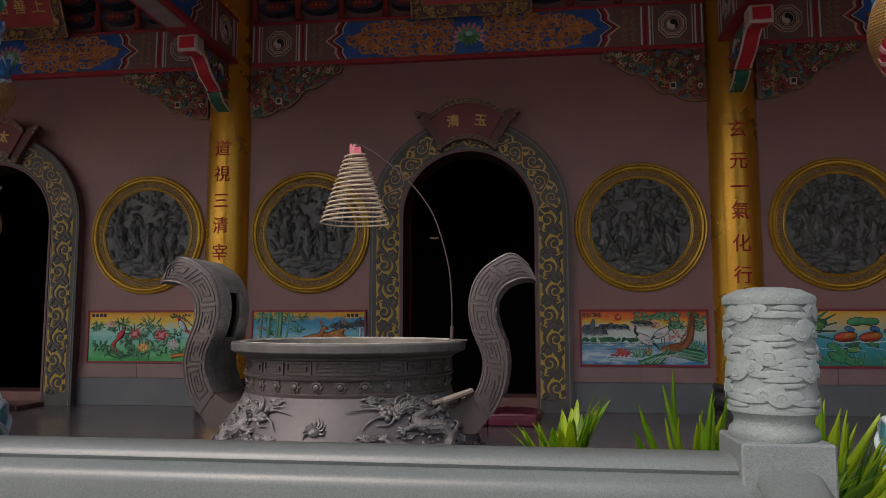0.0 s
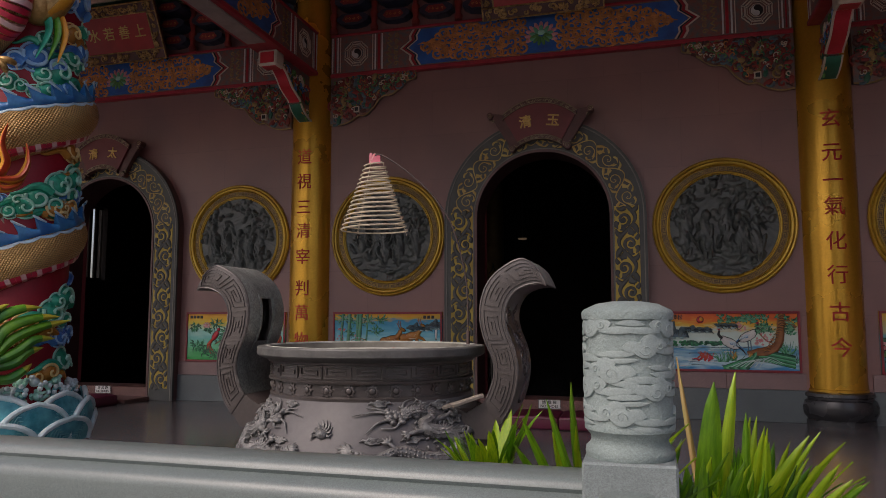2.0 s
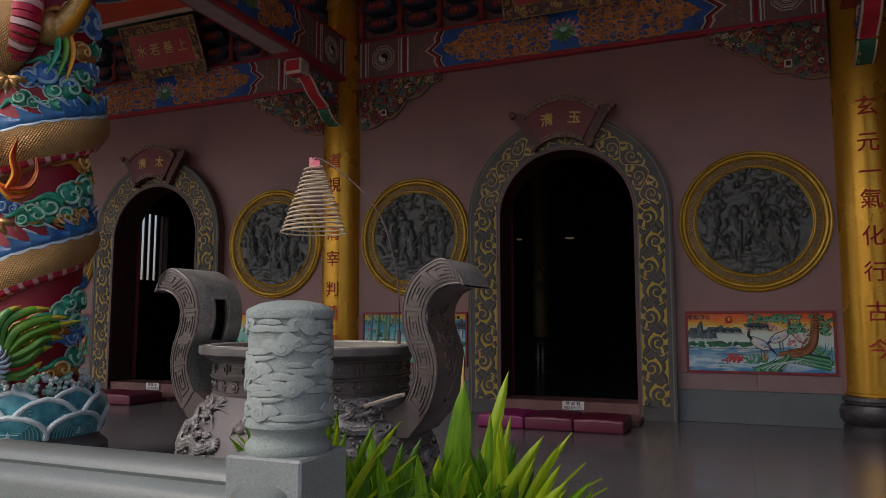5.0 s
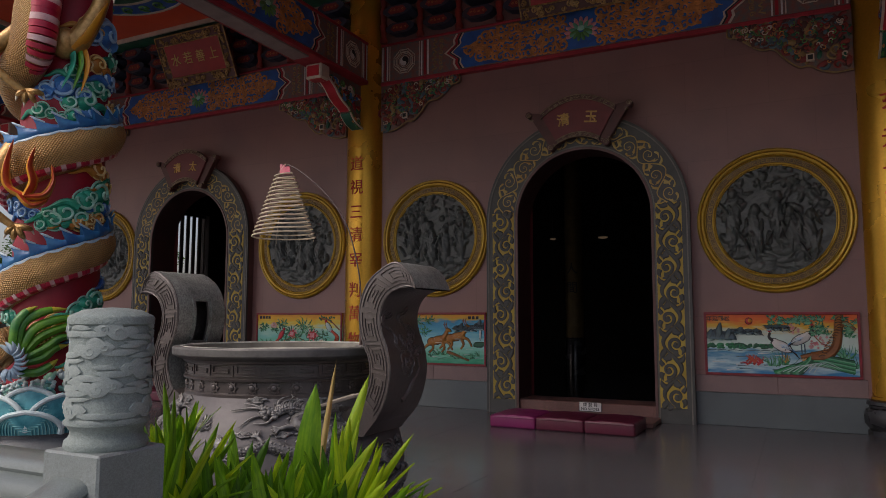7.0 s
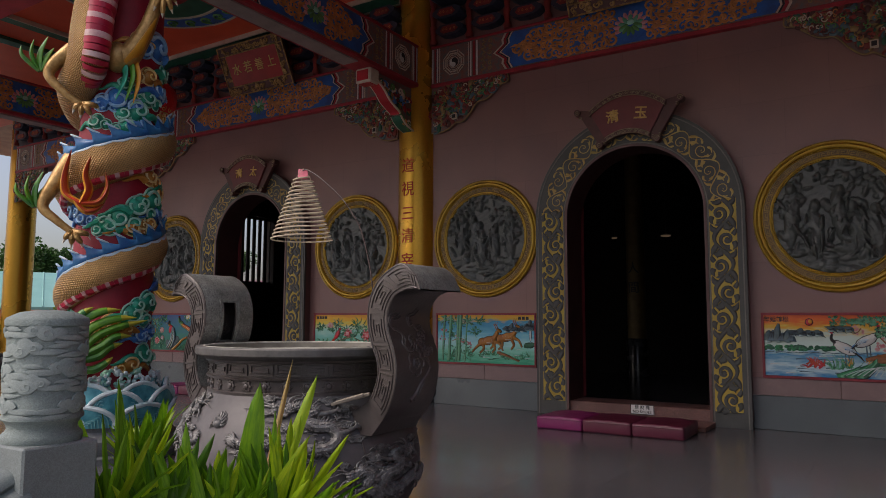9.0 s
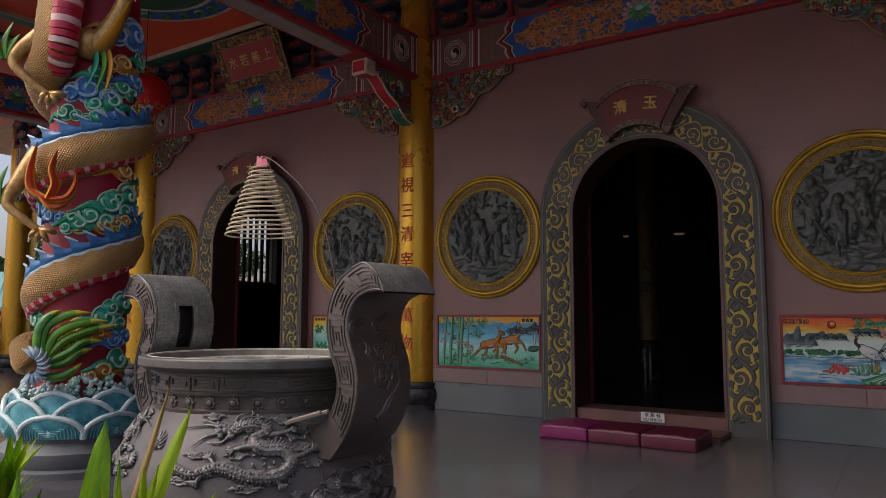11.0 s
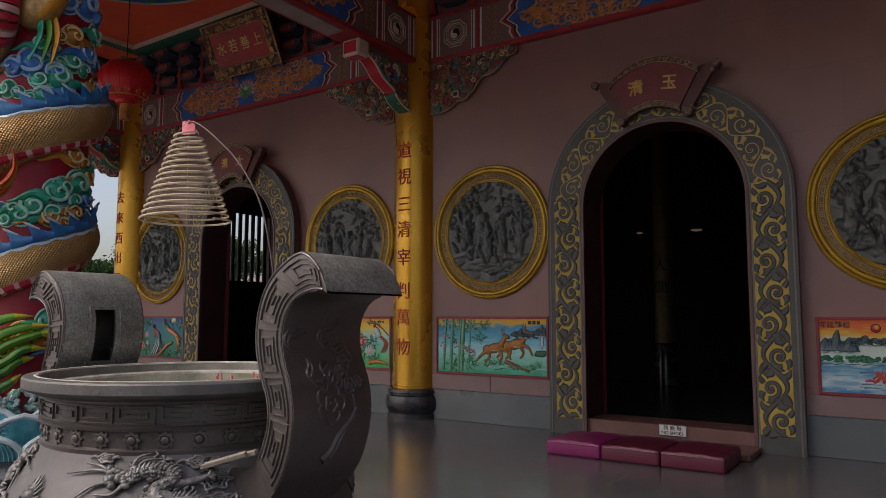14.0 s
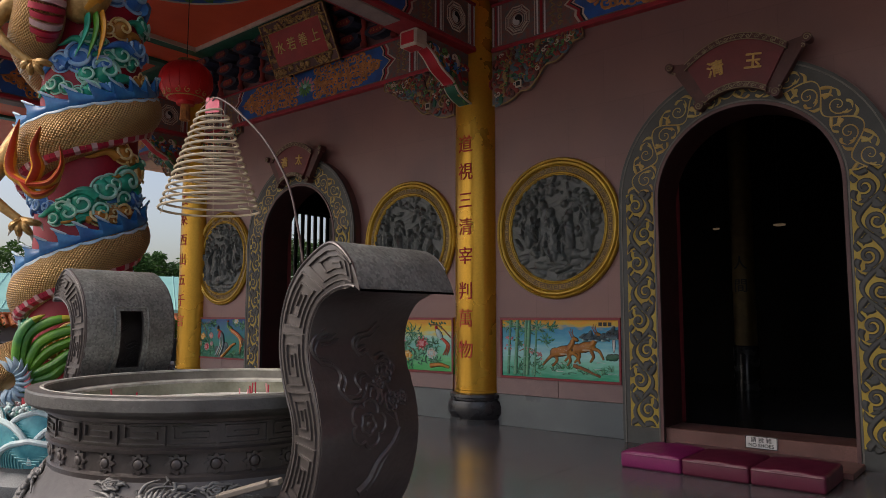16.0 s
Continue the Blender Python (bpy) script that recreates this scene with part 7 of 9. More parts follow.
    # tail: scaled ball, white fin and a fan of green plumes
    part("tail", tube(bmesh.new(), smooth_line([path[0], at(-0.36, 0.22, 1.0), at(-0.38, 0.42, 0.90), at(-0.31, 0.48, 0.83)], 6), [0.10, 0.10, 0.098, 0.096, 0.094, 0.092, 0.09, 0.088, 0.086, 0.084, 0.082, 0.08, 0.085, 0.09, 0.095, 0.095, 0.09, 0.08, 0.06], 16), "dragon_gold", t)
    c = (-0.27, 0.42, 0.84)
    bm = bmesh.new()
    for k in range(12):
        a = radians(-110 + 20 * k)
        flame(bm, [at(c[0] - 0.04 + 0.04 * math.cos(a), c[1] + 0.09, c[2] + 0.06 * math.sin(a)), at(c[0] - 0.04 + 0.09 * math.cos(a), c[1] + 0.10, c[2] + 0.11 * math.sin(a)), at(c[0] - 0.04 + 0.13 * math.cos(a + 0.25), c[1] + 0.09, c[2] + 0.155 * math.sin(a + 0.25))], 0.034)
    part("tail_fin", bm, "fin_pale", t, "white and blue tail fin")
    sweeps = (((0.0, 0.10), (0.01, 0.26), (0.06, 0.36), (0.15, 0.42)), ((0.03, 0.10), (0.06, 0.29), (0.20, 0.38), (0.36, 0.40)), ((0.06, 0.08), (0.13, 0.24), (0.30, 0.32), (0.48, 0.335)), ((0.08, 0.06), (0.18, 0.18), (0.35, 0.26), (0.56, 0.31)), ((0.09, 0.03), (0.22, 0.10), (0.32, 0.175), (0.45, 0.18)), ((0.09, -0.01), (0.20, 0.02), (0.28, 0.09), (0.38, 0.12)), ((0.05, -0.08), (0.16, -0.09), (0.24, -0.05), (0.31, 0.01)))
    for k, sweep in enumerate(sweeps):
        bm, tip = bmesh.new(), bmesh.new()
        way = [at(c[0] - 0.02 + u, c[1] + 0.05 - 0.20 * u * u - 0.006 * (k % 2), c[2] + v) for u, v in sweep]
        line = smooth_line(way, 7)
        n2 = len(line)
        rr = [0.036 + 0.010 * math.sin(math.pi * i / n2) - 0.028 * (i / n2) ** 3 for i in range(n2)]
        tube(bm, line[:17], rr[:17], 10, 0.8)
        tube(tip, line[16:], [max(0.002, r * (1 - (i / (n2 - 16.5)) ** 1.6)) for i, r in enumerate(rr[16:])], 10, 0.8)
        pl = part("tail_plume", bm, "tail_green", t, "green tail plume")
        part("plume_tip", tip, "plume_yellow", pl, "yellow plume tip")
    J, O, A = ("jade", "jade_pale"), ("ochre", "ochre_pale"), ("azure", "azure_pale")
    two = ((0, 0, 1.0), (1.2, -0.4, 0.7))
    clouds_a = ((0.02, 2.02, 0.072, J, 1, None), (0.17, 2.13, 0.075, J, 1, two), (0.33, 2.22, 0.08, J, -1, two), (0.13, 1.95, 0.055, O, 1, two), (0.30, 2.0, 0.05, O, -1, None), (0.28, 2.42, 0.06, O, 1, two), (0.43, 2.12, 0.06, A, 1, two), (-0.05, 1.95, 0.06, J, -1, two), (-0.03, 3.06, 0.085, A, 1, None), (0.13, 2.98, 0.075, J, -1, two), (0.02, 3.2, 0.05, J, 1, two), (0.22, 3.12, 0.06, J, 1, None))
    clouds_b = ((0.22, 3.32, 0.06, O, -1, two), (0.36, 3.22, 0.07, A, 1, two), (0.32, 3.62, 0.10, A, -1, two), (0.45, 3.42, 0.06, J, 1, two), (0.12, 3.62, 0.06, O, 1, two), (0.0, 1.10, 0.075, O, -1, None), (0.17, 1.20, 0.075, J, 1, two), (0.32, 1.32, 0.07, J, -1, two), (0.24, 1.02, 0.05, A, 1, two), (0.36, 1.06, 0.05, A, -1, two), (0.30, 0.86, 0.07, J, 1, two), (0.17, 0.78, 0.06, O, -1, two))
    clouds_c = ((-0.12, 1.03, 0.05, O, 1, two), (-0.45, 2.1, 0.07, A, 1, two), (-0.5, 1.2, 0.07, J, 1, two), (-0.2, 2.86, 0.05, J, 1, two), (0.05, 2.83, 0.055, J, -1, two), (0.2, 2.88, 0.05, A, 1, two), (-0.28, 2.02, 0.05, A, 1, two), (0.45, 2.3, 0.06, O, 1, two), (0.5, 3.0, 0.06, O, -1, two), (0.55, 1.98, 0.06, J, 1, two), (0.62, 2.4, 0.07, J, 1, two), (0.62, 1.5, 0.07, A, 1, two))
    for u, z, r, cl, hand, curls in clouds_a + clouds_b + clouds_c:
        core_cloud(t, u, z, r, *cl, **({"curls": curls} if curls else {}), hand=hand)
    return t


dragon = dragon_column(-4.055, 4.28)
copy_thing(dragon, pose(2.47, 4.22, 0, 0, 0, 92))

# ---- painted tile pictures ----
def picture_ground(name, stops):
    """Washes of colour that change up the picture, a little uneven like brushwork."""
    m = mat(name, (0.5, 0.5, 0.5), rough=0.45, bump=0.05)
    n, l = m.node_tree.nodes, m.node_tree.links
    tc, sep, add = n.new("ShaderNodeTexCoord"), n.new("ShaderNodeSeparateXYZ"), n.new("ShaderNodeMath")
    nz, mr, cr = n.new("ShaderNodeTexNoise"), n.new("ShaderNodeMapRange"), n.new("ShaderNodeValToRGB")
    mp = n.new("ShaderNodeMapping")
    mp.inputs["Scale"].default_value = (2.0, 1, 9.0)
    nz.inputs["Scale"].default_value, nz.inputs["Detail"].default_value = 2.2, 5
    l.new(tc.outputs["Object"], sep.inputs[0])
    l.new(tc.outputs["Object"], mp.inputs[0])
    l.new(mp.outputs[0], nz.inputs["Vector"])
    mr.inputs["To Min"].default_value, mr.inputs["To Max"].default_value = -0.13, 0.13
    l.new(nz.outputs["Fac"], mr.inputs["Value"])
    l.new(sep.outputs["Z"], add.inputs[0])
    l.new(mr.outputs[0], add.inputs[1])
    sc = n.new("ShaderNodeMapRange")
    sc.inputs["From Min"].default_value, sc.inputs["From Max"].default_value = -0.32, 0.32
    l.new(add.outputs[0], sc.inputs["Value"])
    l.new(sc.outputs[0], cr.inputs["Fac"])
    while len(cr.color_ramp.elements) < len(stops):
        cr.color_ramp.elements.new(0.5)
    for e, (p, c) in zip(cr.color_ramp.elements, stops):
        e.position, e.color = p, (c[0], c[1], c[2], 1)
    l.new(cr.outputs[0], n["Principled BSDF"].inputs["Base Color"])


picture_ground("crane_ground", [(0.0, (0.02, 0.20, 0.42)), (0.14, (0.45, 0.62, 0.66)), (0.34, (0.03, 0.22, 0.42)), (0.44, (0.50, 0.64, 0.60)), (0.68, (0.48, 0.58, 0.52)), (0.80, (0.62, 0.38, 0.03)), (0.90, (0.66, 0.13, 0.008)), (1.0, (0.58, 0.08, 0.008))])
picture_ground("deer_ground", [(0.0, (0.012, 0.30, 0.17)), (0.22, (0.16, 0.52, 0.38)), (0.42, (0.30, 0.60, 0.62)), (0.62, (0.09, 0.40, 0.55)), (0.84, (0.02, 0.24, 0.42)), (0.93, (0.55, 0.36, 0.03)), (1.0, (0.66, 0.30, 0.01))])
picture_ground("peony_ground", [(0.0, (0.008, 0.32, 0.06)), (0.25, (0.12, 0.50, 0.22)), (0.48, (0.16, 0.52, 0.46)), (0.66, (0.34, 0.60, 0.52)), (0.80, (0.66, 0.50, 0.04)), (0.92, (0.72, 0.38, 0.01)), (1.0, (0.66, 0.28, 0.01))])
picture_ground("pheasant_ground", [(0.0, (0.006, 0.15, 0.09)), (0.4, (0.006, 0.19, 0.15)), (0.7, (0.006, 0.16, 0.24)), (1.0, (0.006, 0.06, 0.22))])
picture_ground("pond_ground", [(0.0, (0.008, 0.20, 0.13)), (0.3, (0.008, 0.26, 0.34)), (0.55, (0.05, 0.36, 0.48)), (0.72, (0.45, 0.45, 0.26)), (1.0, (0.66, 0.38, 0.01))])


class Art:
    """Collects the raised shapes of one picture, colour by colour."""

    def __init__(self, seed):
        self.b, self.r = {}, random.Random(seed)

    def bm(self, c):
        if c not in self.b:
            self.b[c] = bmesh.new()
        return self.b[c]

    def spot(self, c, x, z, a, b, turn=0.0, h=0.008, y=0.0):
        if max(a, b) > 0.03 and c != "black_paint":
            blob(self.bm("black_paint"), (0, 0, 0), (a + 0.005, h * 0.5, b + 0.005), 10, 5, Matrix.Translation((x, y, z)) @ pose(0, 0, 0, 0, turn, 0))
        blob(self.bm(c), (0, 0, 0), (a, h, b), 10, 5, Matrix.Translation((x, y, z)) @ pose(0, 0, 0, 0, turn, 0))

    def stroke(self, c, pts, r0, r1=None, y=-0.002):
        line = smooth_line([(x, y, z) for x, z in pts], 5)
        n = len(line)
        if r0 > 0.0125 and c != "black_paint":
            tube(self.bm("black_paint"), [p + Vector((0, 0.003, 0)) for p in line], [r0 + 0.004 + ((r1 if r1 is not None else r0) - r0) * k / (n - 1) for k in range(n)], 6, 0.4, up=(0, 1, 0))
        tube(self.bm(c), line, [r0 + ((r1 if r1 is not None else r0) - r0) * k / (n - 1) for k in range(n)], 6, 0.6, up=(0, 1, 0))

    def leaf(self, c, x, z, L, w, turn):
        a = radians(turn)
        self.stroke(c, [(x, z), (x + 0.5 * L * math.cos(a) , z + 0.5 * L * math.sin(a)), (x + L * math.cos(a + 0.25), z + L * math.sin(a + 0.25))], w, w * 0.15, -0.003)

    def tuft(self, x, z, L, n=9, c=("grass_green", "dark_green", "pale_green")):
        for k in range(n):
            self.leaf(self.r.choice(c), x + self.r.uniform(-0.3, 0.3) * L, z, L * self.r.uniform(0.6, 1.1), 0.007, 90 + self.r.uniform(-65, 50))

    def spray(self, x, z, R, n=32, c=("grass_green", "dark_green", "dark_green", "pale_green"), w=0.008):
        for k in range(n):
            a, q = self.r.uniform(0, 360), R * self.r.uniform(0.0, 0.8)
            self.leaf(self.r.choice(c), x + q * math.cos(radians(a)), z + q * 0.6 * math.sin(radians(a)), R * self.r.uniform(0.3, 0.55), w, a + self.r.uniform(-40, 40))

    def flower(self, x, z, r, outer, inner):
        for ring, (n, q, c) in enumerate(((9, 0.75, outer), (7, 0.45, inner), (4, 0.18, outer))):
            for k in range(n):
                a = 360 * k / n + 20 * ring
                self.spot(c, x + q * r * math.cos(radians(a)), z + q * r * math.sin(radians(a)) * 0.85, r * 0.34, r * 0.24, -a, 0.007 + 0.003 * ring, -0.002 * ring)

    def blossoms(self, x, z, R, n, c="pink"):
        for k in range(n):
            px, pz = x + self.r.uniform(-R, R), z + self.r.uniform(-R, R) * 0.8
            for j in range(4):
                self.spot(c, px + 0.008 * math.cos(j * 1.57), pz + 0.008 * math.sin(j * 1.57), 0.008, 0.006)

    def hills(self, x0, x1, z0, h, c="hill_grey"):
        n = max(3, int((x1 - x0) / 0.075))
        for row in (0, 1):
            for k in range(n):
                x = x0 + (x1 - x0) * (k + 0.3 + 0.45 * row) / n
                q = h * (0.55 + 0.45 * abs(math.sin(k * 1.7 + row) * math.cos(k * 0.6))) * (1 - 0.4 * row)
                self.stroke(c if row == 0 else "slate_blue", [(x, z0), (x + 0.01, z0 + q * 0.55), (x + 0.025, z0 + q)], 0.058, 0.005, -0.002 - 0.004 * row)
                for d in (-0.03, 0.0, 0.028):
                    self.stroke("slate_blue" if row == 0 else "black_paint", [(x + 0.02 + d * 0.3, z0 + q * 0.85), (x + d, z0 + 0.2 * q)], 0.004, 0.002, -0.03 - 0.004 * row)
        for k in range(n):
            self.spot("mist_white", x0 + (x1 - x0) * (k + 0.5) / n, z0 - 0.012, 0.0295, 0.014, 0, 0.034)


def crane_art(a):
    a.hills(-0.74, -0.46, 0.05, 0.20)
    a.hills(-0.50, -0.18, 0.12, 0.07)
    a.hills(-0.14, 0.10, 0.17, 0.04)
    # round bushes on the far bank
    for x, w in ((-0.70, 0.05), (-0.60, 0.03), (-0.47, 0.06), (-0.40, 0.05), (-0.33, 0.055), (-0.20, 0.05), (-0.13, 0.055)):
        for k in range(16):
            a.spot(a.r.choice(("dark_green", "dark_green", "grass_green")), x + a.r.uniform(-w, w), -0.045 + 0.045 * a.r.random() * (1 - 0.3 * abs(x + 0.4)), 0.022, 0.014, a.r.uniform(-20, 20), 0.01)
    for k in range(9):
        a.stroke("slate_blue", [(-0.74 + 0.11 * k, -0.075), (-0.68 + 0.11 * k, -0.068), (-0.62 + 0.11 * k, -0.076)], 0.006, 0.002)
    a.spot("bright_red", -0.30, 0.25, 0.036, 0.036)
    a.spot("flame_yellow", -0.29, 0.255, 0.022, 0.024, y=-0.004)
    # the sloping green bank with pale folds
    for k in range(9):
        q = k / 8
        a.stroke(("grass_green", "pale_green", "dark_green")[k % 3], [(-0.06 + 0.03 * k, -0.31), (0.14 + 0.02 * k, -0.235 + 0.008 * k), (0.34, -0.205 + 0.012 * k), (0.70, -0.285 + 0.014 * k)], 0.026, 0.014, -0.001 - 0.001 * k)
    for k in range(7):
        a.stroke("mist_white", [(0.02 + 0.05 * k, -0.29), (0.18 + 0.04 * k, -0.225 + 0.008 * k), (0.36 + 0.04 * k, -0.235 - 0.004 * k)], 0.005, 0.001, -0.022)
    # two tall white birds with dark plumes
    for x, z, s, f in ((0.02, -0.02, 1.05, 1), (0.21, 0.06, 1.0, -1)):
        a.spot("white_paint", x, z, 0.11 * s, 0.050 * s, 28 * f, 0.016)
        a.spot("white_paint", x - 0.05 * s * f, z + 0.035, 0.055 * s, 0.034 * s, 45 * f, 0.017)
        for k in range(8):
            q = k / 7
            a.stroke("black_paint" if k > 2 else "fin_blue", [(x + f * (0.0 + 0.05 * q) * s, z + 0.0), (x + f * (0.07 + 0.05 * q) * s, z - 0.05 * q * s - 0.025), (x + f * (0.12 + 0.04 * q) * s, z - (0.05 + 0.075 * q) * s)], 0.012, 0.003, -0.02)
        for k in range(4):
            a.stroke("fin_pale", [(x - 0.02 * f + 0.015 * k * f, z + 0.02), (x + 0.03 * f + 0.015 * k * f, z - 0.015), (x + 0.06 * f + 0.012 * k * f, z - 0.04)], 0.005, 0.002, -0.03)
        a.stroke("black_paint", [(x - 0.07 * s * f, z + 0.05), (x - 0.115 * s * f, z + 0.09 * s), (x - 0.105 * s * f, z + 0.14 * s)], 0.019, 0.011)
        a.spot("bright_red", x - 0.11 * s * f, z + 0.155 * s, 0.018, 0.013, 0, 0.018)
        a.stroke("ochre_pale", [(x - 0.125 * s * f, z + 0.158 * s), (x - 0.20 * s * f, z + 0.20 * s)], 0.008, 0.002)
        for d in (0.0, 0.03):
            a.stroke("slate_blue", [(x + d, z - 0.05), (x + d + 0.005, z - 0.17)], 0.006)
    # leaning pine: thick scaled trunk, roots and needle pads
    a.stroke("bark", [(0.30, -0.125), (0.43, -0.115), (0.52, -0.04), (0.555, 0.08), (0.57, 0.33)], 0.050, 0.036)
    a.stroke("bark", [(0.20, -0.13), (0.34, -0.10), (0.46, -0.08)], 0.016, 0.035)
    a.stroke("bark", [(0.40, -0.16), (0.46, -0.12), (0.50, -0.06)], 0.014, 0.03)
    a.stroke("bark", [(0.56, 0.12), (0.62, 0.24), (0.72, 0.16)], 0.022, 0.012)
    for k in range(34):
        q = k / 33
        x, z = 0.40 + 0.165 * min(1, q * 1.5), -0.12 + 0.44 * q
        a.stroke("tan" if k % 2 else "black_paint", [(x - 0.03, z + 0.012 * math.sin(k)), (x, z + 0.016), (x + 0.03, z + 0.008)], 0.004, 0.002, -0.038)
    for k in range(44):
        x = a.r.uniform(-0.10, 0.72)
        z = a.r.uniform(0.235, 0.31) if x < 0.30 else a.r.uniform(0.10, 0.31)
        if 0.50 < x < 0.60 and z < 0.28:
            continue
        a.spray(x, z, 0.05, 14, ("dark_green", "deep_green", "grass_green"), 0.010)
        for j in range(5):
            b = radians(30 + 30 * j)
            a.stroke("pale_green", [(x, z - 0.02), (x + 0.035 * math.cos(b), z - 0.02 + 0.03 * math.sin(b))], 0.004, 0.002, -0.012)
    for k in range(22):
        x, z = a.r.uniform(-0.74, -0.05), a.r.uniform(-0.31, -0.09)
        a.stroke(("water_blue", "white_paint", "slate_blue")[k % 3], [(x, z), (x + 0.06, z + 0.003), (x + 0.15, z)], 0.006, 0.001)
    a.tuft(-0.06, -0.235, 0.16, 20)
    a.tuft(0.06, -0.22, 0.13, 14)
    a.tuft(0.62, -0.14, 0.16, 26)
    a.tuft(0.68, -0.24, 0.13, 18)
    for x in (0.05, 0.24):
        for k in range(8):
            a.leaf("flame_yellow", x, -0.20, 0.09, 0.006, a.r.uniform(40, 140))
    a.stroke("bark", [(0.48, -0.02), (0.40, 0.02), (0.33, 0.10)], 0.006)
    a.stroke("bark", [(0.10, 0.13), (0.14, 0.15), (0.17, 0.19)], 0.005)
    a.blossoms(0.14, 0.17, 0.05, 8)
    a.blossoms(0.38, 0.02, 0.09, 22)
    for k in range(22):
        a.leaf(("bright_red", "flame_red")[k % 2], -0.26 + a.r.uniform(-0.09, 0.09), -0.21 + a.r.uniform(-0.02, 0.03), 0.08, 0.011, a.r.uniform(20, 160))


def deer_art(a):
    for x, r in ((-0.66, 0.014), (-0.56, 0.020), (-0.44, 0.016), (-0.40, 0.022), (-0.30, 0.012)):
        for k in range(6):
            z = -0.30 + k * 0.105
            a.stroke("pale_green", [(x + 0.006 * k, z), (x + 0.006 * (k + 1), z + 0.10)], r)
    for x, z, R in ((-0.60, 0.24, 0.14), (-0.42, 0.22, 0.15), (-0.25, 0.25, 0.13), (-0.08, 0.25, 0.10), (-0.15, 0.10, 0.11), (-0.50, 0.08, 0.10), (-0.38, -0.12, 0.16), (-0.30, -0.22, 0.14), (-0.52, -0.24, 0.12)):
        a.spray(x, z, R)
    for x, z in ((-0.64, 0.10), (-0.66, 0.0), (-0.33, -0.02), (-0.22, -0.08), (-0.40, 0.0)):
        a.blossoms(x, z, 0.045, 6)
    a.stroke("bark", [(-0.5, -0.03), (-0.36, 0.0), (-0.2, -0.09)], 0.005)
    a.hills(0.30, 0.60, 0.12, 0.10)
    a.spot("white_paint", 0.68, 0.08, 0.015, 0.10)
    a.hills(0.60, 0.74, 0.14, 0.13)
    for k in range(6):
        a.spot("dark_green", 0.70 - 0.02 * k, -0.06 - 0.02 * (k % 2), 0.05 - 0.006 * k, 0.025)
    # plain four-legged leaping shapes
    for x, z, f in ((0.06, -0.02, 1), (0.34, 0.03, 1)):
        a.spot("tan", x, z, 0.13, 0.056, -14 * f, 0.018)
        a.spot("tan", x - 0.09, z - 0.02, 0.065, 0.055, 0, 0.019)
        a.stroke("tan", [(x + 0.08, z + 0.03), (x + 0.12, z + 0.08), (x + 0.135, z + 0.13)], 0.036, 0.022)
        a.spot("tan", x + 0.165, z + 0.135, 0.042, 0.021, 25, 0.02)
        for p in ([(x - 0.11, z - 0.04), (x - 0.17, z - 0.08), (x - 0.25, z - 0.16)], [(x - 0.08, z - 0.05), (x - 0.07, z - 0.11), (x - 0.13, z - 0.17)], [(x + 0.07, z - 0.03), (x + 0.10, z - 0.10), (x + 0.06, z - 0.16)], [(x + 0.09, z - 0.01), (x + 0.17, z - 0.04), (x + 0.22, z - 0.13)]):
            a.stroke("tan", p, 0.021, 0.008)
        for d in (-0.02, 0.01):
            a.stroke("bark", [(x + 0.145 + d, z + 0.15), (x + 0.12 + d, z + 0.20), (x + 0.13 + d, z + 0.25)], 0.008, 0.003)
            a.stroke("bark", [(x + 0.125 + d, z + 0.19), (x + 0.10 + d, z + 0.22)], 0.006, 0.002)
        a.spot("cream", x + 0.01, z - 0.03, 0.07, 0.012, 0, 0.02)
        for k in range(12):
            a.spot("cream", x + a.r.uniform(-0.09, 0.08), z + a.r.uniform(-0.012, 0.028), 0.006, 0.005, 0, 0.021)
    for k in range(8):
        a.tuft(-0.05 + 0.10 * k, -0.24 + 0.03 * math.sin(k), 0.09, 7)
    a.stroke("bark", [(0.2, -0.17), (0.36, -0.22), (0.52, -0.28)], 0.02, 0.01)
    for k in range(16):
        x, z = a.r.uniform(-0.1, 0.68), a.r.uniform(-0.28, -0.12)
        a.stroke("dark_green" if k % 2 else "mist_white", [(x, z), (x + 0.05, z + 0.006), (x + 0.11, z - 0.002)], 0.007, 0.001)


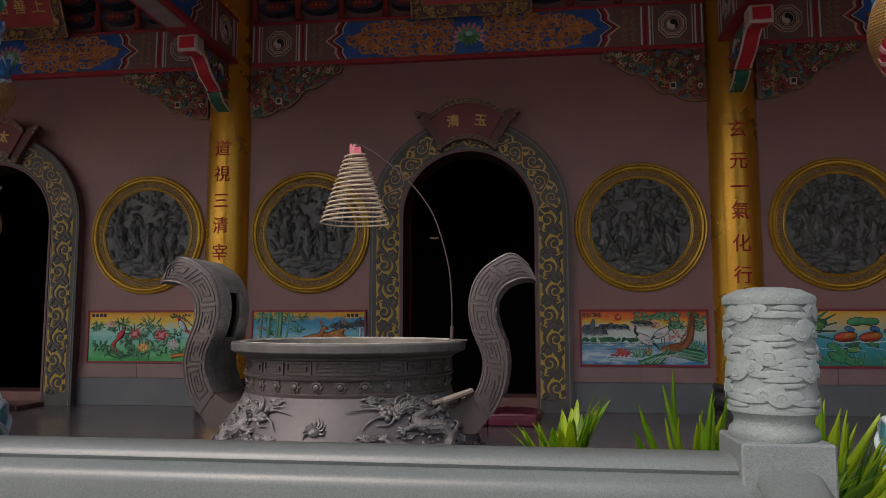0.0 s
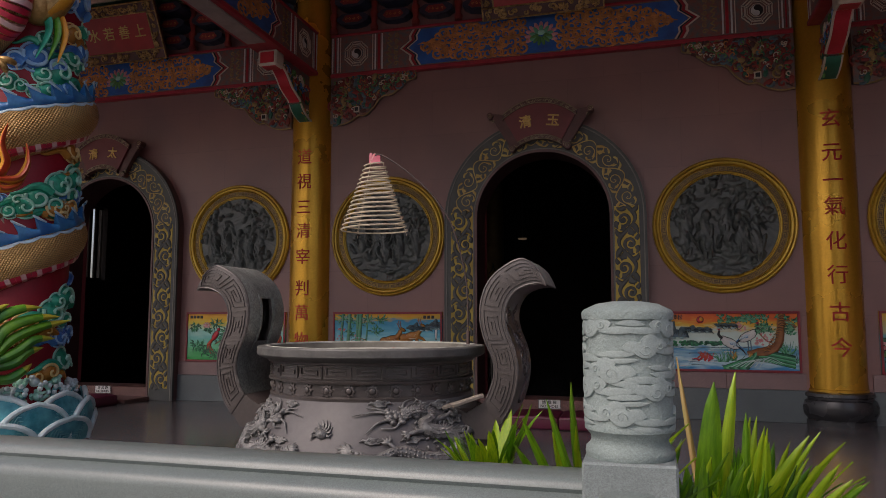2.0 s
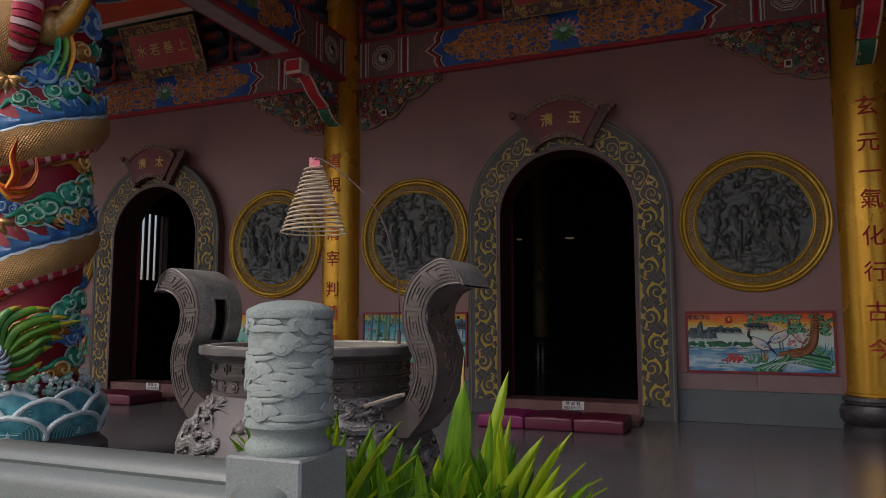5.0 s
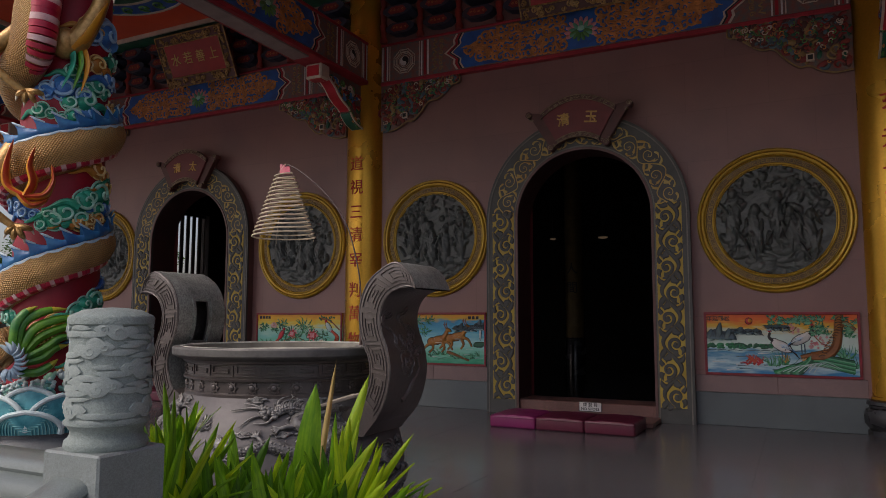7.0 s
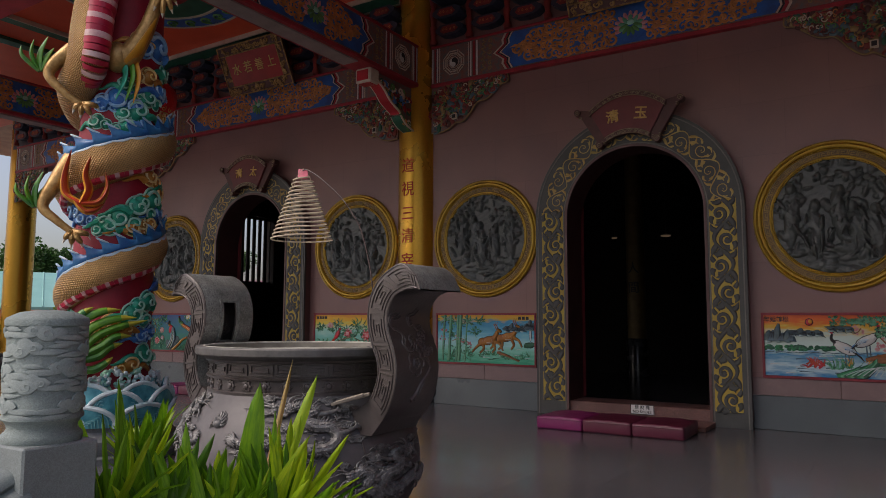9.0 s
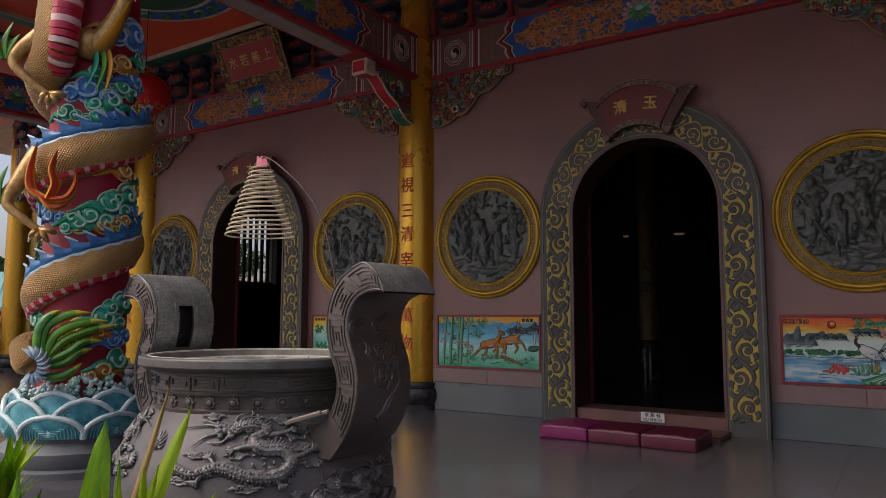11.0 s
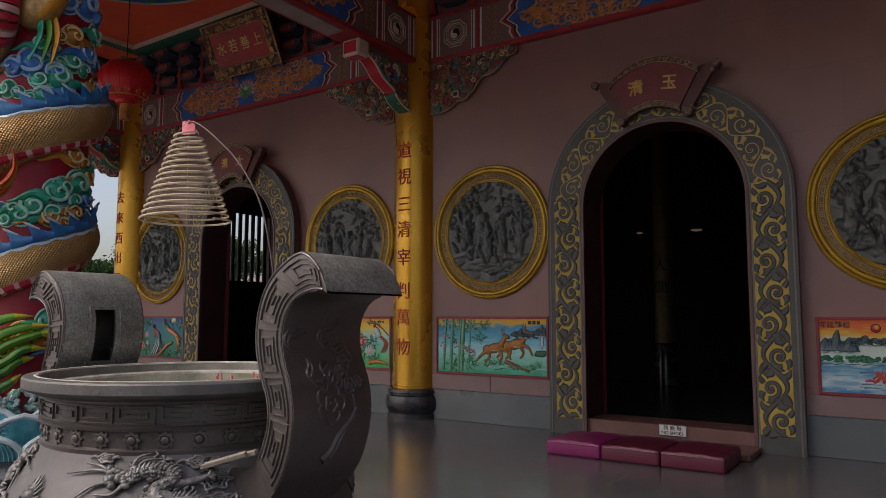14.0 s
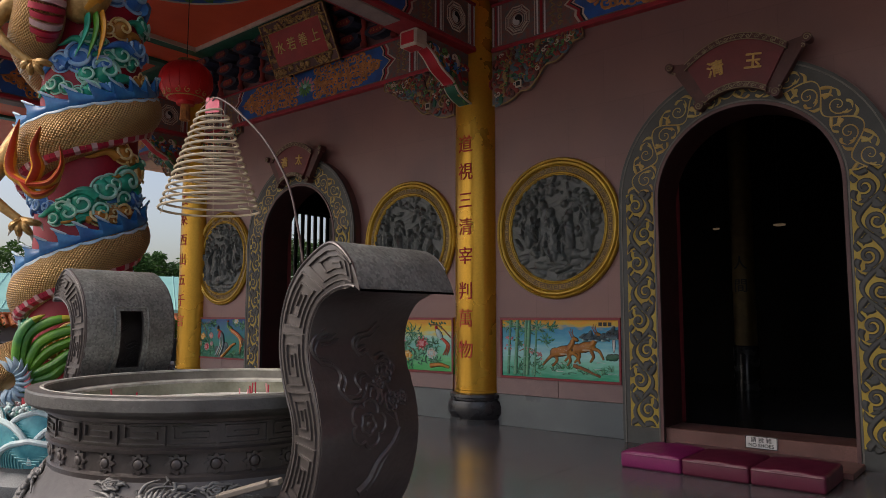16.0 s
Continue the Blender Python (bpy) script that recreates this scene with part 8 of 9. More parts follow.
def peony_art(a):
    for x, z, R in ((-0.28, 0.18, 0.12), (-0.42, 0.10, 0.08), (0.08, 0.16, 0.18), (0.0, 0.0, 0.16), (0.20, 0.06, 0.16), (0.32, -0.10, 0.18), (0.12, -0.18, 0.18), (-0.06, -0.22, 0.14), (0.44, 0.0, 0.14), (0.50, -0.20, 0.14), (-0.16, -0.16, 0.09)):
        a.spray(x, z, R, 30, w=0.011)
    for x, z, R in ((-0.58, -0.12, 0.13), (-0.14, 0.06, 0.15), (-0.20, -0.06, 0.12), (-0.44, -0.20, 0.12), (-0.62, 0.14, 0.10), (-0.28, -0.24, 0.12)):
        a.spray(x, z, R, 30, ("dark_green", "grass_green", "dark_green"), 0.012)
    a.flower(-0.10, 0.04, 0.085, "pink", "bright_red")
    a.stroke("bark", [(-0.30, -0.10), (-0.18, -0.04), (0.02, -0.02), (0.15, -0.1)], 0.007)
    a.flower(0.26, 0.02, 0.10, "pink", "bright_red")
    a.flower(0.42, -0.10, 0.085, "mist_white", "cream")
    a.flower(0.02, -0.14, 0.075, "flame_yellow", "ochre_pale")
    a.flower(-0.44, 0.16, 0.055, "pink", "cream")
    for x, z, s in ((-0.30, 0.02, 1), (0.54, 0.14, -1)):
        a.spot("bright_red" if s > 0 else "mist_white", x, z, 0.085, 0.04, -55 * s, 0.018)
        a.spot("bright_red", x + 0.05 * s, z + 0.085, 0.025, 0.022, 0, 0.018)
        for k in range(3):
            a.stroke("flame_red", [(x - 0.04 * s, z - 0.05), (x - 0.12 * s + 0.02 * k, z - 0.14), (x - 0.06 * s + 0.03 * k, z - 0.26)], 0.016, 0.005)
    for k in range(12):
        a.spot("dark_green", a.r.uniform(0.36, 0.72), a.r.uniform(0.20, 0.3), 0.022, 0.012, a.r.uniform(0, 90))
    a.stroke("bark", [(0.40, 0.26), (0.55, 0.24), (0.72, 0.10)], 0.01)
    a.stroke("ochre", [(0.40, -0.26), (0.55, -0.24), (0.70, -0.27)], 0.03, 0.015)


def pheasant_art(a):
    for x, z, R in ((-0.66, 0.22, 0.14), (-0.45, 0.16, 0.15), (-0.62, -0.06, 0.16), (-0.40, -0.02, 0.14), (-0.62, -0.24, 0.15), (-0.30, -0.20, 0.15), (-0.22, 0.26, 0.12), (0.45, 0.27, 0.12), (0.64, 0.22, 0.10), (0.40, -0.26, 0.14), (0.62, -0.22, 0.13), (0.20, -0.28, 0.10)):
        a.spray(x, z, R, 34, w=0.010)
    a.stroke("bark", [(-0.70, 0.30), (-0.55, 0.22), (-0.46, 0.10), (-0.40, -0.02)], 0.010, 0.005)
    a.stroke("bark", [(-0.55, 0.22), (-0.40, 0.26), (-0.30, 0.31)], 0.008, 0.003)
    # rock and leaning trunk
    for x, z, r in ((-0.02, -0.26, 0.10), (0.08, -0.20, 0.09), (0.16, -0.12, 0.07), (-0.10, -0.20, 0.08)):
        a.spot("hill_grey", x, z, r, r * 0.8, 20, 0.012)
        a.stroke("slate_blue", [(x - 0.05, z + 0.05), (x, z), (x + 0.02, z - 0.06)], 0.006, 0.002, -0.016)
    a.stroke("ochre", [(0.05, -0.31), (0.20, -0.22), (0.34, -0.12), (0.46, -0.08)], 0.028, 0.016, -0.012)
    a.stroke("ochre_pale", [(0.07, -0.30), (0.21, -0.21), (0.34, -0.115)], 0.007, 0.004, -0.034)
    # red-breasted bird with a long pale striped tail
    for k in range(6):
        a.stroke(("mist_white", "slate_blue", "cream", "dark_green", "mist_white", "slate_blue")[k], [(0.02 + 0.012 * k, 0.02), (0.0 + 0.022 * k, -0.12), (-0.14 + 0.03 * k, -0.29)], 0.022, 0.007, -0.018 - 0.002 * (k % 2))
    a.spot("bright_red", -0.03, 0.06, 0.055, 0.080, 20, 0.026)
    a.spot("slate_blue", 0.05, 0.03, 0.045, 0.085, -25, 0.030)
    a.spot("flame_yellow", -0.065, 0.135, 0.028, 0.022, 0, 0.028)
    a.spot("indigo", -0.09, 0.175, 0.036, 0.028, -10, 0.028)
    a.stroke("flame_yellow", [(-0.12, 0.175), (-0.15, 0.165)], 0.006, 0.002, -0.026)
    a.stroke("indigo", [(-0.08, 0.195), (-0.05, 0.215), (-0.02, 0.20)], 0.010, 0.003, -0.022)
    # green and gold bird above the trunk, its red tail sweeping down
    for k in range(7):
        a.stroke(("flame_red", "ochre", "flame_red", "ochre_pale", "flame_yellow", "flame_red", "ochre")[k], [(0.34, 0.15 - 0.006 * k), (0.52 + 0.008 * k, 0.09 - 0.016 * k), (0.72 - 0.02 * k, -0.03 - 0.035 * k)], 0.015, 0.005, -0.016)
    a.spot("leaf_paint", 0.30, 0.155, 0.085, 0.042, 32, 0.026)
    a.spot("flame_yellow", 0.33, 0.145, 0.055, 0.020, 32, 0.032)
    a.stroke("leaf_paint", [(0.25, 0.18), (0.225, 0.22), (0.22, 0.27)], 0.024, 0.016, -0.018)
    a.spot("flame_red", 0.215, 0.285, 0.022, 0.016, 0, 0.026)
    for x, z, r, c, i in ((-0.56, 0.02, 0.075, "flame_yellow", "ochre_pale"), (-0.64, -0.10, 0.055, "flame_yellow", "cream"), (-0.30, 0.04, 0.060, "pink", "cream"), (-0.43, -0.15, 0.075, "pink", "bright_red"), (0.46, 0.285, 0.065, "mist_white", "ochre_pale"), (-0.28, -0.10, 0.045, "pink", "mist_white")):
        a.flower(x, z, r, c, i)


def pond_art(a):
    for k in range(7):
        a.leaf("dark_green" if k % 2 else "grass_green", -0.52, 0.20, 0.42, 0.018, 40 - 14 * k)
    for x, z, r in ((-0.64, -0.03, 0.11), (-0.60, 0.22, 0.07), (-0.34, -0.22, 0.05), (0.55, 0.1, 0.10)):
        a.flower(x, z, r, "pink", "cream")
    for x in (-0.02, 0.26):
        a.spot("flame_red", x, 0.02, 0.13, 0.055, -6, 0.02)
        a.spot("tan", x + 0.03, 0.03, 0.10, 0.04, -10, 0.024)
        a.spot("fin_blue", x + 0.05, 0.11, 0.055, 0.03, 15, 0.022)
        a.stroke("white_paint", [(x - 0.14, -0.03), (x, -0.05), (x + 0.16, -0.03)], 0.006)
    for k in range(9):
        a.stroke("azure_pale", [(-0.4 + 0.1 * k, -0.10 - 0.02 * (k % 3)), (-0.3 + 0.1 * k, -0.105 - 0.02 * (k % 3))], 0.005)
    for x in (-0.5, -0.2, 0.1, 0.4, 0.65):
        a.tuft(x, -0.30, 0.16, 12)
    for k in range(30):
        x, z = a.r.uniform(-0.7, 0.7), a.r.uniform(-0.28, 0.22)
        if abs(x - 0.12) < 0.34 and -0.06 < z < 0.16:
            continue
        w = a.r.uniform(0.06, 0.12)
        a.spot(a.r.choice(("dark_green", "grass_green", "leaf_paint")), x, z, w, w * 0.45, a.r.uniform(-30, 30), 0.006)
        for q in (-25, 0, 25):
            a.leaf("pale_green", x, z, w * 0.8, 0.003, 90 + 3 * q)
    a.spot("leaf_paint", -0.35, 0.18, 0.12, 0.06, 20)


def tile_picture(x0, x1, ground, art, seed, label, title="", bars=0):
    W, H = x1 - x0, 0.70
    t = thing("tile_picture", pose((x0 + x1) / 2, WALL, 0.90), label, "tile picture", "painted tile pictures")
    part("tile_face", B(-W / 2, W / 2, -0.022, 0, -H / 2, H / 2), ground, t, "glazed painted ground", smooth=False)
    for nm, d in (("frame_rail", (-W / 2, W / 2, H / 2 - 0.028, H / 2)), ("frame_rail", (-W / 2, W / 2, -H / 2, -H / 2 + 0.028)), ("frame_stile", (-W / 2, -W / 2 + 0.026, -H / 2 + 0.028, H / 2 - 0.028)), ("frame_stile", (W / 2 - 0.026, W / 2, -H / 2 + 0.028, H / 2 - 0.028))):
        part(nm, B(d[0], d[1], -0.04, -0.022, d[2], d[3], bevel=0.003), "frame_red", t, "dark red frame strip", smooth=False)
    a = Art(seed)
    art(a)
    for c, bm in a.b.items():
        lim = W / 2 - 0.028
        for v in bm.verts:
            v.co.x = max(-lim, min(lim, v.co.x * W / 1.53))
            v.co.z = max(-H / 2 + 0.03, min(H / 2 - 0.03, v.co.z))
        ob = tagged(part("painted_relief", bm, c, t), kind="stuff")
        ob.location = (0, -0.024, 0)
    if title:
        text(title, 0.062, "black_paint", t, pose(-W / 2 + 0.15, -0.026, H / 2 - 0.075), 0.002, 0.001)
    for k in range(bars):
        part("title_bar", B(0, 0.04, -0.026, -0.022, 0, 0.04), "black_paint", t, smooth=False).location = ((-W / 2 + 0.06 + 0.055 * k) if bars == 4 else (W / 2 - 0.26 + 0.055 * k), 0, H / 2 - 0.09)


tile_picture(0.58, 2.115, "crane_ground", crane_art, 1, "glazed picture of pine, lake and two white birds", "年延鶴松")
tile_picture(-3.635, -2.10, "deer_ground", deer_art, 2, "glazed picture of bamboo and two leaping brown shapes", bars=3)
tile_picture(-5.93, -4.35, "peony_ground", peony_art, 3, "glazed picture of peonies and red long-tailed birds", bars=4)
tile_picture(-10.15, -8.68, "pheasant_ground", pheasant_art, 4, "glazed dark blue picture of bright birds on a rock")
tile_picture(2.91, 4.45, "pond_ground", pond_art, 5, "glazed picture of a lotus pond with ducks")

# ---- palm in front of the burner ----
def blade(bend, width=1.0, n=9):
    """A pleated, arching, pointed leaf of length 1 and width 1."""
    bm = bmesh.new()
    rows = []
    for i in range(n):
        t = i / (n - 1)
        w = 0.5 * width * (math.sin(math.pi * min(1, 0.10 + 0.90 * t) ** 0.95) ** 0.6 if t < 0.999 else 0.0)
        y, z = bend * t * t, t * (1 - 0.25 * bend * t)
        rows.append([bm.verts.new((w * k / 3, y + 0.012 * (1 - t) * (k % 2) + 0.012 * (1 - (k / 3) ** 2), z)) for k in range(-3, 4)])
    for a, b in zip(rows, rows[1:]):
        for k in range(6):
            bm.faces.new([a[k], a[k + 1], b[k + 1], b[k]])
    bmesh.ops.remove_doubles(bm, verts=bm.verts, dist=1e-5)
    return bm


def palm(m, label, fronds, seed, width=0.0205):
    t = thing("palm_plant", m, label, "palm", "terrace palms")
    rnd = random.Random(seed)
    kinds = {}

    def add_leaf(p, d, side, L, w, bend, mt):
        key = (round(bend, 1), mt)
        if key not in kinds:
            ob = part("leaf", blade(key[0]), mt, t, angle=12)
            kinds[key] = ob.data
        else:
            ob = new("leaf", kinds[key])
            ob.parent = t
        z = d.normalized()
        ref = side or Vector((0, 0, -1))
        y = ref - z * z.dot(ref)
        y = y.normalized() if y.length > 0.05 else Vector((0, 1, 0))
        x = y.cross(z)
        ob.matrix_local = Matrix(((x.x * w, y.x * L, z.x * L, p.x), (x.y * w, y.y * L, z.y * L, p.y), (x.z * w, y.z * L, z.z * L, p.z), (0, 0, 0, 1)))
    for bx, by, dx, dy, h, L, n in fronds:
        base = Vector((bx, by, 0))
        tip = Vector((bx + dx, by + dy, h))
        mid = base.lerp(tip, 0.5) + Vector((-0.12 * dx, -0.12 * dy, 0.12 * h + 0.04))
        line = smooth_line([base, mid, tip], 10)
        part("frond_stem", tube(bmesh.new(), line, [0.006 - 0.004 * k / 20 for k in range(21)], 6), "leaf_b", t, "green frond stem")
        for k in range(n):
            f = 0.30 + 0.70 * k / max(1, n - 1)
            i = min(19, int(f * 20))
            p = line[i]
            d = (line[i + 1] - line[max(0, i - 1)]).normalized()
            s = 1 if k % 2 else -1
            side = d.cross(Vector((0, 0, 1)))
            side = side.normalized() if side.length > 0.05 else Vector((1, 0, 0))
            out = d * (0.75 + 0.5 * f) + side * s * (0.65 - 0.35 * f) + Vector((0, 0, 0.42 + rnd.uniform(-0.15, 0.1)))
            q = rnd.random()
            add_leaf(p, out, None, L * (1 - 0.35 * abs(f - 0.55)) * rnd.uniform(0.8, 1.1), width * rnd.uniform(0.75, 1.15), rnd.uniform(0.0, 0.3), "leaf_b" if q < 0.4 else "leaf_a")
    return t, add_leaf


rnd = random.Random(6)
HERE = Vector((0.50, 1.61, 0.50))
F = [(0.02 * k - 0.06, 0.0, -0.14 + 0.07 * k, 0.03 * (k % 2), 0.30, 0.2, 0) for k in range(5)]
plant, leafy = palm(pose(*HERE), "bright green palm with broad pleated leaves and one dry tip", F, 7, 0.026)
# sheaves of leaves: root along the terrace edge, root height, lean from and to, lengths, number, width, tone
ACROSS, BACK = Vector((0.85, 0.53, 0)), Vector((-0.53, 0.85, 0))
for r0, z0, a0, a1, l0, l1, count, w, tone in ((-0.22, 0.725, -34, 46, 0.25, 0.33, 22, 0.019, "leaf_a"), (-0.20, 0.64, -60, 10, 0.14, 0.24, 12, 0.017, "leaf_a"), (-0.06, 0.66, -40, -6, 0.22, 0.29, 7, 0.030, "leaf_a"), (0.0, 0.655, -16, 44, 0.20, 0.27, 12, 0.030, "leaf_a"), (0.145, 0.69, -6, 62, 0.22, 0.29, 22, 0.022, "leaf_b"), (0.19, 0.70, 44, 96, 0.14, 0.23, 18, 0.017, "leaf_b"), (0.05, 0.60, -50, 55, 0.20, 0.28, 26, 0.024, "leaf_a"), (0.10, 0.66, -30, 40, 0.14, 0.22, 16, 0.022, "leaf_a"), (-0.10, 0.58, -60, 40, 0.18, 0.26, 20, 0.022, "leaf_a"), (0.24, 0.60, 0, 85, 0.18, 0.27, 20, 0.020, "leaf_a"), (-0.10, 0.68, -25, 30, 0.16, 0.25, 20, 0.024, "leaf_c"), (-0.02, 0.66, -35, 45, 0.17, 0.25, 20, 0.025, "leaf_c"), (0.14, 0.66, -20, 40, 0.18, 0.27, 20, 0.024, "leaf_c"), (0.20, 0.66, 30, 80, 0.18, 0.25, 18, 0.022, "leaf_b"), (-0.26, 0.68, -30, 20, 0.16, 0.24, 14, 0.026, "leaf_c")):
    for k in range(count):
        q = (k + rnd.uniform(0.2, 0.8)) / count
        lean = radians(a0 + (a1 - a0) * q)
        deep = rnd.uniform(-0.09, 0.07) - 0.10 * math.sin(max(0.0, lean))
        root = ACROSS * (r0 + rnd.uniform(-0.02, 0.02)) + BACK * deep * 0.5 + Vector((0, 0, z0 - 0.50 + rnd.uniform(-0.03, 0.02)))
        d = ACROSS * math.sin(lean) + BACK * deep * 1.3 + Vector((0, 0, math.cos(lean)))
        facing = Vector((0.5 + rnd.uniform(-0.5, 0.5), -1, rnd.uniform(-0.2, 0.5))) if abs(lean) < 0.6 else ACROSS * math.copysign(0.6, lean) + Vector((0.3, -0.6, -0.7))
        leafy(root, d, facing, rnd.uniform(l0, l1), w * rnd.uniform(0.75, 1.2), rnd.uniform(-0.05, 0.22) + 0.25 * abs(lean) * rnd.random(), tone if rnd.random() < 0.75 else ("leaf_b" if tone == "leaf_a" else "leaf_a"))
for root, tip, w, mt in (((0.54, 1.70, 0.70), (0.498, 1.853, 1.071), 0.016, "leaf_dry"), ((0.56, 1.70, 0.70), (0.622, 1.81, 1.043), 0.034, "leaf_b"), ((0.53, 1.66, 0.66), (0.565, 1.68, 1.03), 0.062, "leaf_a"), ((0.40, 1.62, 0.66), (0.36, 1.64, 0.93), 0.034, "leaf_a"), ((0.56, 1.64, 0.66), (0.74, 1.66, 0.93), 0.034, "leaf_b"), ((0.60, 1.62, 0.64), (0.80, 1.60, 0.86), 0.032, "leaf_b")):
    d = Vector(tip) - Vector(root)
    leafy(Vector(root) - HERE, d, Vector((0.5, -1, 0.1)), d.length, w, 0.0, mt)
pot = thing("plant_pot", pose(HERE.x, HERE.y, 0), "dark glazed round pot holding the palm", "plant pot")
part("bowl", lathe(bmesh.new(), [(0, 0), (0.16, 0), (0.19, 0.1), (0.22, 0.3), (0.235, 0.46), (0.25, 0.48), (0.25, 0.52), (0.22, 0.52), (0.215, 0.47), (0, 0.47)], 36), "base_stone", pot)
part("soil", lathe(bmesh.new(), [(0.215, 0.475), (0.1, 0.50), (0, 0.505)], 24), "tree_bark", pot)
F = [(0.02, 0, 0.055 * math.cos(a), 0.03 * math.sin(a), rnd.uniform(0.27, 0.35), 0.15, 10) for a in (0.2, 1.0, 1.8, 2.7, 3.5, 4.3, 5.1)]
plant2, leafy2 = palm(pose(0.05, 1.73, 0.50), "small green palm with a few upright leaflets", F, 9, 0.021)
leafy2(Vector((0.03, 0, 0.15)), Vector((0.15, 0, 1)), None, 0.30, 0.022, 0.1, "leaf_b")
pot2 = thing("plant_pot", pose(0.05, 1.73, 0.06), "small dark pot holding a young palm", "plant pot")
part("bowl", lathe(bmesh.new(), [(0, -0.06), (0.10, -0.06), (0.13, 0.2), (0.15, 0.40), (0.165, 0.42), (0.165, 0.45), (0.14, 0.45), (0.135, 0.41), (0, 0.41)], 30), "base_stone", pot2)
part("soil", lathe(bmesh.new(), [(0.134, 0.415), (0.06, 0.44), (0, 0.445)], 20), "tree_bark", pot2)

# ---- inside the hall ----
col = thing("hall_column", pose(-2.65, 15.0, 0), "gilt column on a tall black base inside the dark hall, shade painted into its gold", "column")
part("base", lathe(bmesh.new(), [(0, 0), (0.21, 0), (0.21, 0.75), (0.19, 0.78), (0, 0.78)], 28), "black_base", col)
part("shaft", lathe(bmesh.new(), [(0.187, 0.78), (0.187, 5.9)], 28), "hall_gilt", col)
for k, ch in enumerate("人間"):
    text(ch, 0.25, "black_paint", col, pose(0, 0, 2.2 - 0.40 * k), 0.003, 0.003, bend=0.188)

# rod, cap and glow are made up to carry a bright glint
def hall_lamp(x, y, z, top, w):
    t = thing("hall_lamp", pose(x, y, z), "made-up hanging fitting whose amber glow stands for a glint in the dark hall", "lamp", "hall lamps")
    part("rod", tube(bmesh.new(), [(0, 0, 0.05), (0, 0, top - z)], 0.008, 6), "iron_dark", t)
    part("cap", lathe(bmesh.new(), [(0, 0.06), (0.03, 0.05), (w / 2, 0.03), (w / 2, 0.02)], 16), "iron_dark", t)
    part("glow", lathe(bmesh.new(), [(w / 2 - 0.01, 0.02), (w / 2 - 0.01, 0.0), (w / 4, -0.012), (0, -0.016)], 16), "lamp_glow", t, "amber glow standing for the glint")


hall_lamp(-3.34, 15.75, 2.95, 5.9, 0.14)
hall_lamp(-2.10, 15.31, 2.88, 5.9, 0.22)

# ---- beyond the west end ----
def planter(x, y, L):
    t = thing("planter_box", pose(x, y, 0), "dark long planter box with clipped shrubs on the terrace edge", "planter", "terrace planters")
    part("box", B(-0.28, 0.28, 0, L, 0.12, 0.62, bevel=0.02), "iron_dark", t, smooth=False)
    part("lip", B(-0.32, 0.32, -0.03, L + 0.03, 0.62, 0.70, bevel=0.015), "iron_dark", t, smooth=False)
    for q in (0.15, L - 0.15):
        part("foot", B(-0.25, 0.25, q - 0.08, q + 0.08, 0, 0.12), "iron_dark", t, smooth=False)


def shrub(x, y, z, r, seed, mt="leaf_b"):
    t = thing("shrub", pose(x, y, z), "small leafy yellow-green shrub in a planter", "shrub", "planter shrubs")
    rnd = random.Random(seed)
    bm = bmesh.new()
    for k in range(7):
        tube(bm, [(0, 0, 0), (rnd.uniform(-0.6, 0.6) * r, rnd.uniform(-0.6, 0.6) * r, r * rnd.uniform(0.8, 1.5))], [0.015, 0.005], 5)
    part("stems", bm, "tree_bark", t)
    bm = bmesh.new()
    for k in range(260):
        d = Vector((rnd.gauss(0, 1), rnd.gauss(0, 1), rnd.gauss(0, 0.9))).normalized() * r * rnd.uniform(0.45, 1.0)
        c = d + Vector((0, 0, r))
        u = Vector((rnd.uniform(-1, 1), rnd.uniform(-1, 1), rnd.uniform(-1, 1))).normalized()
        v = u.orthogonal().normalized()
        s = rnd.uniform(0.03, 0.06)
        bm.faces.new([bm.verts.new(c + p) for p in (u * s, v * s * 0.5, -u * s, -v * s * 0.5)])
    tagged(part("leaves", bm, mt, t), kind="stuff")


for k in range(4):
    planter(-16.4, 5.0 + 2.6 * k, 2.3)
for k in range(9):
    shrub(-16.4, 5.4 + 1.1 * k, 0.66, 0.28 + 0.07 * (k % 3), 40 + k, "leaf_b" if k % 2 else "tree_leaf")


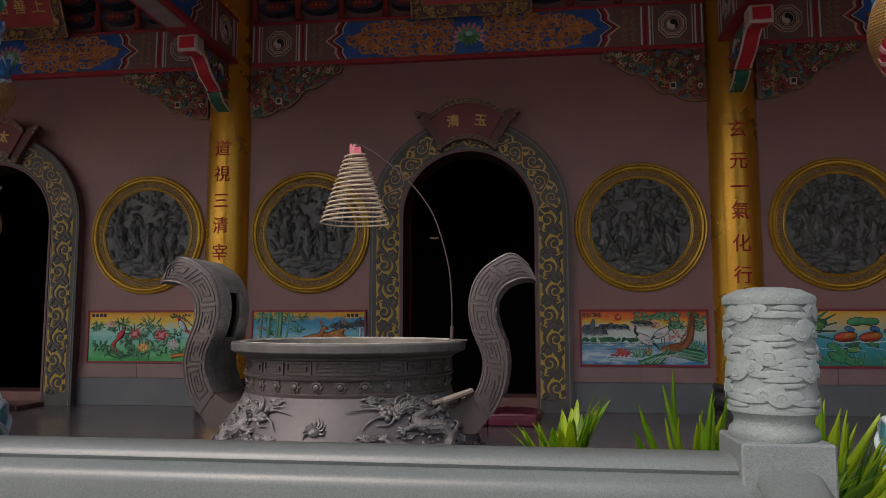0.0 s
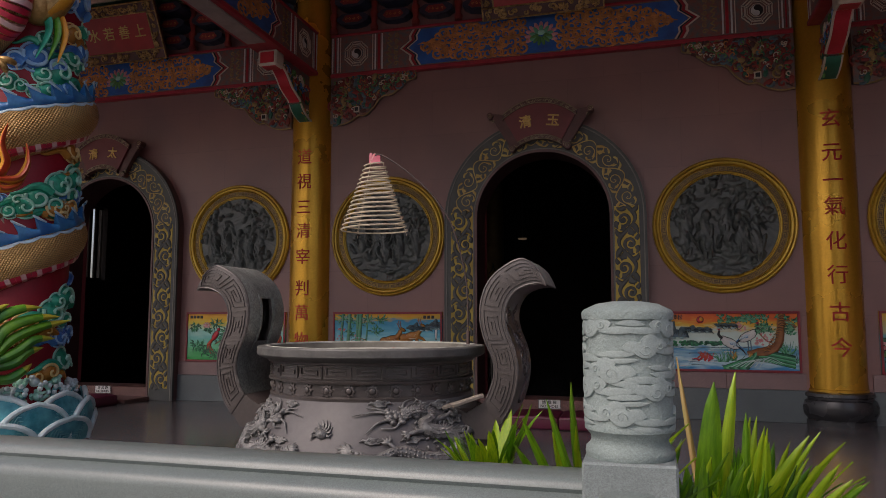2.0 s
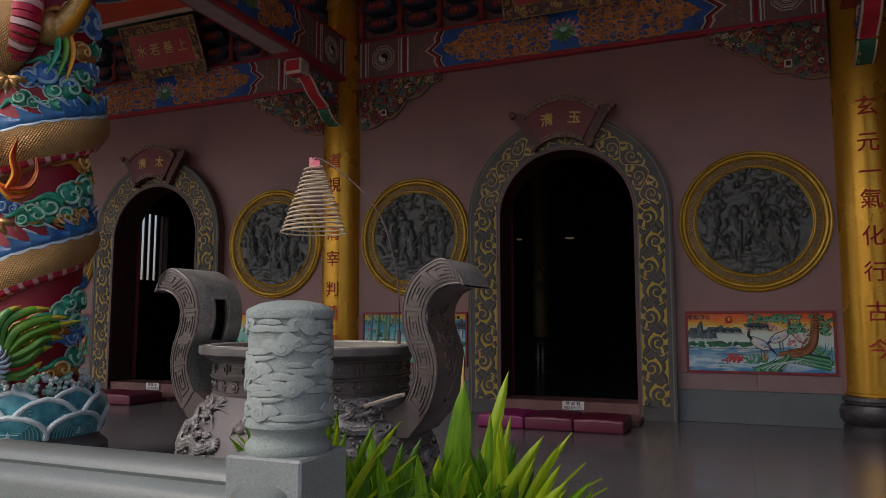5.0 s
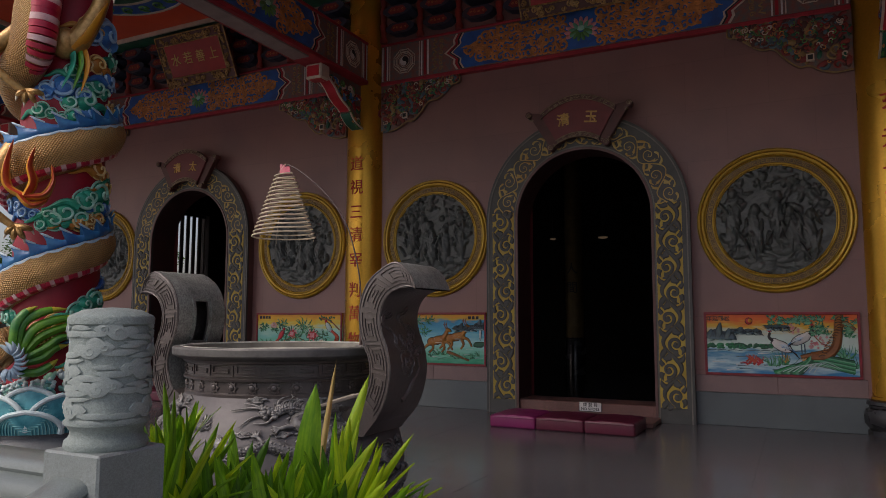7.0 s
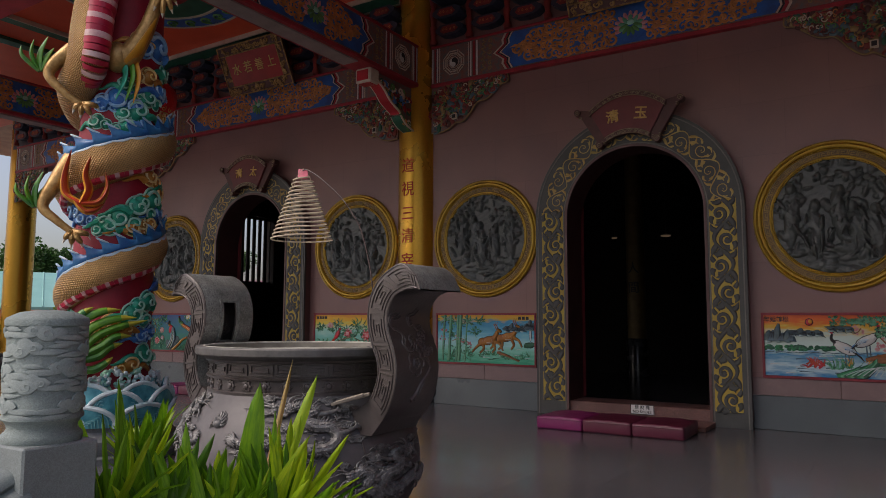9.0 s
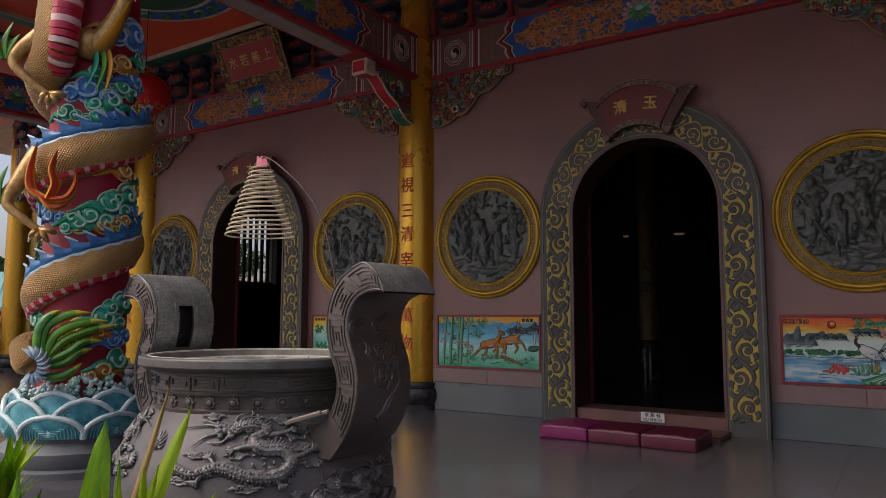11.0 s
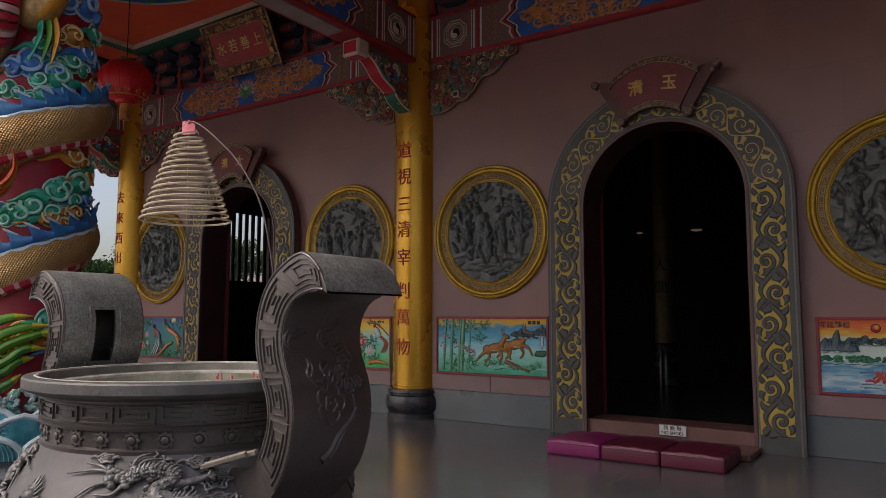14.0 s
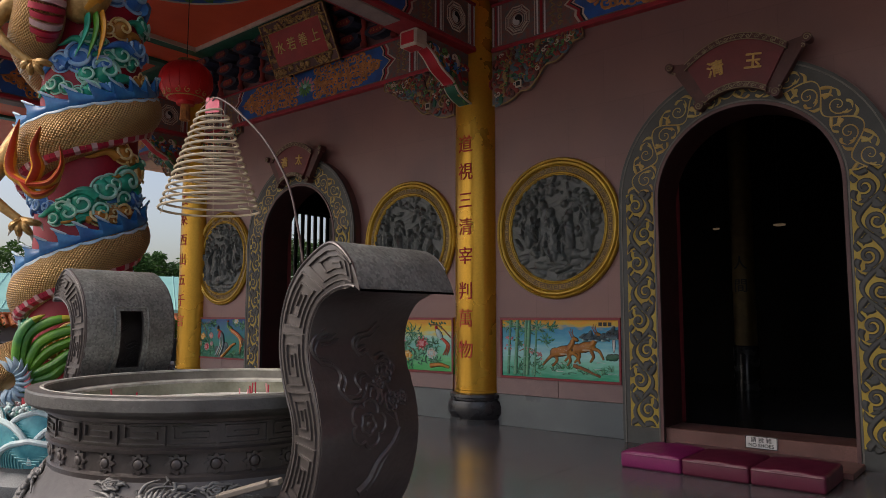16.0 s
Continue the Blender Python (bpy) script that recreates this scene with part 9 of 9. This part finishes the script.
def tree(x, y, h, r, seed):
    t = thing("tree", pose(x, y, -0.75), "leafy green tree behind the neighbouring roofs", "tree", "trees beyond the terrace")
    rnd = random.Random(seed)
    bm = bmesh.new()
    tube(bm, [(0, 0, 0), (0.1, 0, h * 0.3), (0, 0.1, h * 0.6)], [0.28, 0.2, 0.12], 10)
    tips = []
    for k in range(11):
        a = 2 * math.pi * k / 11 + rnd.uniform(-0.3, 0.3)
        tip = Vector((r * 0.7 * math.cos(a) * rnd.uniform(0.5, 1), r * 0.7 * math.sin(a) * rnd.uniform(0.5, 1), h * rnd.uniform(0.6, 0.95)))
        tube(bm, [(0, 0.05, h * rnd.uniform(0.35, 0.55)), tip * 0.6 + Vector((0, 0, h * 0.22)), tip], [0.09, 0.06, 0.02], 6)
        tips.append(tip)
    part("trunk", bm, "tree_bark", t)
    vs, fs = [], []
    for tip in tips + [Vector((0, 0, h * 0.9)), Vector((0, 0, h * 0.75))]:
        for j in range(4):
            cc = tip + Vector((rnd.gauss(0, 0.22) * r, rnd.gauss(0, 0.22) * r, rnd.gauss(0, 0.12) * r))
            rr = r * rnd.uniform(0.16, 0.30)
            for k in range(150):
                d = Vector((rnd.gauss(0, 1), rnd.gauss(0, 1), rnd.gauss(0, 0.8))).normalized() * rr * rnd.uniform(0.5, 1.05)
                c = cc + d
                u = Vector((rnd.uniform(-1, 1), rnd.uniform(-1, 1), rnd.uniform(-0.6, 0.6))).normalized()
                v = u.orthogonal().normalized()
                s = rnd.uniform(0.08, 0.16)
                b = len(vs)
                vs += [c + u * s, c + v * s * 0.55, c - u * s, c - v * s * 0.55]
                fs.append((b, b + 1, b + 2, b + 3))
    me = bpy.data.meshes.new("crown")
    me.from_pydata([tuple(v) for v in vs], [], fs)
    me.materials.append(MATS["tree_leaf"])
    ob = new("crown", me)
    ob.parent = t
    tagged(ob, kind="stuff")


for x, y, h, r, s in ((-40, 23, 6.0, 2.6, 1), (-43, 27, 5.4, 2.4, 2), (-46, 33, 8.2, 3.2, 3), (-38, 17, 4.6, 2.2, 4), (-52, 20, 6.2, 3.2, 5), (-44, 38, 8.4, 3.4, 6), (-47, 13, 5.0, 2.6, 7)):
    tree(x, y, h, r, s)


def house(m, L, W, eave, ridge, roof, label):
    t = thing("neighbour_house", m, label, "house", "houses beyond the terrace")
    bm = box(bmesh.new(), -L / 2, L / 2, -W / 2, W / 2, 0, eave)
    part("walls", bm, "render_white", t, smooth=False)
    bm = prism(bmesh.new(), [(-W / 2 - 0.5, eave - 0.1), (0, ridge), (W / 2 + 0.5, eave - 0.1), (W / 2 + 0.5, eave - 0.22), (0, ridge - 0.15), (-W / 2 - 0.5, eave - 0.22)], -L / 2 - 0.4, L / 2 + 0.4, pose(0, 0, 0, 0, 0, 90))
    r = part("roof", bm, roof, t, "sheet roof with raised seams", smooth=False)
    bm = bmesh.new()
    k = -L / 2
    while k < L / 2:
        for s in (-1, 1):
            tube(bm, [(k, 0, ridge + 0.01), (k, s * (W / 2 + 0.5), eave - 0.09)], 0.03, 4)
        k += 0.6
    part("seams", bm, roof, r)
    for q in range(int(L / 2.5)):
        x = -L / 2 + 1.2 + 2.5 * q
        w = part("window", B(x - 0.5, x + 0.5, -W / 2 - 0.03, -W / 2 + 0.02, eave - 1.6, eave - 0.6), "iron_dark", t, smooth=False)


house(pose(-31, 16.5, -0.75, 0, 0, 62), 15, 9, 2.4, 3.9, "roof_teal", "low white house with a pale turquoise sheet roof")
house(pose(-46, 41, -0.75, 0, 0, 30), 10, 7, 3.4, 5.0, "roof_pink", "white house with a faded pink roof")


def tiled_wall(x, y0, y1):
    t = thing("garden_wall", pose(x, y0, -0.75), "pale boundary wall with an orange clay tile coping", "wall")
    L = y1 - y0
    part("wall_face", B(-0.12, 0.12, 0, L, 0, 1.75), "wall_pale", t, smooth=False)
    part("coping", prism(bmesh.new(), [(-0.38, 1.75), (0.38, 1.75), (0.06, 2.02), (-0.06, 2.02)], -L, 0, pose(0, 0, 0, 0, 0, 180)), "roof_clay", t, smooth=False)
    me = None
    k = 0.1
    while k < L:
        for s in (1,):
            if me is None:
                ob = part("tile", tube(bmesh.new(), [(0.40, 0, 1.76), (0.05, 0, 2.04)], 0.075, 8), "roof_clay", t)
                me = ob.data
            else:
                ob = new("tile", me)
                ob.parent = t
            ob.location = (0, k, 0)
        k += 0.2
    part("ridge", tube(bmesh.new(), [(0, 0, 2.06), (0, L, 2.06)], 0.09, 10), "roof_clay", t)


tiled_wall(-21.0, 4.0, 22.0)

# ---- floor tiles, laid last ----
T, G = 0.6, 0.0007
tile = part("floor_tile", B(G, T - G, G, T - G, -0.006, 0.0, bevel=0.0007), "floor_granite", floor, smooth=False)
tile.location = (-4.8, 3.72, 0)
first = True
for i in range(14):
    for j in range(9):
        if not first:
            ob = new("floor_tile", tile.data)
            ob.parent = floor
            ob.location = (-4.8 + T * i, 3.72 + T * j, 0)
        first = False
vs, fs = [], []
for i in range(-20, 23):
    for j in range(-4, 22):
        if 0 <= i < 14 and 0 <= j < 9:
            continue
        x, y = -4.8 + T * i, 3.72 + T * j
        if y < 1.2:
            continue
        b = len(vs)
        vs += [(x + G, y + G, 0), (x + T - G, y + G, 0), (x + T - G, y + T - G, 0), (x + G, y + T - G, 0)]
        fs.append((b, b + 1, b + 2, b + 3))
me = bpy.data.meshes.new("floor_tiles_far")
me.from_pydata(vs, [], fs)
me.materials.append(MATS["floor_granite"])
far = new("floor_tiles_far", me)
far.parent = floor
tagged(far, "further granite floor tiles", kind="stuff")
